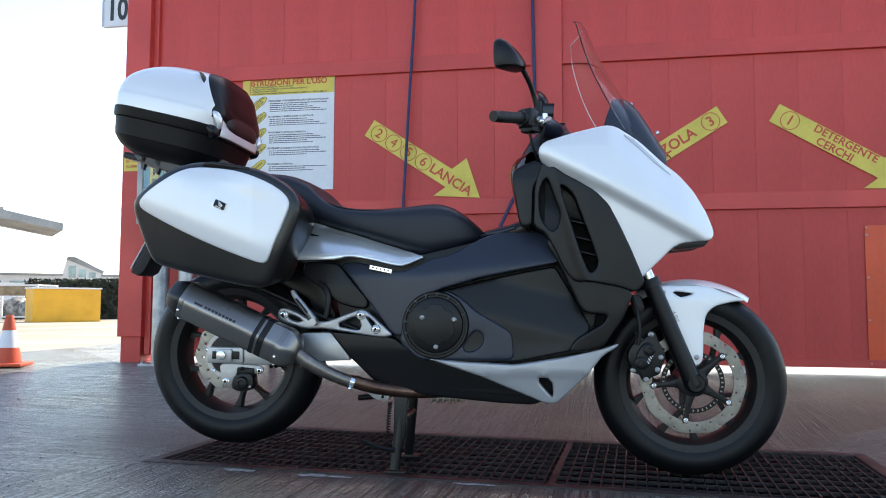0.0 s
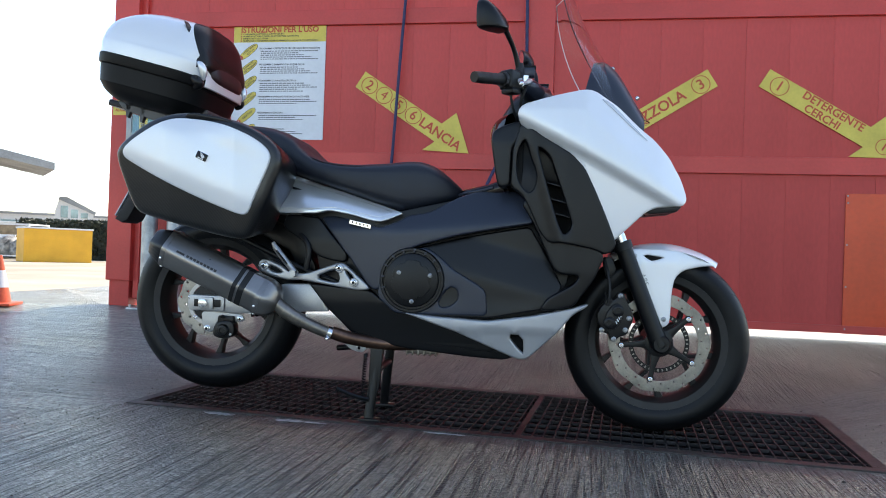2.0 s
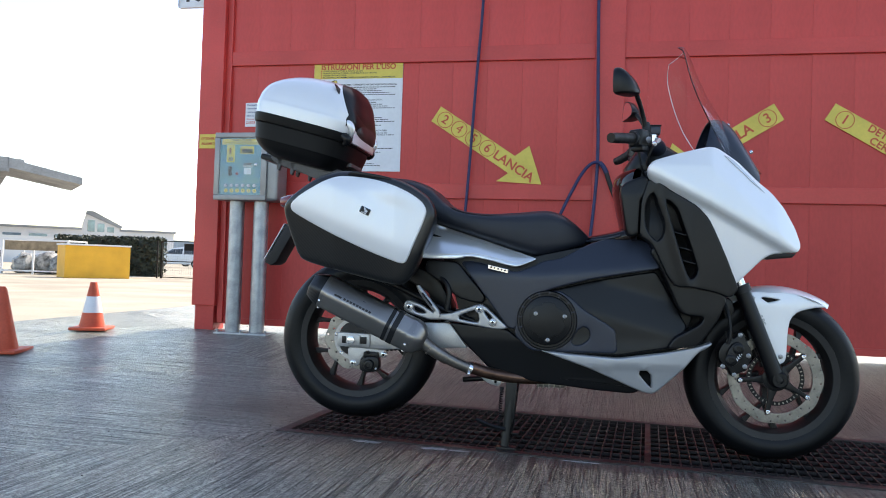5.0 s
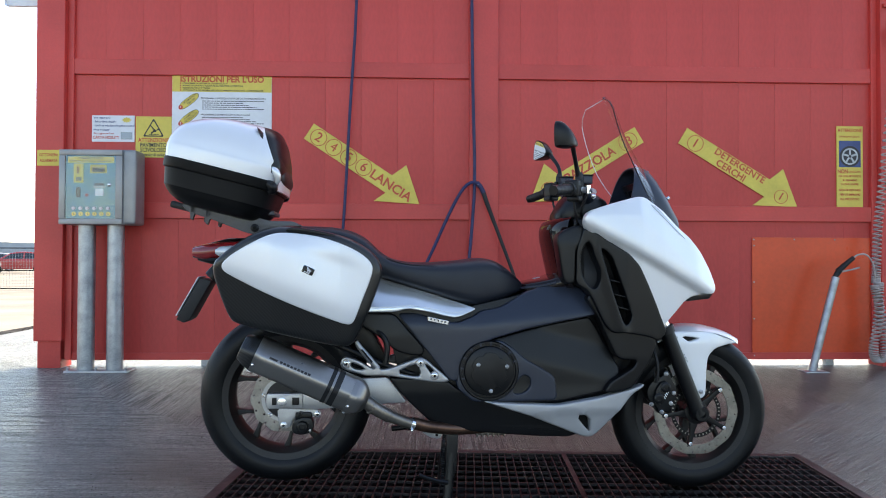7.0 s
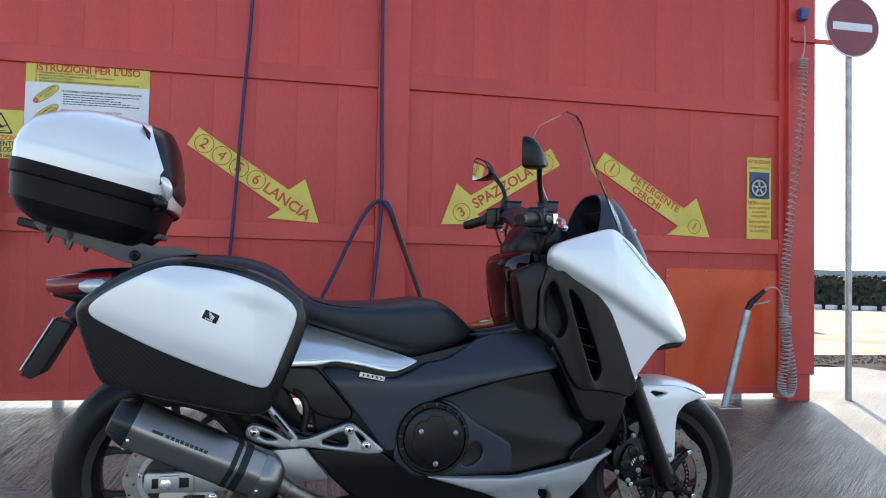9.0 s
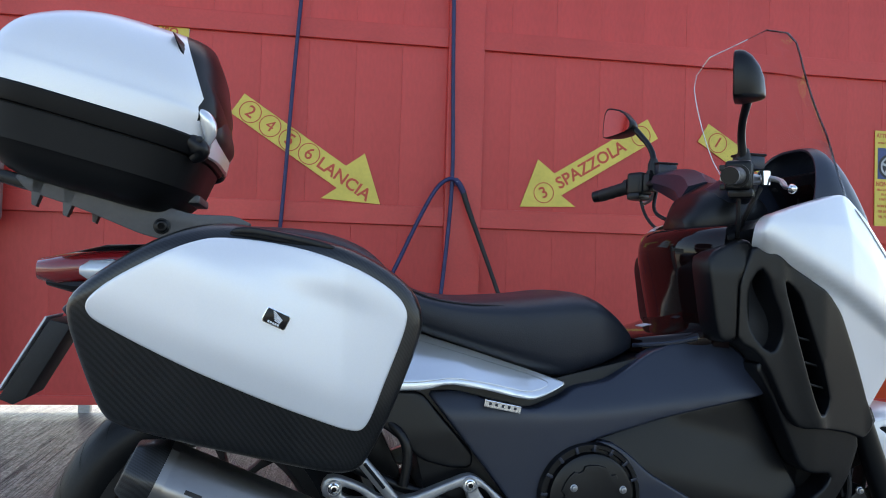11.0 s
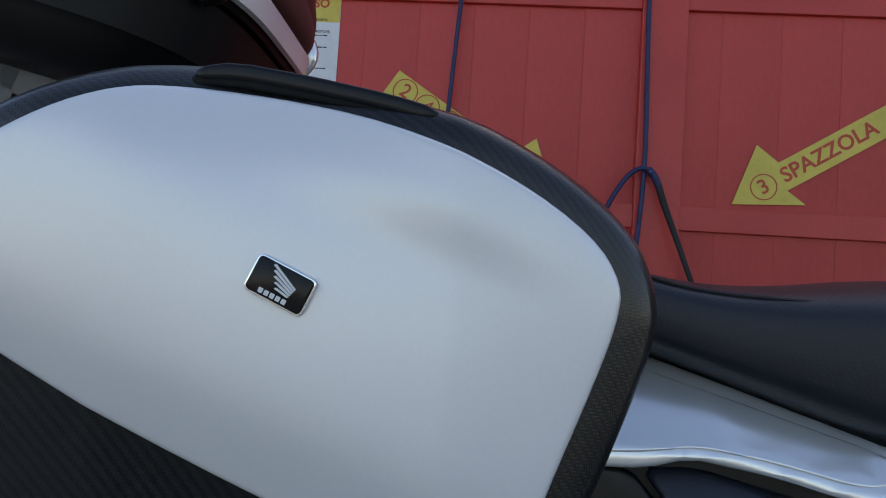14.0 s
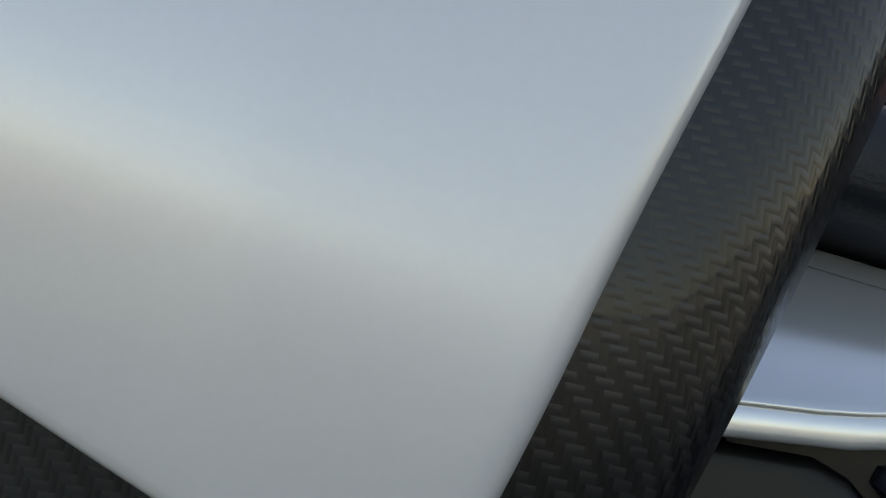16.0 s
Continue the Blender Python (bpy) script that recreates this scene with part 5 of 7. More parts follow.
part("mudguard", plate([(-0.12, 0.70), (0.10, 0.69), (0.30, 0.62), (0.36, 0.50), (0.32, 0.44), (0.26, 0.56), (0.10, 0.645), (-0.10, 0.655)], -0.07, 0.07, 0.01, 1), "black", bike)

# seat
part("seat", loft(smooth_rows([(-0.12, 0.985, 0.90, 0.105), (0.05, 0.99, 0.885, 0.135), (0.18, 0.984, 0.855, 0.150), (0.27, 0.953, 0.825, 0.160), (0.33, 0.900, 0.806, 0.165), (0.38, 0.872, 0.790, 0.168), (0.47, 0.860, 0.760, 0.172),
                                 (0.59, 0.866, 0.720, 0.170), (0.67, 0.876, 0.697, 0.160), (0.715, 0.876, 0.704, 0.150), (0.757, 0.864, 0.716, 0.138), (0.795, 0.840, 0.730, 0.120), (0.830, 0.811, 0.744, 0.096), (0.855, 0.787, 0.754, 0.066), (0.866, 0.772, 0.762, 0.03)], 4), 40, 4.2), "seat", bike, "black stitched vinyl step seat")
for sg in (-1, 1):
    part("seat_seam", tube([(0.34, sg * 0.150, 0.878), (0.42, sg * 0.158, 0.850), (0.55, sg * 0.155, 0.846), (0.66, sg * 0.142, 0.845), (0.75, sg * 0.118, 0.832)], 0.0022, 6), "rubber", bike)

# side panels
hs = interp([(0.08, 0.196), (0.35, 0.184), (0.52, 0.176), (0.70, 0.170)])
cowl = [(0.08, 0.70), (0.08, 0.872), (0.25, 0.830), (0.37, 0.793), (0.471, 0.762), (0.582, 0.727), (0.655, 0.703), (0.674, 0.696), (0.648, 0.683), (0.618, 0.669), (0.596, 0.664), (0.566, 0.669), (0.507, 0.684), (0.427, 0.697), (0.386, 0.686), (0.27, 0.684)]


def cowl_h(x, z):
    fold = float(np.interp(x, (0.10, 0.40, 0.46, 0.60, 0.70), (0.700, 0.706, 0.706, 0.674, 0.69)))
    return hs(x) - 0.85 * soft_over(z - fold, 0.003)


both("seat_cowl", lambda sg: panel(cowl, cowl_h, 0.04, 0.004, 0.012, 1, side=sg), "silver", "satin silver seat cowl")
inset = [(0.12, 0.715), (0.12, 0.848), (0.25, 0.813), (0.383, 0.774), (0.47, 0.750), (0.611, 0.709), (0.643, 0.695), (0.605, 0.680), (0.575, 0.682), (0.508, 0.697), (0.435, 0.708), (0.372, 0.700), (0.27, 0.700)]
both("cowl_inset", lambda sg: panel(inset, lambda x, z: cowl_h(x, z) + 0.0022, 0.004, 0.0025, 0.014, 1, side=sg), "silver")
hb = interp([(0.38, 0.158), (0.60, 0.180), (0.80, 0.192), (1.0, 0.190), (1.10, 0.185)])
upper = [(0.392, 0.678), (0.447, 0.681), (0.535, 0.660), (0.60, 0.645), (0.665, 0.670), (0.69, 0.688), (0.76, 0.700), (0.86, 0.757), (0.962, 0.790), (1.045, 0.775), (1.07, 0.755), (1.105, 0.680), (1.09, 0.672), (0.97, 0.650), (0.86, 0.628), (0.74, 0.594), (0.68, 0.570), (0.625, 0.52), (0.605, 0.44), (0.575, 0.446), (0.50, 0.545), (0.486, 0.560)]
both("side_panel", lambda sg: panel(upper, lambda x, z: hb(x) - 0.48 * soft_over(z - 0.640 - 0.10 * max(0.0, x - 0.68), 0.006), 0.03, 0.005, 0.014, 1, side=sg), "dark", "graphite plastic side panel")
diamond = [(0.27, 0.683), (0.382, 0.678), (0.478, 0.568), (0.489, 0.553), (0.484, 0.527), (0.44, 0.530), (0.387, 0.545), (0.33, 0.595), (0.26, 0.64)]
both("battery_cover", lambda sg: panel(diamond, lambda x, z: 0.150 - 0.10 * max(0.0, z - 0.60), 0.03, 0.006, 0.014, 1, side=sg), "black")
foot = [(0.66, 0.575), (0.74, 0.588), (0.86, 0.620), (0.97, 0.643), (1.09, 0.665), (1.13, 0.60), (1.17, 0.53), (1.20, 0.47), (1.14, 0.40), (0.97, 0.365), (0.70, 0.36), (0.60, 0.42), (0.62, 0.52)]
both("lower_panel", lambda sg: panel(foot, lambda x, z: 0.170 - 0.20 * soft_over(z - 0.49 - 0.25 * (0.95 - x), 0.004) + 0.10 * soft_over(0.42 - z, 0.004), 0.03, 0.005, 0.014, 1, side=sg), "black")
trap = [(0.70, 0.582), (0.76, 0.585), (0.80, 0.560), (0.845, 0.520), (0.935, 0.468), (0.955, 0.450), (0.962, 0.372), (0.80, 0.368), (0.66, 0.368), (0.60, 0.42), (0.61, 0.50), (0.65, 0.56)]
well = [(0.835, 0.462), (0.862, 0.455), (0.868, 0.425), (0.845, 0.400), (0.812, 0.392), (0.80, 0.41)]
both("engine_cover", lambda sg: panel(trap, lambda x, z: 0.183 - 0.08 * max(0, z - 0.50), 0.03, 0.006, 0.012, 1, holes=[well], side=sg), "dark", "graphite engine side cover")
# near-black backing stands in for shade in the well
both("cover_well", lambda sg: plate(well, sg * 0.150, sg * 0.145, 0, 1), "pit")
arm = [(1.06, 0.735), (1.105, 0.665), (1.165, 0.535), (1.185, 0.517), (1.25, 0.512), (1.235, 0.487), (1.150, 0.437), (1.128, 0.40), (1.16, 0.398), (1.235, 0.415), (1.295, 0.500), (1.325, 0.575), (1.30, 0.615), (1.20, 0.625), (1.13, 0.665), (1.085, 0.755)]
both("lower_fairing_arm", lambda sg: panel(arm, lambda x, z: 0.208 - 0.15 * max(0.0, x - 1.2) + 0.06 * min(0.0, z - 0.52), 0.05, 0.006, 0.012, 1, side=sg), "black", "black lower fairing arm")
spoiler = [(0.690, 0.373), (0.80, 0.364), (0.965, 0.357), (1.108, 0.380), (1.232, 0.409), (1.282, 0.426), (1.275, 0.412), (1.235, 0.390), (1.185, 0.328), (1.092, 0.238), (1.060, 0.238), (1.00, 0.262), (0.854, 0.321)]
tri_hole = [(1.026, 0.318), (1.078, 0.317), (1.083, 0.258), (1.073, 0.262)]
both("lower_spoiler", lambda sg: panel(spoiler, lambda x, z: 0.196 - 0.10 * max(0, x - 1.12) - 0.18 * max(0.0, 0.335 - z) + (0.004 if z > 0.323 + 0.02 * (x - 1.0) else 0.0), 0.03, 0.006, 0.014, 1, holes=[tri_hole], hole_times=1, side=sg), "satin", "satin grey lower spoiler")
# near-black backing stands in for shade behind the triangular opening
both("spoiler_gap", lambda sg: plate([(1.02, 0.325), (1.09, 0.325), (1.09, 0.25), (1.06, 0.25)], sg * 0.150, sg * 0.146, 0, 0), "pit")
belly = [(0.36, 0.455), (0.57, 0.440), (0.61, 0.41), (0.69, 0.372), (0.86, 0.322), (1.06, 0.243), (1.02, 0.226), (0.90, 0.231), (0.70, 0.248), (0.60, 0.262), (0.51, 0.292), (0.43, 0.37)]
both("belly_panel", lambda sg: panel(belly, lambda x, z: 0.160 - 0.20 * max(0.0, 0.40 - z), 0.05, 0.006, 0.014, 1, side=sg), "black")
part("sump", join(box(0.68, 0.79, -0.08, 0.08, 0.225, 0.26, 0.01), *[box(0.685 + k * 0.02, 0.690 + k * 0.02, -0.084, 0.084, 0.220, 0.24, 0.0015) for k in range(6)]), "pipe", bike)
part("stand_bracket", plate([(0.455, 0.30), (0.52, 0.28), (0.56, 0.245), (0.545, 0.225), (0.505, 0.235), (0.47, 0.265)], -0.125, -0.110, 0.003, 1), "alloy", bike)
screw(bike, 0.487, -0.126, 0.268, 0.010, "alloy")
screw(bike, 0.535, -0.126, 0.243, 0.010, "alloy")

# round clutch cover
CX, CZ = 0.715, 0.478
cov = part("clutch_cover", moved(lathe([(0.106, -0.165), (0.106, -0.189), (0.1025, -0.1945), (0.096, -0.1945), (0.094, -0.187), (0.088, -0.187), (0.0855, -0.1985), (0.079, -0.2015), (0.001, -0.2025)], 64), pose(CX, 0, CZ)), "black", bike, "round black clutch cover")
lobe = [(0.066 - (0.007 if math.cos(6 * t + 0.5) > 0.55 else 0.0), t) for t in (k * math.tau / 72 for k in range(72))]
part("cover_plate", moved(plate([(r * math.cos(t), r * math.sin(t)) for r, t in lobe], -0.197, -0.2075, 0.002, 0), pose(CX, 0, CZ)), "black", cov)
for k in range(9):
    a = radians(20 + k * 22)
    part("cover_rib", moved(box(0.0895, 0.103, -0.196, -0.187, -0.003, 0.003, 0.001), Matrix.Translation((CX, 0, CZ)) @ Matrix.Rotation(-a, 4, 'Y')), "dark", cov)
for x, z in ((0.675, 0.5015), (0.7765, 0.4955), (0.719, 0.410)):
    screw(cov, x, -0.2075, z, 0.0060, "alloy")

# passenger peg bracket
brack = [(0.192, 0.498), (0.200, 0.528), (0.222, 0.530), (0.265, 0.514), (0.310, 0.486), (0.360, 0.487), (0.470, 0.527), (0.490, 0.522), (0.578, 0.446), (0.560, 0.438), (0.526, 0.438), (0.430, 0.452), (0.350, 0.464), (0.290, 0.462), (0.215, 0.482)]
bh = [[(0.385, 0.474), (0.450, 0.503), (0.466, 0.500), (0.476, 0.463), (0.45, 0.460)], [(0.487, 0.503), (0.512, 0.468), (0.530, 0.460), (0.520, 0.480), (0.50, 0.500)], [(0.228, 0.512), (0.262, 0.500), (0.282, 0.484), (0.235, 0.490)]]
both("peg_bracket", lambda sg: panel(brack, lambda x, z: 0.186, 0.016, 0.005, 0.012, 1, holes=bh, hole_times=1, side=sg), "alloy", "cast aluminium footpeg bracket")
for x, z, y in ((0.473, 0.508, -0.188), (0.5225, 0.463, -0.188), (0.2165, 0.508, -0.188)):
    part("screw_seat", moved(lathe([(0.0150, 0.006), (0.0150, -0.0015), (0.0135, -0.0025), (0.0125, -0.0008), (0.0004, -0.0008)], 24), pose(x, y, z)), "alloy", bike)
    screw(bike, x, y - 0.001, z, 0.0085, "chrome")
for sg in (-1, 1):
    peg = part("passenger_peg", tube([(0.250, sg * 0.205, 0.585), (0.262, sg * 0.205, 0.565), (0.300, sg * 0.202, 0.520), (0.325, sg * 0.198, 0.490)], [0.008, 0.013, 0.014, 0.013], 12, 1, flat=0.8), "alloy", bike, "folded aluminium passenger peg")
    part("peg_groove", tube([(0.268, sg * 0.219, 0.560), (0.305, sg * 0.217, 0.515)], 0.0035, 6, 0), "black", peg)
    part("peg_hinge", moved(lathe([(0.012, -0.02), (0.012, 0.02)], 14), pose(0.322, sg * 0.198, 0.485)), "alloy", peg)

# name plate on the side panel, drawn as bars
badge2 = part("name_plate", plate([(0.500, 0.669), (0.573, 0.654), (0.571, 0.640), (0.498, 0.655)], -0.170, -0.1835, 0.0012, 0), "chrome", bike, smooth=False)
for k in range(5):
    part("name_bar", moved(box(-0.0026, 0.0026, -0.1842, -0.1834, -0.0027, 0.0027), pose(0.5105 + k * 0.0125, 0, 0.6605 - k * 0.0026, 0, 12, 0)), "sign_black", badge2, smooth=False)

# front fairing
hf = interp([(0.94, 0.195), (1.03, 0.205), (1.08, 0.228), (1.20, 0.234), (1.34, 0.190)])
fair = [(1.050, 0.985), (1.075, 0.975), (1.140, 0.935), (1.215, 0.890), (1.255, 0.850), (1.290, 0.782), (1.322, 0.713), (1.350, 0.645), (1.362, 0.612), (1.335, 0.580), (1.285, 0.598), (1.19, 0.615), (1.150, 0.612), (1.120, 0.646), (1.083, 0.725), (1.060, 0.765), (1.024, 0.787), (1.027, 0.911)]
pocket = [(1.062, 0.939), (1.042, 0.899), (1.040, 0.847), (1.049, 0.803), (1.078, 0.767), (1.095, 0.774), (1.106, 0.802), (1.103, 0.837), (1.085, 0.881), (1.073, 0.922)]
vent = [(1.104, 0.912), (1.120, 0.908), (1.148, 0.881), (1.162, 0.840), (1.189, 0.767), (1.213, 0.697), (1.222, 0.666), (1.196, 0.635), (1.179, 0.663), (1.154, 0.741), (1.132, 0.815)]


def shield_h(x, z):
    rib = 1.094 + 0.30 * max(0.0, 0.92 - z)
    return hf(x) + 0.010 * math.exp(-((x - rib) / 0.020) ** 2) - 0.05 * max(0.0, 1.05 - x)


both("leg_shield", lambda sg: panel(fair, shield_h, 0.06, 0.005, 0.012, 1, holes=[pocket, vent], hole_times=1, side=sg), "black", "black leg shield with pocket and vent")
shroud = [(0.957, 0.935), (0.962, 0.965), (0.995, 0.984), (1.045, 1.000), (1.064, 0.976), (1.034, 0.923), (1.024, 0.905), (1.020, 0.786), (0.985, 0.784), (0.975, 0.82)]
both("knee_shroud", lambda sg: panel([(x + (0.028 if sg > 0 and x < 1.0 else 0.0), z) for x, z in shroud], lambda x, z: 0.206 - 0.10 * max(0.0, 1.0 - x) - 0.12 * max(0.0, z - 0.93), 0.06, 0.008, 0.012, 1, side=sg), "black", "black knee shroud")
# near-black sheet added behind the shroud as its inner shade
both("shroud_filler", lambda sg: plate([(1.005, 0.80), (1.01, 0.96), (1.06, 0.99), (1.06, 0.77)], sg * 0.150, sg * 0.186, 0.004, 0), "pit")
for sg in (-1, 1):
    part("pocket_liner", panel([(1.03, 0.95), (1.09, 0.95), (1.115, 0.80), (1.085, 0.755), (1.035, 0.78)], lambda x, z: 0.186 - 0.020 * math.exp(-((z - 0.90) / 0.05) ** 2), 0.01, 0.003, 0.012, 1, side=sg), "rubber", bike)
    # added near-black backing: the shade inside the vent
    part("vent_shade", plate([(1.08, 0.94), (1.17, 0.90), (1.235, 0.66), (1.20, 0.62), (1.14, 0.74)], sg * 0.160, sg * 0.150, 0, 0), "pit", bike)
    for x, z in ((1.166, 0.795), (1.178, 0.745), (1.190, 0.70)):
        part("vent_slat", moved(box(-0.030, 0.030, min(sg * 0.214, sg * 0.165), max(sg * 0.214, sg * 0.165), -0.002, 0.002, 0.001), pose(x, 0, z, 0, 14, 0)), "rubber", bike)
# near-black block and sheets added to darken the hollow of the fairing
part("fairing_shade_core", plate([(1.0, 0.985), (1.06, 1.00), (1.16, 0.91), (1.26, 0.79), (1.31, 0.62), (1.20, 0.60), (1.06, 0.76), (1.0, 0.80)], -0.148, 0.148, 0.02, 1), "pit", bike)
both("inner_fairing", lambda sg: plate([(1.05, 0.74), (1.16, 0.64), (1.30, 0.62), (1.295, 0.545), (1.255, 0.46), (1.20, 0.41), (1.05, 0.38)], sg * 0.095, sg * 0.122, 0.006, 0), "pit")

# nose
hn = interp([(1.03, 0.246), (1.18, 0.240), (1.26, 0.228), (1.35, 0.195), (1.43, 0.160), (1.50, 0.132), (1.59, 0.085)])


def nose_h(x, z):
    fold = 0.985 - (x - 1.06) * 0.50          # the crease that runs down to the beak
    d = z - fold
    up = 1.06 - max(0, x - 1.25) * 0.85
    return hn(x) + 0.014 * math.tanh(d / 0.009) - 0.22 * max(0.0, z - up + 0.03) - 0.10 * max(0.0, d - 0.04) + 0.05 * min(0.0, d)


nose = [(1.040, 1.018), (1.058, 1.042), (1.143, 1.070), (1.245, 1.098), (1.280, 1.097), (1.355, 1.054), (1.430, 0.990), (1.480, 0.955), (1.530, 0.902), (1.570, 0.833), (1.588, 0.780), (1.586, 0.760), (1.572, 0.745), (1.487, 0.738), (1.455, 0.722), (1.411, 0.680),
        (1.350, 0.622), (1.338, 0.640), (1.285, 0.768), (1.250, 0.850), (1.175, 0.914), (1.070, 0.967), (1.045, 0.990)]
both("nose_fairing", lambda sg: panel(nose, nose_h, 0.03, 0.006, 0.0085, 1, side=sg), "white", "pearl white nose fairing")
both("beak_underside", lambda sg: plate([(1.44, 0.735), (1.57, 0.744), (1.555, 0.728), (1.47, 0.718)], sg * 0.11, sg * 0.02, 0.004, 0), "black")
part("headlight", loft([(1.34, 1.045, 0.70, 0.150), (1.42, 0.985, 0.72, 0.125), (1.50, 0.915, 0.742, 0.095), (1.56, 0.84, 0.75, 0.07), (1.588, 0.79, 0.757, 0.05)], 24, 3.0), "lens", bike, "clear twin headlight")
part("nose_core", loft([(1.10, 1.05, 0.78, 0.17), (1.22, 1.07, 0.72, 0.17), (1.33, 1.03, 0.66, 0.145), (1.36, 1.0, 0.70, 0.13)], 20, 4), "black", bike)
both("position_light", lambda sg: panel([(1.295, 1.075), (1.33, 1.063), (1.42, 0.982), (1.46, 0.945), (1.41, 0.980), (1.345, 1.035)], lambda x, z: nose_h(x, z) + 0.003, 0.01, 0.002, 0.01, 1, side=sg), "lens", "clear slit position light")

# windscreen
def screen_bm(grow=0.0, us=21, vs=17):
    bm, rows = bmesh.new(), []
    for j in range(vs):
        v = j / (vs - 1)
        cx = 1.480 - 0.285 * v - 0.035 * math.sin(math.pi * v)
        cz = 1.035 + 0.462 * v
        hw = 0.140 + 0.088 * min(1.0, v / 0.42) ** 0.6 - 0.020 * v
        if v > 0.84:
            hw *= math.sqrt(max(0.02, 1 - ((v - 0.84) / 0.165) ** 2)) * 0.58 + 0.42
        row = []
        for i in range(us):
            u = -1 + 2 * i / (us - 1)
            row.append(bm.verts.new((cx - (0.125 - 0.085 * v) * u * u, 0.03 + hw * u, cz - 0.02 * v * u * u)))
        rows.append(row)
    for a, b in zip(rows, rows[1:]):
        for i in range(us - 1):
            bm.faces.new((a[i], a[i + 1], b[i + 1], b[i]))
    bmesh.ops.recalc_face_normals(bm, faces=bm.faces)
    bmesh.ops.solidify(bm, geom=bm.faces[:], thickness=0.003)
    return bm, [r[0].co.copy() for r in rows] + [v.co.copy() for v in rows[-1]] + [r[-1].co.copy() for r in reversed(rows)]


sb, rim_line = screen_bm()
screen = part("windscreen", sb, "screen", bike, "clear acrylic windscreen")
screen.visible_shadow = False
# the glint along this half of the edge is its pale colour
part("screen_edge", tube([tuple(p) for p in rim_line[28:]], 0.0012, 6, 0), "acrylic", screen, "polished edge with its glint painted bright")
part("screen_edge", tube([tuple(p) for p in rim_line[:29]], 0.0010, 6, 0), "edge_grey", screen)
for y in (-0.03, 0.09):
    for x, z in ((1.341, 1.205), (1.424, 1.108)):
        part("screen_screw", moved(lathe([(0.007, -0.004), (0.007, 0.006), (0.003, 0.009)], 12, 'X'), pose(x + 0.004, y, z, 0, -35, 0)), "chrome", screen)

# dashboard and bars
def hood(stations, n=29):
    """A thin arched cowl, open towards the rider: (x at the sides, x at the crown, base height, crown height, half width)."""
    bm, rings = bmesh.new(), []
    for xs, xc, zb, zt, w in smooth_rows(stations, 4):
        ring = []
        for a in np.linspace(math.pi, 0, n):
            c, sn = math.cos(a), math.sin(a)
            ring.append(bm.verts.new((xs + (xc - xs) * sn, w * math.copysign(abs(c) ** 0.72, c), zb + (zt - zb) * abs(sn) ** 0.8)))
        rings.append(ring)
    for a, b in zip(rings, rings[1:]):
        for i in range(n - 1):
            bm.faces.new((a[i], a[i + 1], b[i + 1], b[i]))
    bmesh.ops.recalc_face_normals(bm, faces=bm.faces)
    bmesh.ops.solidify(bm, geom=bm.faces[:], thickness=0.005)
    return bm


part("dash_cowl", hood([(1.238, 1.282, 1.040, 1.224, 0.138), (1.285, 1.318, 1.035, 1.226, 0.140), (1.335, 1.360, 1.025, 1.192, 0.134), (1.390, 1.405, 1.010, 1.120, 0.120), (1.445, 1.450, 0.960, 1.045, 0.095)]), "dark", bike, "graphite instrument hood")
dial = part("instrument_panel", moved(box(-0.006, 0.006, -0.098, 0.098, -0.052, 0.052, 0.005), pose(1.318, 0, 1.120, 0, -32, 0)), "black", bike, "dark instrument panel under the hood")
part("display", moved(box(-0.0085, -0.0055, -0.055, 0.055, -0.022, 0.026, 0.002), pose(1.318, 0, 1.120, 0, -32, 0)), "gloss", dial)
for y0 in (-0.085, 0.068):
    part("switch_row", moved(join(*[box(-0.0085, -0.0055, y0 + 0.0045 * i, y0 + 0.003 + 0.0045 * i, 0.020, 0.030) for i in range(4)]), pose(1.318, 0, 1.120, 0, -32, 0)), "rim", dial)
part("dash_shelf", loft([(1.03, 1.02, 0.96, 0.15), (1.10, 1.045, 0.96, 0.165), (1.20, 1.06, 0.96, 0.165), (1.26, 1.06, 0.96, 0.15)], 20, 4), "black", bike)
part("bar_cover", loft([(0.985, 1.05, 1.00, 0.05), (1.02, 1.105, 0.975, 0.095), (1.07, 1.135, 0.96, 0.12), (1.12, 1.135, 0.975, 0.11), (1.18, 1.10, 1.0, 0.07)], 24, 2.6), "black", bike)
part("bar_cover_arm", tube([(1.075, -0.03, 1.085), (1.085, -0.08, 1.105), (1.072, -0.13, 1.115), (1.045, -0.175, 1.120)], [0.048, 0.044, 0.036, 0.026], 12, 2, flat=0.9), "dark", bike)
part("bar_cover_arm", tube([(1.080, 0.04, 1.095), (1.105, 0.11, 1.130), (1.105, 0.19, 1.152), (1.085, 0.27, 1.168)], [0.054, 0.054, 0.046, 0.026], 8, 1, flat=0.95), "dark", bike)
part("handlebar", tube([(0.930, -0.315, 1.107), (0.995, -0.235, 1.120), (1.045, -0.16, 1.115), (1.075, 0.0, 1.100), (1.085, 0.20, 1.160), (1.052, 0.345, 1.165), (1.010, 0.43, 1.147)], 0.011, 12), "black", bike)
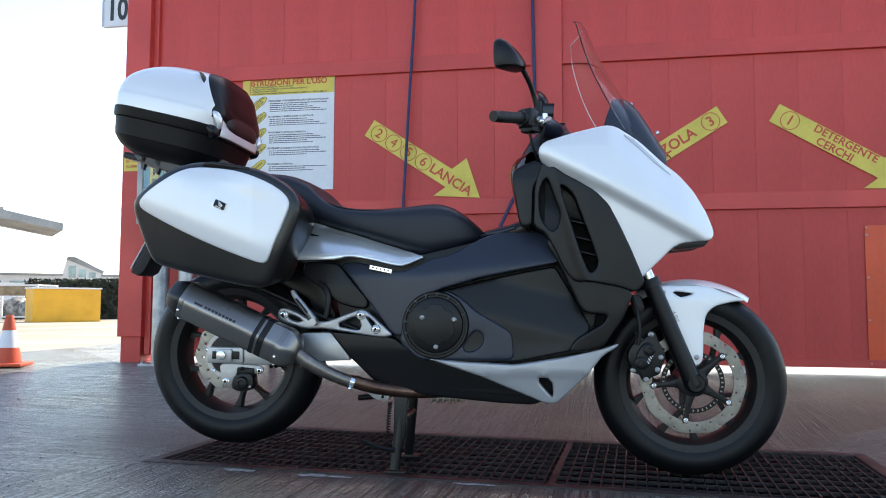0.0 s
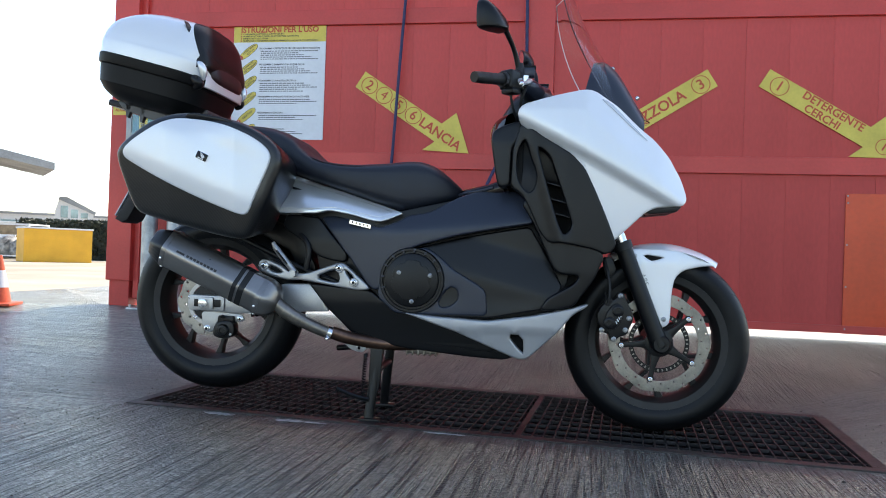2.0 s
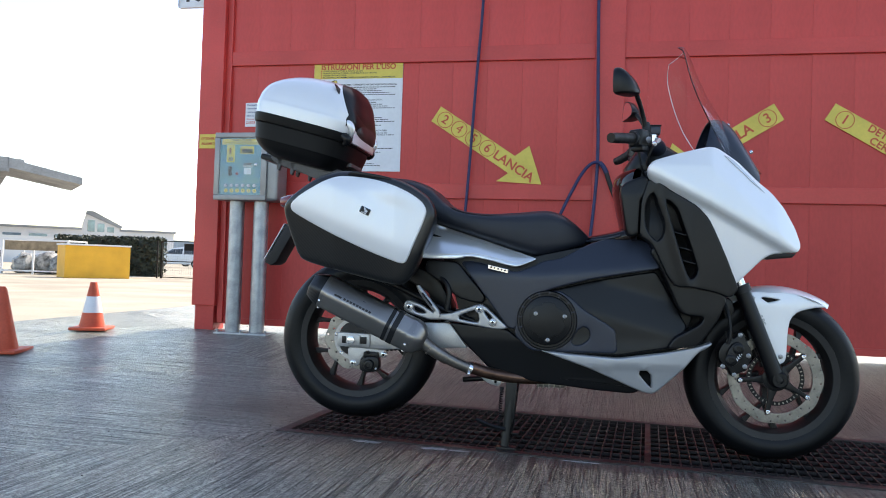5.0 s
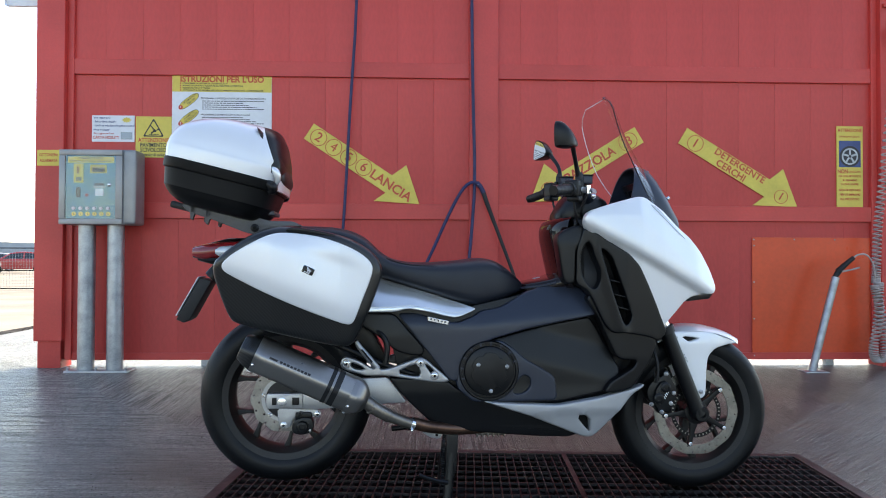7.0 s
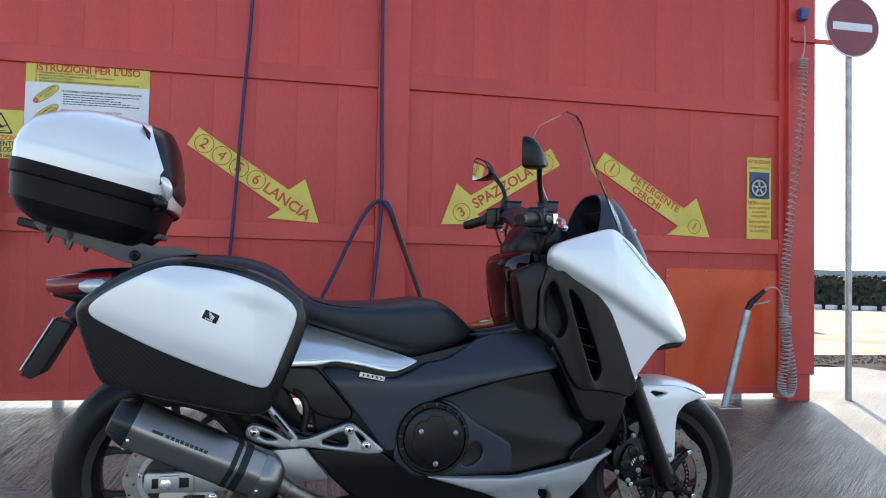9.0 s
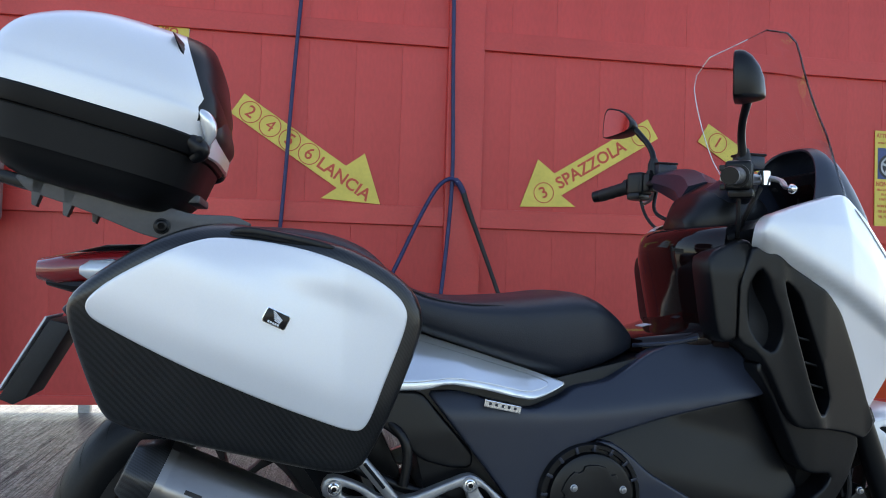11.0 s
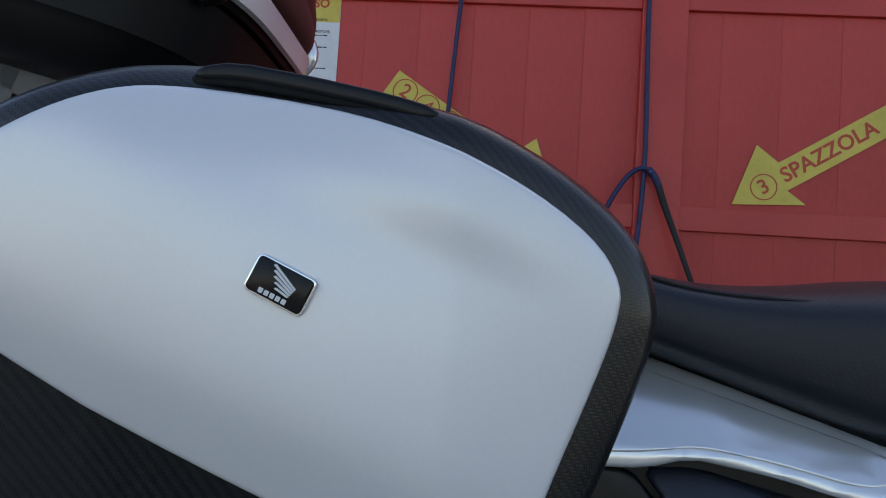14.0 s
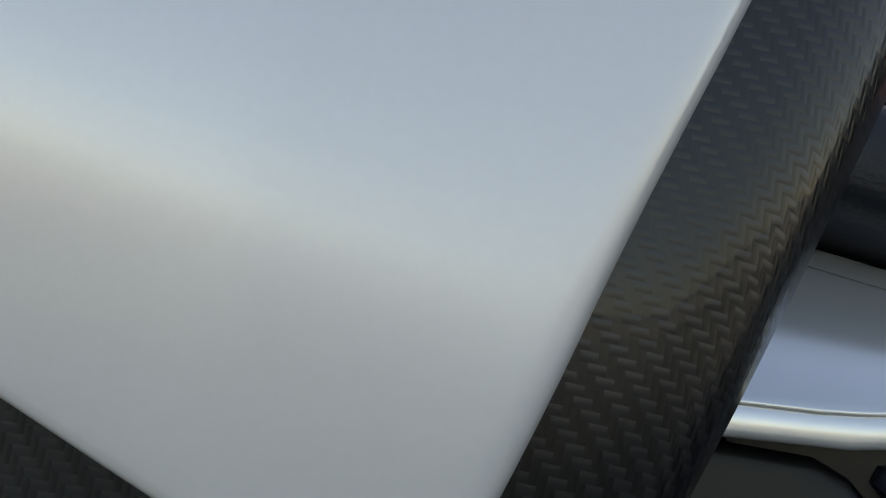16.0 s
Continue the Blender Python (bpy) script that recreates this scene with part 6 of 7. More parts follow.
for sg, gx, gy, gz, hx, hy, hz in ((-1, 0.922, -0.325, 1.106, 0.995, -0.235, 1.120), (1, 1.000, 0.450, 1.144, 1.047, 0.352, 1.163)):
    gp = [Vector((gx, gy, gz)).lerp(Vector((hx, hy, hz)), k / 8) for k in range(9)]
    g = part("grip", tube([tuple(p) for p in gp], [0.0185 if k % 2 else 0.0172 for k in range(9)], 16, 1), "rubber", bike, "ribbed black rubber grip")
    part("bar_end", tube([(gx - 0.013, gy + sg * 0.018, gz - 0.003), (gx, gy, gz)], [0.0165, 0.0178], 14, 0), "black", g)
    part("flange", tube([tuple(gp[7]), tuple(gp[8])], 0.024, 16, 0), "rubber", g)
    d = (Vector((hx, hy, hz)) - Vector((gx, gy, gz))).normalized()
    sw = Vector((hx, hy, hz)) + d * 0.028
    face = Matrix.Translation(sw) @ Matrix.Rotation(math.atan2(d.y, d.x) - math.pi / 2, 4, 'Z')
    pod = part("switch_pod", moved(join(box(-0.026, 0.026, -0.026, 0.026, -0.032, 0.030, 0.010, 3), box(-0.020, 0.030, -0.022, 0.022, -0.046, -0.026, 0.008)), face), "black", bike, "black switch cluster")
    for bx, bz, mt in ((-0.012, 0.016, "black"), (0.010, 0.016, "rim"), (-0.002, -0.004, "alloy"), (0.0, -0.022, "black")):
        part("switch_button", moved(box(-0.037, -0.022, bx * sg - 0.008, bx * sg + 0.008, bz - 0.006, bz + 0.006, 0.003), face), mt, pod)
    part("bar_clamp", moved(join(box(-0.022, 0.022, 0.027, 0.048, -0.024, 0.024, 0.006), box(-0.012, 0.012, 0.030, 0.044, 0.020, 0.034, 0.004)), Matrix.Translation(sw) @ Matrix.Rotation(math.atan2(d.y, d.x) - math.pi / 2, 4, 'Z')), "black", bike)
    res = sw + Vector((0.050, -sg * 0.045, 0.036))
    rv = part("brake_reservoir", moved(box(-0.027, 0.027, -0.020, 0.020, -0.016, 0.014, 0.006), Matrix.Translation(res)), "dark", bike)
    part("reservoir_cap", moved(box(-0.029, 0.029, -0.022, 0.022, 0.012, 0.018, 0.003), Matrix.Translation(res)), "black", rv)
    mc = part("master_cylinder", tube([tuple(sw + Vector((0.020, -sg * 0.0, -0.004))), tuple(sw + Vector((0.062, -sg * 0.012, -0.004)))], [0.013, 0.009], 14, 0), "alloy", bike, "bare aluminium master cylinder")
    part("lever_pivot", moved(lathe([(0.010, -0.014), (0.010, 0.014), (0.004, 0.016)], 14, 'Z'), Matrix.Translation(sw + Vector((0.048, sg * 0.016, -0.004)))), "chrome", mc)
    lever = part("brake_lever", tube([tuple(sw + Vector((0.052, 0, 0.0))), (hx + 0.085, hy + sg * 0.020, hz - 0.006), (gx + 0.136, gy - sg * 0.030, gz - 0.012), (gx + 0.130, gy, gz - 0.018)], [0.009, 0.008, 0.0065, 0.006], 10, flat=0.7), "alloy", bike, "polished brake lever")
    part("lever_ball", moved(lathe([(0.001, -0.0095), (0.006, -0.0075), (0.0092, -0.002), (0.0092, 0.002), (0.006, 0.0075), (0.001, 0.0095)], 14), Matrix.Translation((gx + 0.130, gy, gz - 0.018))), "chrome", lever)
    part("brake_hose", tube([tuple(sw + Vector((0.05, 0, -0.02))), tuple(sw + Vector((0.03, -sg * 0.02, -0.075))), tuple(sw + Vector((0.045, -sg * 0.06, -0.10))), (1.10, sg * 0.08, 1.03)], 0.005, 8), "rubber", bike)
    part("cable", tube([tuple(sw + Vector((0.0, 0, -0.030))), tuple(sw + Vector((0.01, -sg * 0.015, -0.09))), tuple(sw + Vector((0.03, -sg * 0.05, -0.13))), (1.08, sg * 0.09, 0.99)], 0.0045, 8), "rubber", bike)
# mirrors
for sg, base, mid, head, yaw, nod in ((-1, (1.041, -0.184, 1.150), (1.022, -0.200, 1.225), (0.994, -0.268, 1.268), -35, 0), (1, (1.085, 0.300, 1.200), (1.092, 0.315, 1.262), (1.057, 0.364, 1.328), 14, 6)):
    mir = part("mirror_stem", tube([base, mid, head], [0.010, 0.0075, 0.009], 10), "black", bike)
    part("mirror_boot", moved(lathe([(0.016, -0.03), (0.015, 0.02), (0.010, 0.035)], 14, 'Z'), Matrix.Translation(base)), "rubber", mir)
    turn = Matrix.Translation(Vector(head)) @ Matrix.Rotation(radians(yaw), 4, 'Z') @ Matrix.Rotation(radians(nod), 4, 'Y') @ Matrix.Translation((-0.012, sg * 0.050, 0.026))
    ob = [(0.064, -0.038), (0.066, 0.026), (0.056, 0.043), (0.040, 0.045), (-0.020, 0.026), (-0.056, -0.004), (-0.064, -0.020), (-0.054, -0.036), (0.0, -0.042), (0.048, -0.044)]

    def shell(k, depth):
        poly = chaikin([(a * k * sg, b * k) for a, b in ob], 1)
        return [(depth, p[0], p[1] - 0.034 * max(0.0, 1 - k)) for p in poly]
    bm = bmesh.new()
    rings = [[bm.verts.new(p) for p in shell(k, dx)] for k, dx in ((0.93, -0.012), (1.0, -0.010), (1.02, -0.002), (0.99, 0.007), (0.88, 0.020), (0.66, 0.033), (0.40, 0.041), (0.12, 0.044))]
    for a, b in zip(rings, rings[1:]):
        for i in range(len(a)):
            bm.faces.new((a[i], a[(i + 1) % len(a)], b[(i + 1) % len(a)], b[i]))
    bm.faces.new(rings[-1])
    bmesh.ops.recalc_face_normals(bm, faces=bm.faces)
    part("mirror_housing", moved(bm, turn), "black", mir)
    bm = bmesh.new()
    bm.faces.new([bm.verts.new(p) for p in shell(0.93, -0.0115)])
    bm.normal_update()
    if bm.faces[:][0].normal.x > 0:
        bmesh.ops.reverse_faces(bm, faces=bm.faces)
    part("mirror_glass", moved(bm, turn), "mirror", mir, smooth=False)

# knee cover and tunnel
def knee(rows, n=25):
    """A cover that bulges towards the rider: (height, middle x, edge x, half width)."""
    bm, rings = bmesh.new(), []
    for z, xc, xe, w in smooth_rows(rows, 4):
        rings.append([bm.verts.new((xe - (xe - xc) * (1 - abs(u) ** 2.6), w * u, z)) for u in np.linspace(-1, 1, n)])
    for a, b in zip(rings, rings[1:]):
        for i in range(n - 1):
            bm.faces.new((a[i], a[i + 1], b[i + 1], b[i]))
    bmesh.ops.recalc_face_normals(bm, faces=bm.faces)
    big = max(bm.faces, key=lambda f: f.calc_area())
    if big.normal.x > 0:
        bmesh.ops.reverse_faces(bm, faces=bm.faces)
    return bm


part("knee_cover", knee([(0.770, 0.985, 1.02, 0.178), (0.800, 0.978, 1.015, 0.180), (0.835, 0.970, 1.01, 0.183), (0.900, 0.955, 1.00, 0.186), (0.960, 0.944, 0.995, 0.190), (1.000, 0.948, 1.000, 0.188), (1.022, 0.970, 1.010, 0.178), (1.032, 1.02, 1.04, 0.160)]), "gloss", bike, "glossy black-red knee cover")
part("tunnel_top", loft([(0.845, 0.780, 0.74, 0.05), (0.865, 0.788, 0.74, 0.10), (0.91, 0.797, 0.74, 0.125), (0.95, 0.806, 0.75, 0.14), (1.0, 0.825, 0.76, 0.145)], 28, 4), "gloss", bike, "glossy black-red tunnel lid")
part("tunnel_trim", tube([(0.850, -0.085, 0.766), (0.872, -0.118, 0.770), (0.92, -0.134, 0.776), (0.965, -0.146, 0.788)], 0.005, 8, 2), "dark", bike)
part("top_grille", join(*[box(0.985 + k * 0.010, 0.990 + k * 0.010, -0.06, 0.06, 1.016, 1.026 + k * 0.002) for k in range(6)]), "black", bike)
part("warning_label", moved(box(-0.012, 0.012, -0.017, 0.017, -0.0006, 0.0006), pose(0.930, 0.03, 0.8018, 0, -13, 0)), "paper", bike, smooth=False)

# fork, front brake and mudguard
for sg in (-1, 1):
    lo = part("fork_leg", tube([(1.515, sg * 0.108, 0.298), (1.49, sg * 0.108, 0.36), (1.392, sg * 0.108, 0.605)], [0.030, 0.027, 0.0265], 18, 0), "black", bike)
    part("dust_seal", tube([(1.394, sg * 0.108, 0.60), (1.384, sg * 0.108, 0.625)], 0.031, 18, 0), "rubber", lo)
    part("fork_tube", tube([(1.386, sg * 0.108, 0.62), (1.30, sg * 0.108, 0.83)], 0.0205, 16, 0), "chrome", lo)
lobes = [(1.322, 0.352), (1.312, 0.382), (1.326, 0.416), (1.352, 0.436), (1.372, 0.440), (1.384, 0.462), (1.400, 0.460), (1.408, 0.430), (1.426, 0.404), (1.430, 0.372), (1.418, 0.350), (1.412, 0.326), (1.386, 0.318), (1.372, 0.300), (1.358, 0.306), (1.352, 0.330)]
fcal = part("front_caliper", join(plate(lobes, -0.118, -0.062, 0.008, 1),
                                  plate([(1.338, 0.362), (1.340, 0.392), (1.362, 0.424), (1.384, 0.428), (1.398, 0.402), (1.388, 0.366), (1.366, 0.340), (1.348, 0.344)], -0.134, -0.110, 0.008, 1),
                                  moved(lathe([(0.019, 0.0), (0.019, -0.005), (0.015, -0.008), (0.009, -0.008), (0.008, -0.005)], 20), pose(1.352, -0.133, 0.364)),
                                  moved(lathe([(0.019, 0.0), (0.019, -0.005), (0.015, -0.008), (0.009, -0.008), (0.008, -0.005)], 20), pose(1.378, -0.133, 0.404)),
                                  plate([(1.334, 0.420), (1.340, 0.440), (1.352, 0.446), (1.364, 0.436), (1.352, 0.424)], -0.128, -0.100, 0.004, 1)), "black", bike, "black twin-piston brake caliper")
part("caliper_mark", join(*[moved(box(-0.0016, 0.0016, -0.1355, -0.134, -0.0052, 0.0052), pose(1.374 + k * 0.0040, 0, 0.366 + k * 0.0076, 0, -28, 0)) for k in range(5)]), "paper", fcal, smooth=False)
for x, z in ((1.386, 0.451), (1.415, 0.380), (1.330, 0.339), (1.369, 0.311), (1.404, 0.342)):
    screw(fcal, x, -0.119, z, 0.0066, "alloy")
part("bleed_nipple", tube([(1.344, -0.118, 0.438), (1.338, -0.120, 0.456), (1.337, -0.120, 0.462)], [0.004, 0.0034, 0.0028], 8, 0), "rubber", fcal)
part("brake_hose", tube([(1.33, -0.10, 0.57), (1.345, -0.125, 0.52), (1.352, -0.13, 0.46), (1.345, -0.125, 0.42)], 0.006, 8), "rubber", bike)
part("fork_bracket", plate([(1.325, 0.575), (1.36, 0.575), (1.375, 0.53), (1.345, 0.50), (1.335, 0.53)], -0.085, -0.070, 0.003, 1), "black", bike)
guard = bmesh.new()
grow = []
for i in range(22):
    t = radians(120 - 65.5 * i / 21)
    R = 0.3255 + 0.0006 * max(0, i - 16)
    w = 0.093 - 0.012 * max(0, (i - 10) / 11) - 0.035 * max(0, (i - 16) / 5) ** 2
    grow.append([guard.verts.new((AX_F[0] + (R - 0.022 * (abs(u) ** 3.0)) * math.cos(t), w * u, AX_F[1] + (R - 0.022 * (abs(u) ** 3.0)) * math.sin(t))) for u in np.linspace(-1, 1, 13)])
for a, b in zip(grow, grow[1:]):
    for i in range(12):
        guard.faces.new((a[i], a[i + 1], b[i + 1], b[i]))
bmesh.ops.recalc_face_normals(guard, faces=guard.faces)
bmesh.ops.solidify(guard, geom=guard.faces[:], thickness=0.003)
gd = part("front_mudguard", guard, "white", bike, "pearl white front mudguard")
side = [(1.385, 0.585), (1.40, 0.600), (1.43, 0.606), (1.50, 0.608), (1.56, 0.604), (1.606, 0.592), (1.665, 0.572), (1.694, 0.557), (1.645, 0.554), (1.585, 0.540), (1.558, 0.515), (1.550, 0.470), (1.546, 0.378), (1.540, 0.362), (1.520, 0.350), (1.505, 0.372), (1.47, 0.455), (1.428, 0.555), (1.41, 0.575)]
slot = [(1.452, 0.588), (1.520, 0.580), (1.516, 0.576), (1.487, 0.568), (1.480, 0.568)]
for sg in (-1, 1):
    part("mudguard_side", panel(side, lambda x, z: 0.098 - 0.16 * max(0.0, z - 0.565) - 0.30 * max(0, x - 1.57) + 0.02 * max(0, 0.5 - z), 0.012, 0.005, 0.012, 1, holes=[slot], side=sg), "white", gd)
    # near-black strip behind the slot, in place of shade
    part("mudguard_slot", plate([(1.44, 0.592), (1.53, 0.584), (1.53, 0.565), (1.46, 0.56)], sg * 0.080, sg * 0.077, 0, 0), "pit", gd)
    for x, z in ((1.428, 0.582), (1.526, 0.381)):
        screw(gd, x, sg * 0.1035, z, 0.0064, "alloy")
lettering("ABS", 0.024, "galv", gd, Matrix.Translation((1.461, -0.1005, 0.506)) @ Matrix.Rotation(radians(68), 4, 'Y') @ pose(0, 0, 0, 90), bold=0.01)

# centre stand and step arm
st = part("centre_stand", join(tube([(0.60, -0.10, 0.25), (0.585, -0.115, 0.12), (0.575, -0.13, 0.012)], 0.017, 12), tube([(0.60, 0.10, 0.25), (0.585, 0.115, 0.12), (0.575, 0.13, 0.012)], 0.017, 12),
                               tube([(0.592, -0.11, 0.17), (0.592, 0.11, 0.17)], 0.013, 10, 0), box(0.545, 0.615, -0.150, -0.108, -0.001, 0.012, 0.004), box(0.545, 0.615, 0.108, 0.150, -0.001, 0.012, 0.004),
                               plate([(0.572, 0.25), (0.615, 0.25), (0.607, 0.12), (0.588, 0.05), (0.568, 0.06)], -0.125, -0.105, 0.003, 0)), "black", bike, "black steel centre stand")
part("stand_spring", tube(helix([(0.560, -0.135, 0.225), (0.555, -0.138, 0.15), (0.556, -0.14, 0.07)], 0.006, 26), 0.002, 6, 0), "black", st)
part("step_lever", tube([(0.575, -0.14, 0.075), (0.53, -0.15, 0.085), (0.478, -0.155, 0.105), (0.470, -0.155, 0.110)], 0.008, 8), "black", st)
part("side_stand", tube([(0.60, 0.14, 0.24), (0.50, 0.16, 0.215), (0.38, 0.175, 0.20)], 0.011, 10), "black", bike)

# tail
part("tail_light", loft([(-0.345, 0.915, 0.872, 0.045), (-0.30, 0.925, 0.862, 0.085), (-0.22, 0.938, 0.866, 0.105), (-0.17, 0.94, 0.88, 0.11)], 22, 3.0), "lamp_red", bike, "dark red tail light")
part("tail_light_base", loft([(-0.325, 0.878, 0.862, 0.05), (-0.27, 0.880, 0.848, 0.085), (-0.17, 0.885, 0.85, 0.11)], 18, 3.0), "black", bike)
for sg in (-1, 1):
    part("indicator", moved(loft([(-0.035, 0.008, -0.008, 0.01), (-0.02, 0.018, -0.018, 0.02), (0.02, 0.022, -0.022, 0.024), (0.035, 0.012, -0.012, 0.012)], 14, 2.2), pose(-0.205, sg * 0.15, 0.895)), "lens", bike, "clear rear indicator")
part("plate_carrier", plate([(-0.315, 0.800), (-0.275, 0.790), (-0.350, 0.652), (-0.372, 0.640), (-0.398, 0.652)], -0.055, 0.055, 0.004, 0), "rubber", bike, "black number plate carrier")
part("plate_stalk", tube([(-0.285, 0.0, 0.80), (-0.24, 0.0, 0.85), (-0.18, 0.0, 0.88)], 0.03, 10), "black", bike)
part("number_plate", moved(box(-0.002, 0.002, -0.055, 0.055, -0.08, 0.08, 0.001), pose(-0.3595, 0, 0.735, 0, 29, 0)), "paper", bike, smooth=False)

# carrier under the top box
for sg in (-1, 1):
    part("carrier", plate([(-0.370, 1.065), (-0.345, 1.035), (-0.255, 1.007), (-0.150, 0.965), (-0.09, 0.950), (-0.02, 0.980), (0.055, 0.988), (0.02, 1.005), (-0.06, 1.005), (-0.22, 1.050)], sg * 0.075, sg * 0.115, 0.006, 1), "carrier", bike, "dark grey cast luggage carrier")
    screw(bike, -0.112, sg * 0.117, 0.980, 0.012, "black")
    for x, z in ((-0.325, 1.035), (-0.272, 1.018)):
        part("carrier_hook", plate([(x - 0.014, z + 0.03), (x + 0.014, z + 0.022), (x - 0.004, z - 0.028), (x - 0.012, z - 0.024)], sg * 0.095, sg * 0.115, 0.003, 0), "carrier", bike)
part("carrier_cross", box(-0.33, -0.05, -0.08, 0.08, 1.028, 1.044, 0.005), "carrier", bike)

# ---- panniers ----
outer = [(-0.203, 0.835), (-0.190, 0.868), (-0.125, 0.918), (-0.055, 0.958), (0.000, 0.975), (0.050, 0.976), (0.195, 0.951), (0.265, 0.922), (0.318, 0.884), (0.337, 0.845), (0.337, 0.810), (0.300, 0.714), (0.256, 0.612), (0.236, 0.592), (0.205, 0.590), (0.129, 0.602), (-0.013, 0.634), (-0.130, 0.660), (-0.155, 0.682), (-0.182, 0.760)]
whitep = [(-0.167, 0.847), (-0.160, 0.862), (-0.126, 0.890), (-0.058, 0.928), (-0.020, 0.945), (0.016, 0.954), (0.086, 0.950), (0.161, 0.936), (0.238, 0.907), (0.288, 0.876), (0.308, 0.848), (0.306, 0.825), (0.294, 0.789), (0.2705, 0.73), (0.260, 0.70), (0.248, 0.671), (0.237, 0.6625), (0.222, 0.664), (0.199, 0.671), (0.093, 0.709), (-0.052, 0.773), (-0.150, 0.823), (-0.163, 0.835)]


def ease(v, a, b):
    u = min(1.0, max(0.0, (v - a) / (b - a)))
    return u * u * (3 - 2 * u)


def case_h(x, z):
    """Half-width of the side case: a shoulder above, a soft ledge under it and a chamfer along the lower edge."""
    up = z - (0.918 - 0.30 * (x - 0.02))
    low = (0.797 - 0.375 * x) - z
    rear = 0.15 * max(0.0, -0.01 - x)
    drop = (0.920 - 0.313 * (x - 0.066)) - z
    ledge = 0.0048 * ease(x, -0.02, 0.14) * (1 - ease(x, 0.18, 0.31)) * ease(drop, -0.016, 0.030) * math.exp(-(max(0.0, drop) / 0.085) ** 2)
    fall = 0.28 - 0.06 * ease(x, 0.10, 0.24)
    crown = 0.58 - 0.53 * ease(x, 0.0, 0.23)
    return 0.4425 - crown * soft_over(up, 0.011) - fall * soft_over(low, 0.009) - rear - ledge - 0.26 * max(0.0, x - 0.205)


def rounded(a, b, r, steps=5):
    """A rectangle of half sizes a and b with round corners."""
    return [(sx * (a - r) + r * math.cos(radians(q0 + 90 * i / (steps - 1))), sz * (b - r) + r * math.sin(radians(q0 + 90 * i / (steps - 1))))
            for sx, sz, q0 in ((1, 1, 0), (-1, 1, 90), (-1, -1, 180), (1, -1, 270)) for i in range(steps)]


def pannier(sg):
    pan = thing("pannier_case", "white and carbon-look side case locked to the scooter", "luggage case", SC, group="side cases of the scooter")
    part("shell", panel(outer, lambda x, z: case_h(x, z) - 0.004, 0.24, 0.018, 0.010, 2, side=sg, draft=0.13), "carbon", pan, "black carbon-look vinyl shell")
    part("lid_panel", panel(whitep, lambda x, z: case_h(x, z) + 0.0035, 0.012, 0.004, 0.0075, 2, side=sg), "white", pan, "pearl white lid panel")
    part("shadow_gap", panel(whitep, lambda x, z: case_h(x, z) - 0.0030, 0.004, 0.002, 0.02, 2, side=sg), "pit", pan)
    grip = [(0.034, 0.962), (0.036, 0.971), (0.060, 0.9745), (0.110, 0.967), (0.160, 0.9575), (0.190, 0.9495), (0.188, 0.940), (0.150, 0.949), (0.090, 0.959), (0.060, 0.963)]
    part("handle", panel([(x, z - 0.003) for x, z in grip], lambda x, z: 0.4180 + 0.085 * (x - 0.05) - 0.40 * max(0.0, z - 0.967 + 0.19 * (x - 0.10)), 0.05, 0.003, 0.008, 1, side=sg), "black", pan, "black carrying handle let into the rim")
    # near-black copy below the handle paints the shade under it
    part("handle_gap", panel([(x + (0.003 if x > 0.1 else -0.003), z - 0.0065) for x, z in grip], lambda x, z: 0.4160 + 0.085 * (x - 0.05) - 0.40 * max(0.0, z - 0.967 + 0.19 * (x - 0.10)), 0.05, 0.002, 0.010, 1, side=sg), "pit", pan)
    part("inner_shell", panel([(0.07 + (x - 0.07) * 0.78, 0.79 + (z - 0.79) * 0.78) for x, z in outer], lambda x, z: 0.21, 0.05, 0.01, 0.03, 2, side=sg), "black", pan)
    tag = Matrix.Translation((0.106, sg * 0.4462, 0.8345)) @ Matrix.Rotation(radians(24), 4, 'Y')
    bd = part("badge", moved(plate(rounded(0.0189, 0.0116, 0.0034), sg * -0.001, sg * 0.0022, 0.0005, 0), tag), "chrome", pan, "chrome-rimmed black badge")
    inner = tag @ Matrix.Translation((0, sg * 0.0003, 0))
    part("badge_face", moved(plate(rounded(0.0179, 0.0106, 0.0028), sg * -0.001, sg * 0.0027, 0.0009, 0), inner), "gloss_black", bd)
    y = sorted((sg * 0.0024, sg * 0.0029))
    for k in range(5):
        a, b, c, d = (-0.0085 + 0.0016 * k, 0.0086 - 0.0030 * k), (-0.0072 + 0.0016 * k, 0.0098 - 0.0030 * k), (0.0098 - 0.0004 * k, 0.0018 - 0.0014 * k), (0.0090 - 0.0006 * k, 0.0008 - 0.0014 * k)
        part("badge_feather", moved(plate([a, b, c, d], y[0], y[1], 0, 0), inner), "paper", bd, smooth=False)
        part("badge_bar", moved(box(-0.0098 + k * 0.0037, -0.0070 + k * 0.0037, y[0], y[1], -0.0092, -0.0062), inner), "paper", bd, smooth=False)
    return pan


M["gloss_black"] = mat("gloss_black", (0.004, 0.004, 0.006), 0.16, var=0.1, bump=0, spec=0.25)
pannier(-1)
pannier(1)

# ---- top box, tipped slightly forward ----
tilt = SC @ Matrix.Translation((-0.214, 0, 1.182)) @ Matrix.Rotation(radians(13.8), 4, 'Y')
top = thing("top_case", "white-lidded black top case with a padded backrest", "luggage case", tilt)


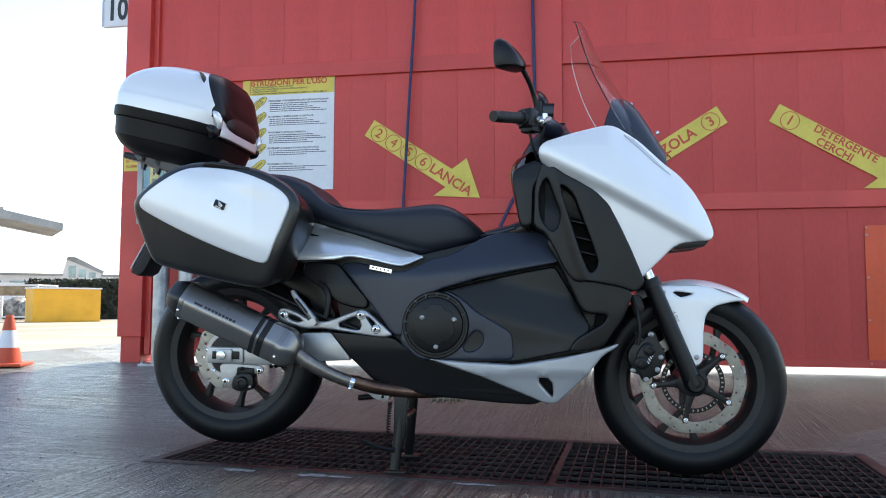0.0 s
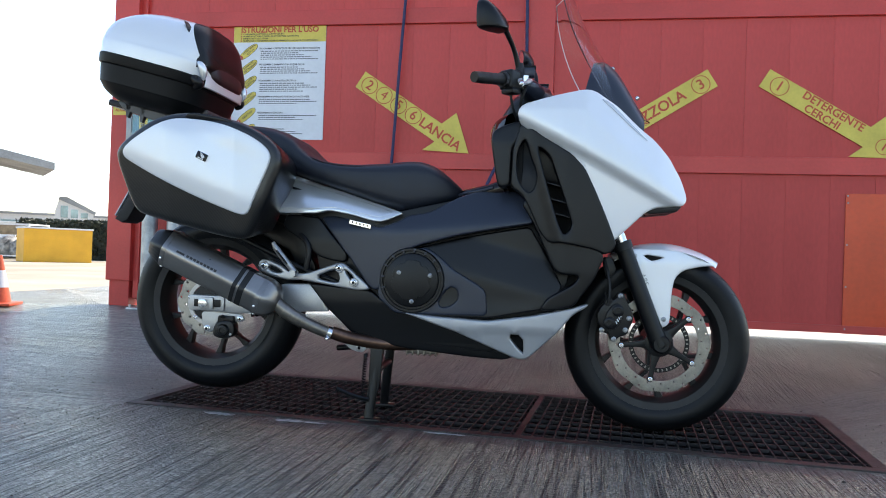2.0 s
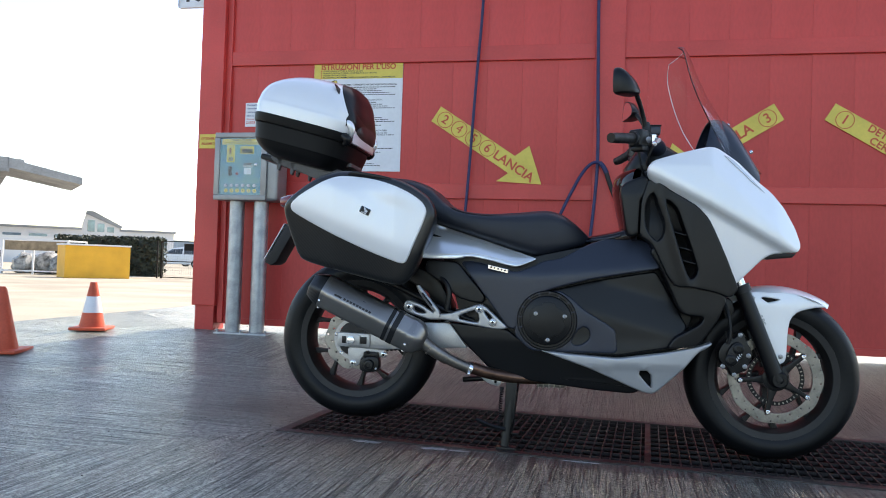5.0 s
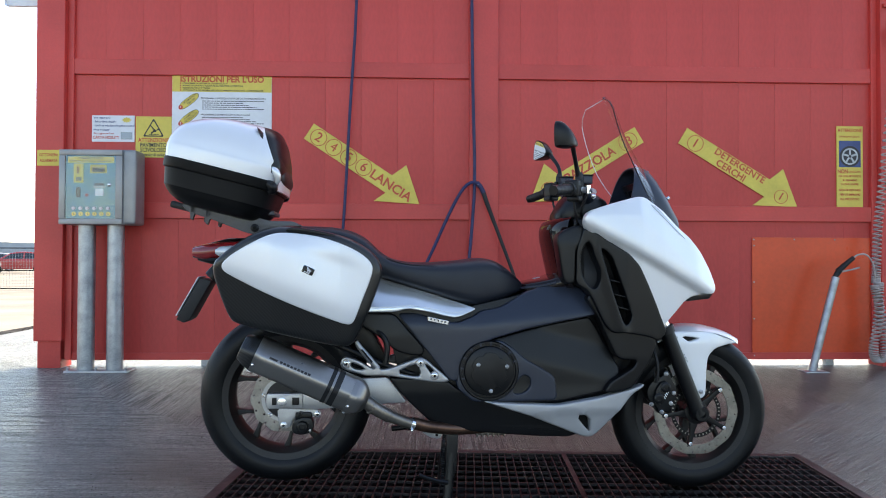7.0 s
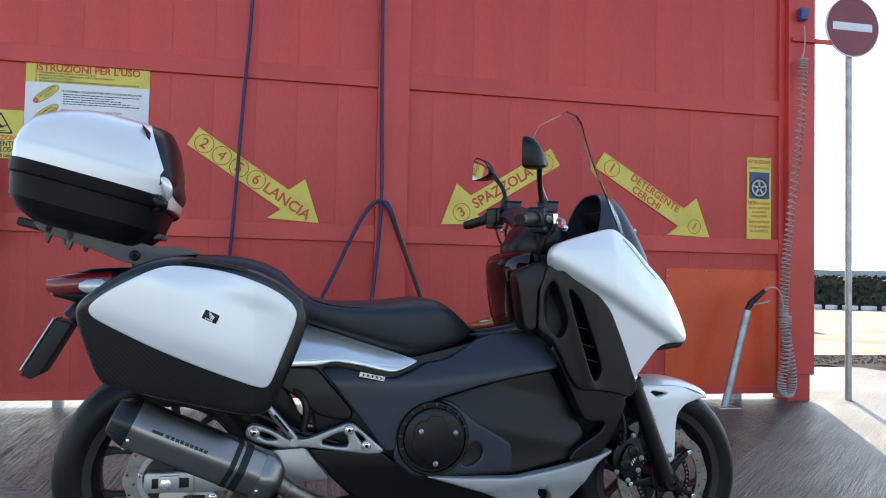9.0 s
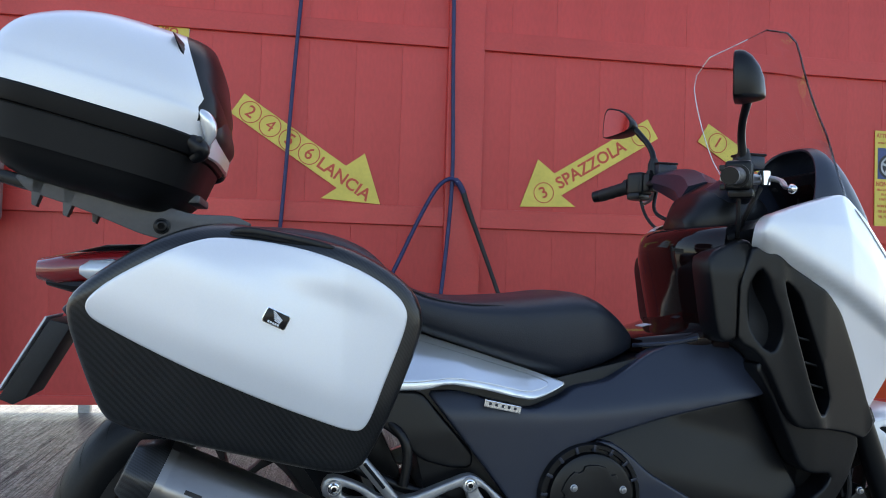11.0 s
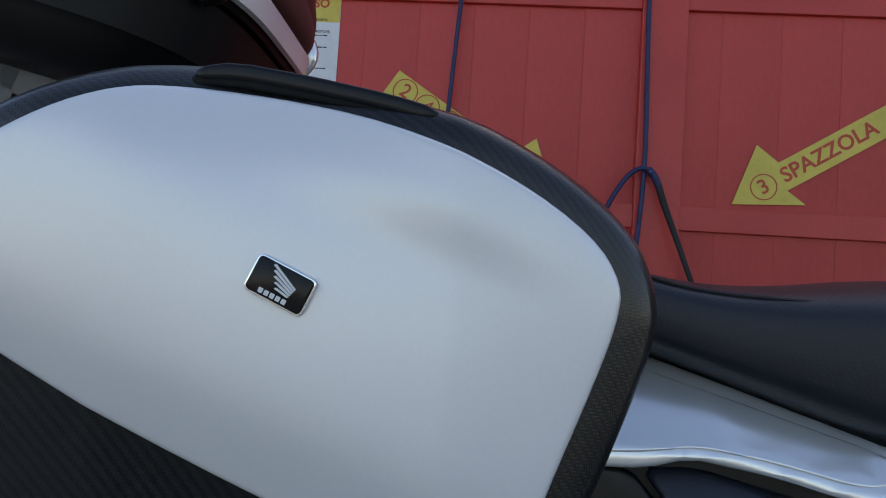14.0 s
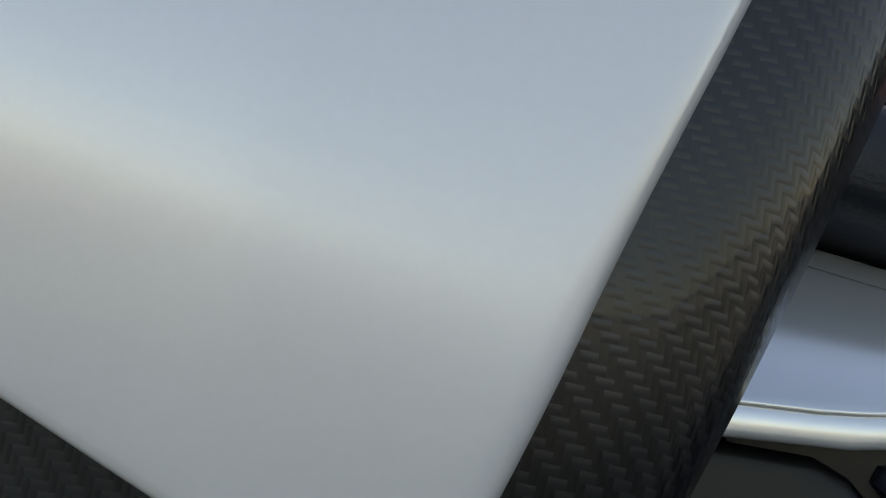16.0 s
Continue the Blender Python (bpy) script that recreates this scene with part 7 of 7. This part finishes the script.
def rings_z(rows, n=48, e=3.0):
    bm, rings = bmesh.new(), []
    for w, cx, a, b in rows:
        ring = []
        for k in range(n):
            t = k * math.tau / n
            c, s = math.cos(t), math.sin(t)
            ring.append(bm.verts.new((cx + a * math.copysign(abs(c) ** (2 / e), c), b * math.copysign(abs(s) ** (2 / e), s), w)))
        rings.append(ring)
    for a, b in zip(rings, rings[1:]):
        for k in range(n):
            bm.faces.new((a[k], a[(k + 1) % n], b[(k + 1) % n], b[k]))
    bm.faces.new(rings[0])
    bm.faces.new(rings[-1])
    bmesh.ops.recalc_face_normals(bm, faces=bm.faces)
    return bm


SQ = 3.8
lid_rows = smooth_rows([(-0.002, -0.008, 0.209, 0.224), (0.035, -0.011, 0.211, 0.2255), (0.050, -0.0115, 0.209, 0.2235), (0.080, -0.010, 0.204, 0.219), (0.115, -0.006, 0.186, 0.208), (0.148, 0.0125, 0.154, 0.187),
                        (0.171, 0.034, 0.116, 0.155), (0.183, 0.058, 0.080, 0.110), (0.1865, 0.070, 0.03, 0.04)], 4)
CUT, LEAN = 0.2047, 0.61          # plane between the lid and the backrest


def cut_lid(front, grow, reach=9.0):
    """The part of the lid behind or before the leaning plane."""
    bm = rings_z(lid_rows, 96, SQ)
    bmesh.ops.bisect_plane(bm, geom=bm.verts[:] + bm.edges[:] + bm.faces[:], plane_co=(CUT, 0, 0), plane_no=(1, 0, LEAN))
    gone = []
    for f in bm.faces:
        c = f.calc_center_median()
        t = c.x - CUT + LEAN * c.z
        if (t >= 0) != front or t > reach:
            gone.append(f)
    bmesh.ops.delete(bm, geom=gone, context='FACES')
    bm.normal_update()
    for v in bm.verts:
        v.co += v.normal * grow
    bmesh.ops.solidify(bm, geom=bm.faces[:], thickness=0.006)
    return bm


def front_x(y, k=0.0):
    return -0.008 + (0.209 + k) * max(0.0, 1 - abs(y / (0.224 + k)) ** SQ) ** (1 / SQ)


def cushion(outer_line, inner_line, half, n=17):
    """A pad swelling from an inner to an outer line in x and z, rounded off towards its sides."""
    bm, rings = bmesh.new(), []
    for k in range(n):
        u = -1 + 2 * k / (n - 1)
        f = max(0.0, 1 - abs(u) ** 4.5) ** (1 / 2.2)
        out = chaikin([Vector((a, 0, b)).lerp(Vector((c, 0, d)), 1 - f) for (a, b), (c, d) in zip(outer_line, inner_line)], 2, closed=False)
        back = [Vector((c, 0, d)) for c, d in reversed(inner_line)]
        rings.append([bm.verts.new((q.x, half * u, q.z)) for q in out + back])
    for a, b in zip(rings, rings[1:]):
        for i in range(len(a)):
            bm.faces.new((a[i], a[(i + 1) % len(a)], b[(i + 1) % len(a)], b[i]))
    for ring in (rings[0], rings[-1]):
        bm.faces.new(ring)
    bmesh.ops.recalc_face_normals(bm, faces=bm.faces)
    return bm


part("base_shell", rings_z(smooth_rows([(-0.152, 0.02, 0.10, 0.12), (-0.148, 0.010, 0.136, 0.165), (-0.126, -0.003, 0.171, 0.193), (-0.098, -0.007, 0.192, 0.208), (-0.094, -0.007, 0.194, 0.2095), (-0.045, -0.008, 0.203, 0.215), (-0.041, -0.008, 0.204, 0.216)], 3), 96, SQ), "box_black", top, "black lower shell")
part("rim_groove", rings_z([(-0.043, -0.008, 0.200, 0.212), (-0.034, -0.008, 0.200, 0.212)], 96, SQ), "pit", top)
part("rim_band", rings_z([(-0.037, -0.008, 0.205, 0.217), (-0.036, -0.008, 0.209, 0.2205), (-0.031, -0.008, 0.211, 0.2225), (-0.006, -0.008, 0.2135, 0.2265), (-0.0025, -0.008, 0.2105, 0.2245)], 96, SQ), "box_black", top)
part("lid", cut_lid(False, 0.001), "white", top, "pearl white lid")
part("backrest_frame", cut_lid(True, 0.0012), "black", top, "black moulded backrest frame")
part("backrest_shoulder", cushion([(0.180, 0.022), (0.203, 0.032), (0.198, 0.065), (0.176, 0.108), (0.132, 0.146), (0.086, 0.168)], [(0.165, 0.026), (0.165, 0.036), (0.155, 0.065), (0.135, 0.100), (0.105, 0.140), (0.080, 0.168)], 0.190, 25), "black", top)
part("backrest", cushion([(0.184, -0.012), (0.206, -0.010), (0.219, 0.012), (0.208, 0.042), (0.183, 0.078), (0.150, 0.120), (0.088, 0.168)], [(0.165, 0.000), (0.170, 0.006), (0.172, 0.030), (0.160, 0.062), (0.140, 0.092), (0.110, 0.125), (0.070, 0.158)], 0.138, 25), "smoke", top, "dark padded backrest")
for sg in (-1, 1):
    fx = front_x(0.168)
    lt = part("latch", tube([(fx - 0.020, sg * 0.182, 0.046), (fx - 0.002, sg * 0.178, 0.036), (fx + 0.012, sg * 0.174, 0.014), (fx + 0.010, sg * 0.172, -0.012)], [0.006, 0.015, 0.013, 0.005], 14, 2), "silver", top, "bright latch hook")
    part("latch_lever", tube([(fx - 0.034, sg * 0.186, -0.006), (fx - 0.006, sg * 0.180, -0.016), (fx + 0.006, sg * 0.176, -0.026), (fx - 0.008, sg * 0.176, -0.044)], [0.008, 0.019, 0.019, 0.008], 14, 2), "black", lt)
    part("latch_pin", moved(lathe([(0.006, 0.0), (0.006, sg * 0.004), (0.003, sg * 0.006)], 12), pose(fx - 0.001, sg * 0.191, -0.006)), "rubber", lt)
strip = bmesh.new()
rows = []
for k in range(25):
    y = -0.158 + 0.316 * k / 24
    rows.append([strip.verts.new((front_x(y, 0.006) + dx, y, w)) for w, dx in ((-0.030, 0.0), (-0.027, 0.005), (-0.002, 0.004), (0.012, -0.004))])
for a, b in zip(rows, rows[1:]):
    for i in range(3):
        strip.faces.new((a[i], b[i], b[i + 1], a[i + 1]))
bmesh.ops.recalc_face_normals(strip, faces=strip.faces)
bmesh.ops.solidify(strip, geom=strip.faces[:], thickness=0.002)
part("latch_band", strip, "white", top, "white latch band")
part("mounting_plate", box(-0.16, 0.13, -0.11, 0.11, -0.172, -0.148, 0.008), "black", top)


# ---- the yard behind: things in sun, west of the bay ----
def along(deg, dist, eye=(1.2, -2.68)):
    """A place in the yard, by its bearing and distance from the bay's front."""
    a = radians(deg)
    return eye[0] + dist * math.sin(a), eye[1] + dist * math.cos(a)


YARD = -0.10
# yellow container
x0, y0 = -15.6, 18.3
yb = thing("yellow_container", "bright yellow steel container with a pale lid", "container", Matrix.Translation((x0, y0, YARD)) @ Matrix.Rotation(radians(50), 4, 'Z'))
part("body", box(0, 2.0, 0, 1.1, 0.0, 1.05, 0.02), "box_yellow", yb, smooth=False)
part("lid", box(-0.03, 2.03, -0.03, 1.13, 1.05, 1.10, 0.01), "far_white", yb, smooth=False)
# cage of bags
cg = thing("recycling_cage", "steel mesh cage filled with clear rubbish bags", "cage", Matrix.Translation((-19.6, 20.2, YARD)) @ Matrix.Rotation(radians(12), 4, 'Z'))
for x in (0.0, 1.1, 2.3):
    for y in (0.0, 1.4):
        part("post", box(x - 0.03, x + 0.03, y - 0.03, y + 0.03, 0.0, 1.25), "far_white", cg, smooth=False)
for z in (0.12, 1.22):
    part("rail", join(box(0, 2.3, -0.025, 0.025, z - 0.025, z + 0.025), box(0, 2.3, 1.375, 1.425, z - 0.025, z + 0.025), box(-0.025, 0.025, 0, 1.4, z - 0.025, z + 0.025), box(2.275, 2.325, 0, 1.4, z - 0.025, z + 0.025)), "far_white", cg, smooth=False)
part("top_board", box(0.1, 2.2, -0.04, -0.026, 0.85, 1.18), "wood", cg, smooth=False)
for i, (bx, by, s) in enumerate(((0.5, 0.6, 0.42), (1.2, 0.8, 0.45), (1.8, 0.6, 0.40), (0.9, 0.9, 0.4))):
    bg = bmesh.new()
    bmesh.ops.create_icosphere(bg, subdivisions=3, radius=s)
    for v in bg.verts:
        v.co += v.co.normalized() * 0.10 * noise.noise(v.co * 5 + Vector((i * 3, 0, 0)))
        v.co.z = max(v.co.z, -s * 0.8)
    tagged(part("rubbish_bag", moved(bg, Matrix.Translation((bx, by, s * 0.8 + 0.02))), "bag", cg), "clear plastic bag of rubbish")


def leaf_mass(x0, x1, y0, y1, z0, z1, count, seed, size):
    rg = np.random.default_rng(seed)
    p = rg.uniform((x0, y0, z0), (x1, y1, z1), (count, 3))
    d1, d2 = rg.normal(size=(count, 3)), rg.normal(size=(count, 3))
    d1 *= size / np.linalg.norm(d1, axis=1)[:, None]
    d2 *= 0.6 * size / np.linalg.norm(d2, axis=1)[:, None]
    v = np.stack([p - d1, p + d2, p + d1, p - d2], 1).reshape(-1, 3)
    me = bpy.data.meshes.new("leaves")
    me.from_pydata(v.tolist(), [], [(4 * i, 4 * i + 1, 4 * i + 2, 4 * i + 3) for i in range(count)])
    return me


hg = new("hedge", leaf_mass(0, 4.7, 0, 0.6, 0.05, 1.50, 7000, 3, 0.09))
hg.data.materials.append(M["leaf"])
hg.matrix_world = Matrix.Translation((-20.0, 23.2, YARD)) @ Matrix.Rotation(radians(-2), 4, 'Z')
tagged(hg, "dark clipped hedge behind the yellow container", "hedge", kind="stuff")
part("hedge_core", box(0.1, 4.6, 0.1, 0.5, 0.0, 1.42), "leaf", hg, smooth=False)
hg2 = new("hedge", leaf_mass(0, 22, 0, 1.2, 0.05, 1.55, 14000, 4, 0.13))
hg2.data.materials.append(M["leaf"])
hg2.matrix_world = Matrix.Translation((24.0, 29.0, YARD)) @ Matrix.Rotation(radians(-30), 4, 'Z')
tagged(hg2, "dark clipped hedge across the road", "hedge", kind="stuff")
part("hedge_core", box(0.1, 21.9, 0.2, 1.0, 0.0, 1.42), "leaf", hg2, smooth=False)
rk = link_mesh("edging_stones", join(*[moved(box(-0.35, 0.35, -0.2, 0.2, 0, 0.22, 0.07), Matrix.Translation((24.0 + i * 0.66, 28.3 - i * 0.38, YARD)) @ Matrix.Rotation(radians(20 * ((i * 7) % 5)), 4, 'Z')) for i in range(30)]), "far_white", smooth=False)
tagged(rk, "pale edging stones below the hedge", "stones", kind="stuff")

# gate in a mesh fence
ft = thing("yard_gate", "dark steel mesh gate of the car park", "gate", Matrix.Translation((-14.3, 21.6, YARD)) @ Matrix.Rotation(radians(-2), 4, 'Z'))
for x in (-0.12, 0.05, 1.42, 2.9, 4.4):
    part("post", box(x - 0.025, x + 0.025, -0.025, 0.025, 0, 1.35), "pit", ft, smooth=False)
for z in (0.05, 0.62, 1.33):
    part("rail", box(0.05, 4.4, -0.015, 0.015, z - 0.015, z + 0.015), "pit", ft, smooth=False)
part("mesh", join(*[box(0.05 + i * 0.09, 0.054 + i * 0.09, -0.002, 0.002, 0.05, 1.33) for i in range(49)], *[box(0.05, 4.4, -0.002, 0.002, 0.1 + i * 0.1, 0.1035 + i * 0.1) for i in range(12)]), "pole", ft, smooth=False)
part("notice", box(0.95, 1.45, -0.03, -0.02, 1.02, 1.26), "pit", ft, smooth=False)


def car_body(m, paint, label):
    c = thing("parked_car", label, "car", m, group="parked cars")
    prof = [(-2.05, 0.45), (-2.10, 0.70), (-2.02, 0.92), (-1.80, 1.02), (-1.35, 1.45), (-0.4, 1.56), (0.45, 1.46), (1.10, 1.02), (1.85, 0.86), (2.08, 0.68), (2.08, 0.38), (1.75, 0.28), (-1.85, 0.28)]
    bm = panel(prof, lambda x, z: 0.86 - 0.28 * max(0.0, z - 0.92), 0.80, 0.06, 0.10, 2, side=-1)
    part("body", bm, paint, c)
    part("body_side", panel(prof, lambda x, z: 0.86 - 0.28 * max(0.0, z - 0.92), 0.92, 0.06, 0.10, 2, side=1), paint, c)
    part("roof", loft([(-1.80, 1.02, 0.5, 0.82), (-1.30, 1.46, 0.5, 0.68), (-0.4, 1.555, 0.5, 0.66), (0.45, 1.45, 0.5, 0.68), (1.10, 1.03, 0.5, 0.80), (2.0, 0.80, 0.5, 0.76)], 24, 6), paint, c)
    for sg in (-1, 1):
        part("window", panel([(-1.55, 1.04), (-1.18, 1.38), (-0.45, 1.44), (-0.40, 1.02)], lambda x, z: 0.872 - 0.28 * max(0.0, z - 0.92), 0.01, 0.004, 0.12, 1, side=sg), "car_glass", c)
        part("window", panel([(-0.32, 1.02), (-0.36, 1.44), (0.42, 1.37), (0.92, 1.02)], lambda x, z: 0.872 - 0.28 * max(0.0, z - 0.92), 0.01, 0.004, 0.12, 1, side=sg), "car_glass", c)
        for x in (-1.28, 1.30):
            w = part("wheel", moved(lathe([(0.20, sg * 0.70), (0.31, sg * 0.70), (0.32, sg * 0.74), (0.32, sg * 0.86), (0.30, sg * 0.885), (0.21, sg * 0.885)], 28, close=True), pose(x, 0, 0.32)), "tyre", c)
            part("rim", moved(lathe([(0.21, sg * 0.70), (0.21, sg * 0.875), (0.19, sg * 0.88), (0.05, sg * 0.86)], 20), pose(x, 0, 0.32)), "galv", w)
        part("headlight", box(1.80, 2.05, sg * 0.62 - 0.12, sg * 0.62 + 0.12, 0.66, 0.80, 0.03), "lens", c)
        part("tail_light", box(-2.09, -1.95, sg * 0.66 - 0.10, sg * 0.66 + 0.10, 0.72, 0.92, 0.03), "lamp_red", c)
    return c


X, Y = along(-43.9, 62)
car_body(Matrix.Translation((X, Y, YARD)) @ Matrix.Rotation(radians(222), 4, 'Z'), "car_silver", "silver-grey estate car parked beyond the fence")
X, Y = along(-30.4, 60, (0.65, -2.89))
car_body(Matrix.Translation((X, Y, YARD)) @ Matrix.Rotation(radians(205), 4, 'Z'), "car_white", "pale blue hatchback parked behind the gate")
X, Y = along(-27.4, 62, (0.65, -2.89))
car_body(Matrix.Translation((X, Y, YARD)) @ Matrix.Rotation(radians(205), 4, 'Z'), "car_red", "dark red car parked behind the gate")
X, Y = along(-28.9, 72, (0.65, -2.89))
car_body(Matrix.Translation((X, Y, YARD)) @ Matrix.Rotation(radians(205), 4, 'Z'), "far_white", "white car parked in the second row")

# low wall, light mast and flags
X, Y = along(-46, 66)
lw = link_mesh("boundary_wall", moved(join(box(-14, 14, 0, 0.25, 0, 2.0), box(-14, 14, -0.05, 0.30, 2.0, 2.08)), Matrix.Translation((X, Y, YARD)) @ Matrix.Rotation(radians(46), 4, 'Z')), "far_white", smooth=False)
tagged(lw, "long pale rendered boundary wall", "wall", kind="structure")
X, Y = along(-46.6, 34)
lp = thing("light_mast", "tall grey floodlight mast", "street lamp", Matrix.Translation((X, Y, YARD)) @ Matrix.Rotation(radians(44), 4, 'Z'))
part("pole", lathe([(0.09, 0.0), (0.06, 6.4)], 12, 'Z'), "pole", lp)
part("floodlight", box(-0.32, 0.32, -0.12, 0.12, 6.2, 6.85, 0.03), "pole", lp)
part("lamp_glass", box(-0.26, 0.26, -0.13, -0.118, 6.26, 6.78), "lens", lp, smooth=False)
for deg, dist, h in ((-44.2, 60, 7.0), (-45.9, 60, 7.2), (-46.8, 78, 14.5)):
    X, Y = along(deg, dist)
    fl = thing("flag_pole", "slim white pole with a drooping flag" if h < 10 else "slim tall blue pylon", "flag pole", Matrix.Translation((X, Y, YARD)) @ Matrix.Rotation(radians(44), 4, 'Z'))
    part("pole", lathe([(0.07 if h < 10 else 0.2, 0.0), (0.05 if h < 10 else 0.2, h)], 10, 'Z'), "far_white" if h < 10 else "sign_blue", fl)
    if h < 10:
        part("flag", plate([(0.0, h - 0.1), (-0.15, h - 0.6), (-1.1, h - 2.3), (-0.9, h - 2.6), (-0.15, h - 1.9), (0.0, h - 1.6)], -0.02, 0.02, 0, 1), "paper", fl)

# glazed hall with an overhanging roof
X, Y = along(-42.1, 118)
hall = thing("glass_hall", "glass-fronted showroom with a deep grey roof", "building", Matrix.Translation((X, Y, YARD)) @ Matrix.Rotation(radians(44), 4, 'Z'))
part("wall", box(-40, 0, 0.4, 25, 0, 11.6), "far_grey", hall, smooth=False)
for i in range(13):
    for k in range(5):
        b = box(-3.0 * (i + 1) + 0.05, -3.0 * i - 0.05, 0.0, 0.12, 0.4 + k * 2.24, 0.4 + k * 2.24 + 2.16)
        part("pane", b, "far_glass", hall, smooth=False)
part("roof", join(box(-40, 1.0, -0.8, 25, 11.6, 13.6, 0.1)), "far_grey", hall, smooth=False)
part("canopy", plate([(0.8, 13.5), (2.6, 13.4), (2.8, 13.0), (10.0, 11.6), (10.0, 10.6), (0.8, 12.2)], -0.8, 12, 0.0, 0), "far_grey", hall, smooth=False)
X, Y = along(-39.5, 150)
fb = thing("white_hall", "long pale warehouse in haze", "building", Matrix.Translation((X, Y, YARD)) @ Matrix.Rotation(radians(38), 4, 'Z'))
part("wall", box(-8, 22, 0, 20, 0, 5.2), "far_white", fb, smooth=False)
for i in range(7):
    part("window", box(-6 + i * 4, -3.2 + i * 4, -0.1, 0.0, 2.2, 4.2), "far_glass", fb, smooth=False)
part("roof", box(-8.3, 22.3, -0.3, 20.3, 5.2, 5.6), "far_grey", fb, smooth=False)
X, Y = along(-35.8, 130)
gb = thing("gabled_building", "pale building with a stepped gable roof", "building", Matrix.Translation((X, Y, YARD)) @ Matrix.Rotation(radians(36), 4, 'Z'))
part("wall", plate([(-3, 0), (-3, 5.4), (-2.5, 7.2), (-1.5, 7.2), (2.4, 5.2), (2.4, 0)], 0, 6, 0, 0), "far_white", gb, smooth=False)
part("roof", plate([(-2.6, 7.2), (-2.4, 7.6), (-1.4, 7.6), (2.8, 5.4), (2.6, 5.0)], -0.2, 6.2, 0, 0), "far_grey", gb, smooth=False)
for i in range(3):
    part("window", box(-2.2 + i * 1.4, -1.2 + i * 1.4, -0.06, 0.0, 4.4, 6.2 - 0.5 * i), "far_glass", gb, smooth=False)
# low hills all round, the haze painted in as pale blue
hv, hfc = [], []
for i in range(121):
    a = math.tau * i / 120
    h = 16 + 10 * noise.noise(Vector((math.cos(a) * 3, math.sin(a) * 3, 0.3))) + 5 * noise.noise(Vector((math.cos(a) * 11, math.sin(a) * 11, 1.3)))
    hv += [(900 * math.cos(a), 900 * math.sin(a), -2), (900 * math.cos(a), 900 * math.sin(a), max(6, h))]
for i in range(120):
    hfc.append((2 * i, 2 * i + 2, 2 * i + 3, 2 * i + 1))
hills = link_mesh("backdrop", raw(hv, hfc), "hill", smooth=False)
tagged(hills, "low hills on the horizon with haze painted into their colour", "hills", kind="structure")
# fuel pump across the road
pump = thing("fuel_pump", "dark slim fuel pump by the road", "pump", Matrix.Translation((12.3, 14.0, YARD)))
part("body", box(-0.14, 0.30, -0.2, 0.2, 0, 1.82, 0.04), "pole", pump)
part("pump_screen", box(-0.05, 0.22, -0.212, -0.20, 1.2, 1.6), "car_glass", pump, smooth=False)
part("pump_hose", tube([(0.02, -0.22, 1.5), (-0.05, -0.28, 0.9), (0.0, -0.28, 0.3), (0.15, -0.26, 0.4), (0.2, -0.22, 1.1)], 0.03, 8), "rubber", pump)

# ---- boards of the wall ----
edges_l = [-2.025 + 0.2616 * i for i in range(12)]
edges_r = [1.062, 1.228] + [1.228 + 0.271 * i for i in range(1, 9)] + [3.64, 3.885]
shared = {}
for edges in (edges_l, edges_r):
    for x0, x1 in zip(edges, edges[1:]):
        for z0, z1 in ((0.16, 1.166), (1.275, 2.196), (2.304, 3.301), (3.409, 4.8)):
            w = round(x1 - x0, 4)
            key = (w, z0)
            if key not in shared:
                p = part("plank", box(-w / 2 + 0.0001, w / 2 - 0.0001, 2.672, 2.691, z0, z1, 0.0009, 1), "red", wall, smooth=False)
                shared[key] = p.data
            else:
                p = new("plank", shared[key])
                p.parent = wall
            p.location = ((x0 + x1) / 2, 0.0008 * math.sin(x0 * 37 + z0 * 11), 0)
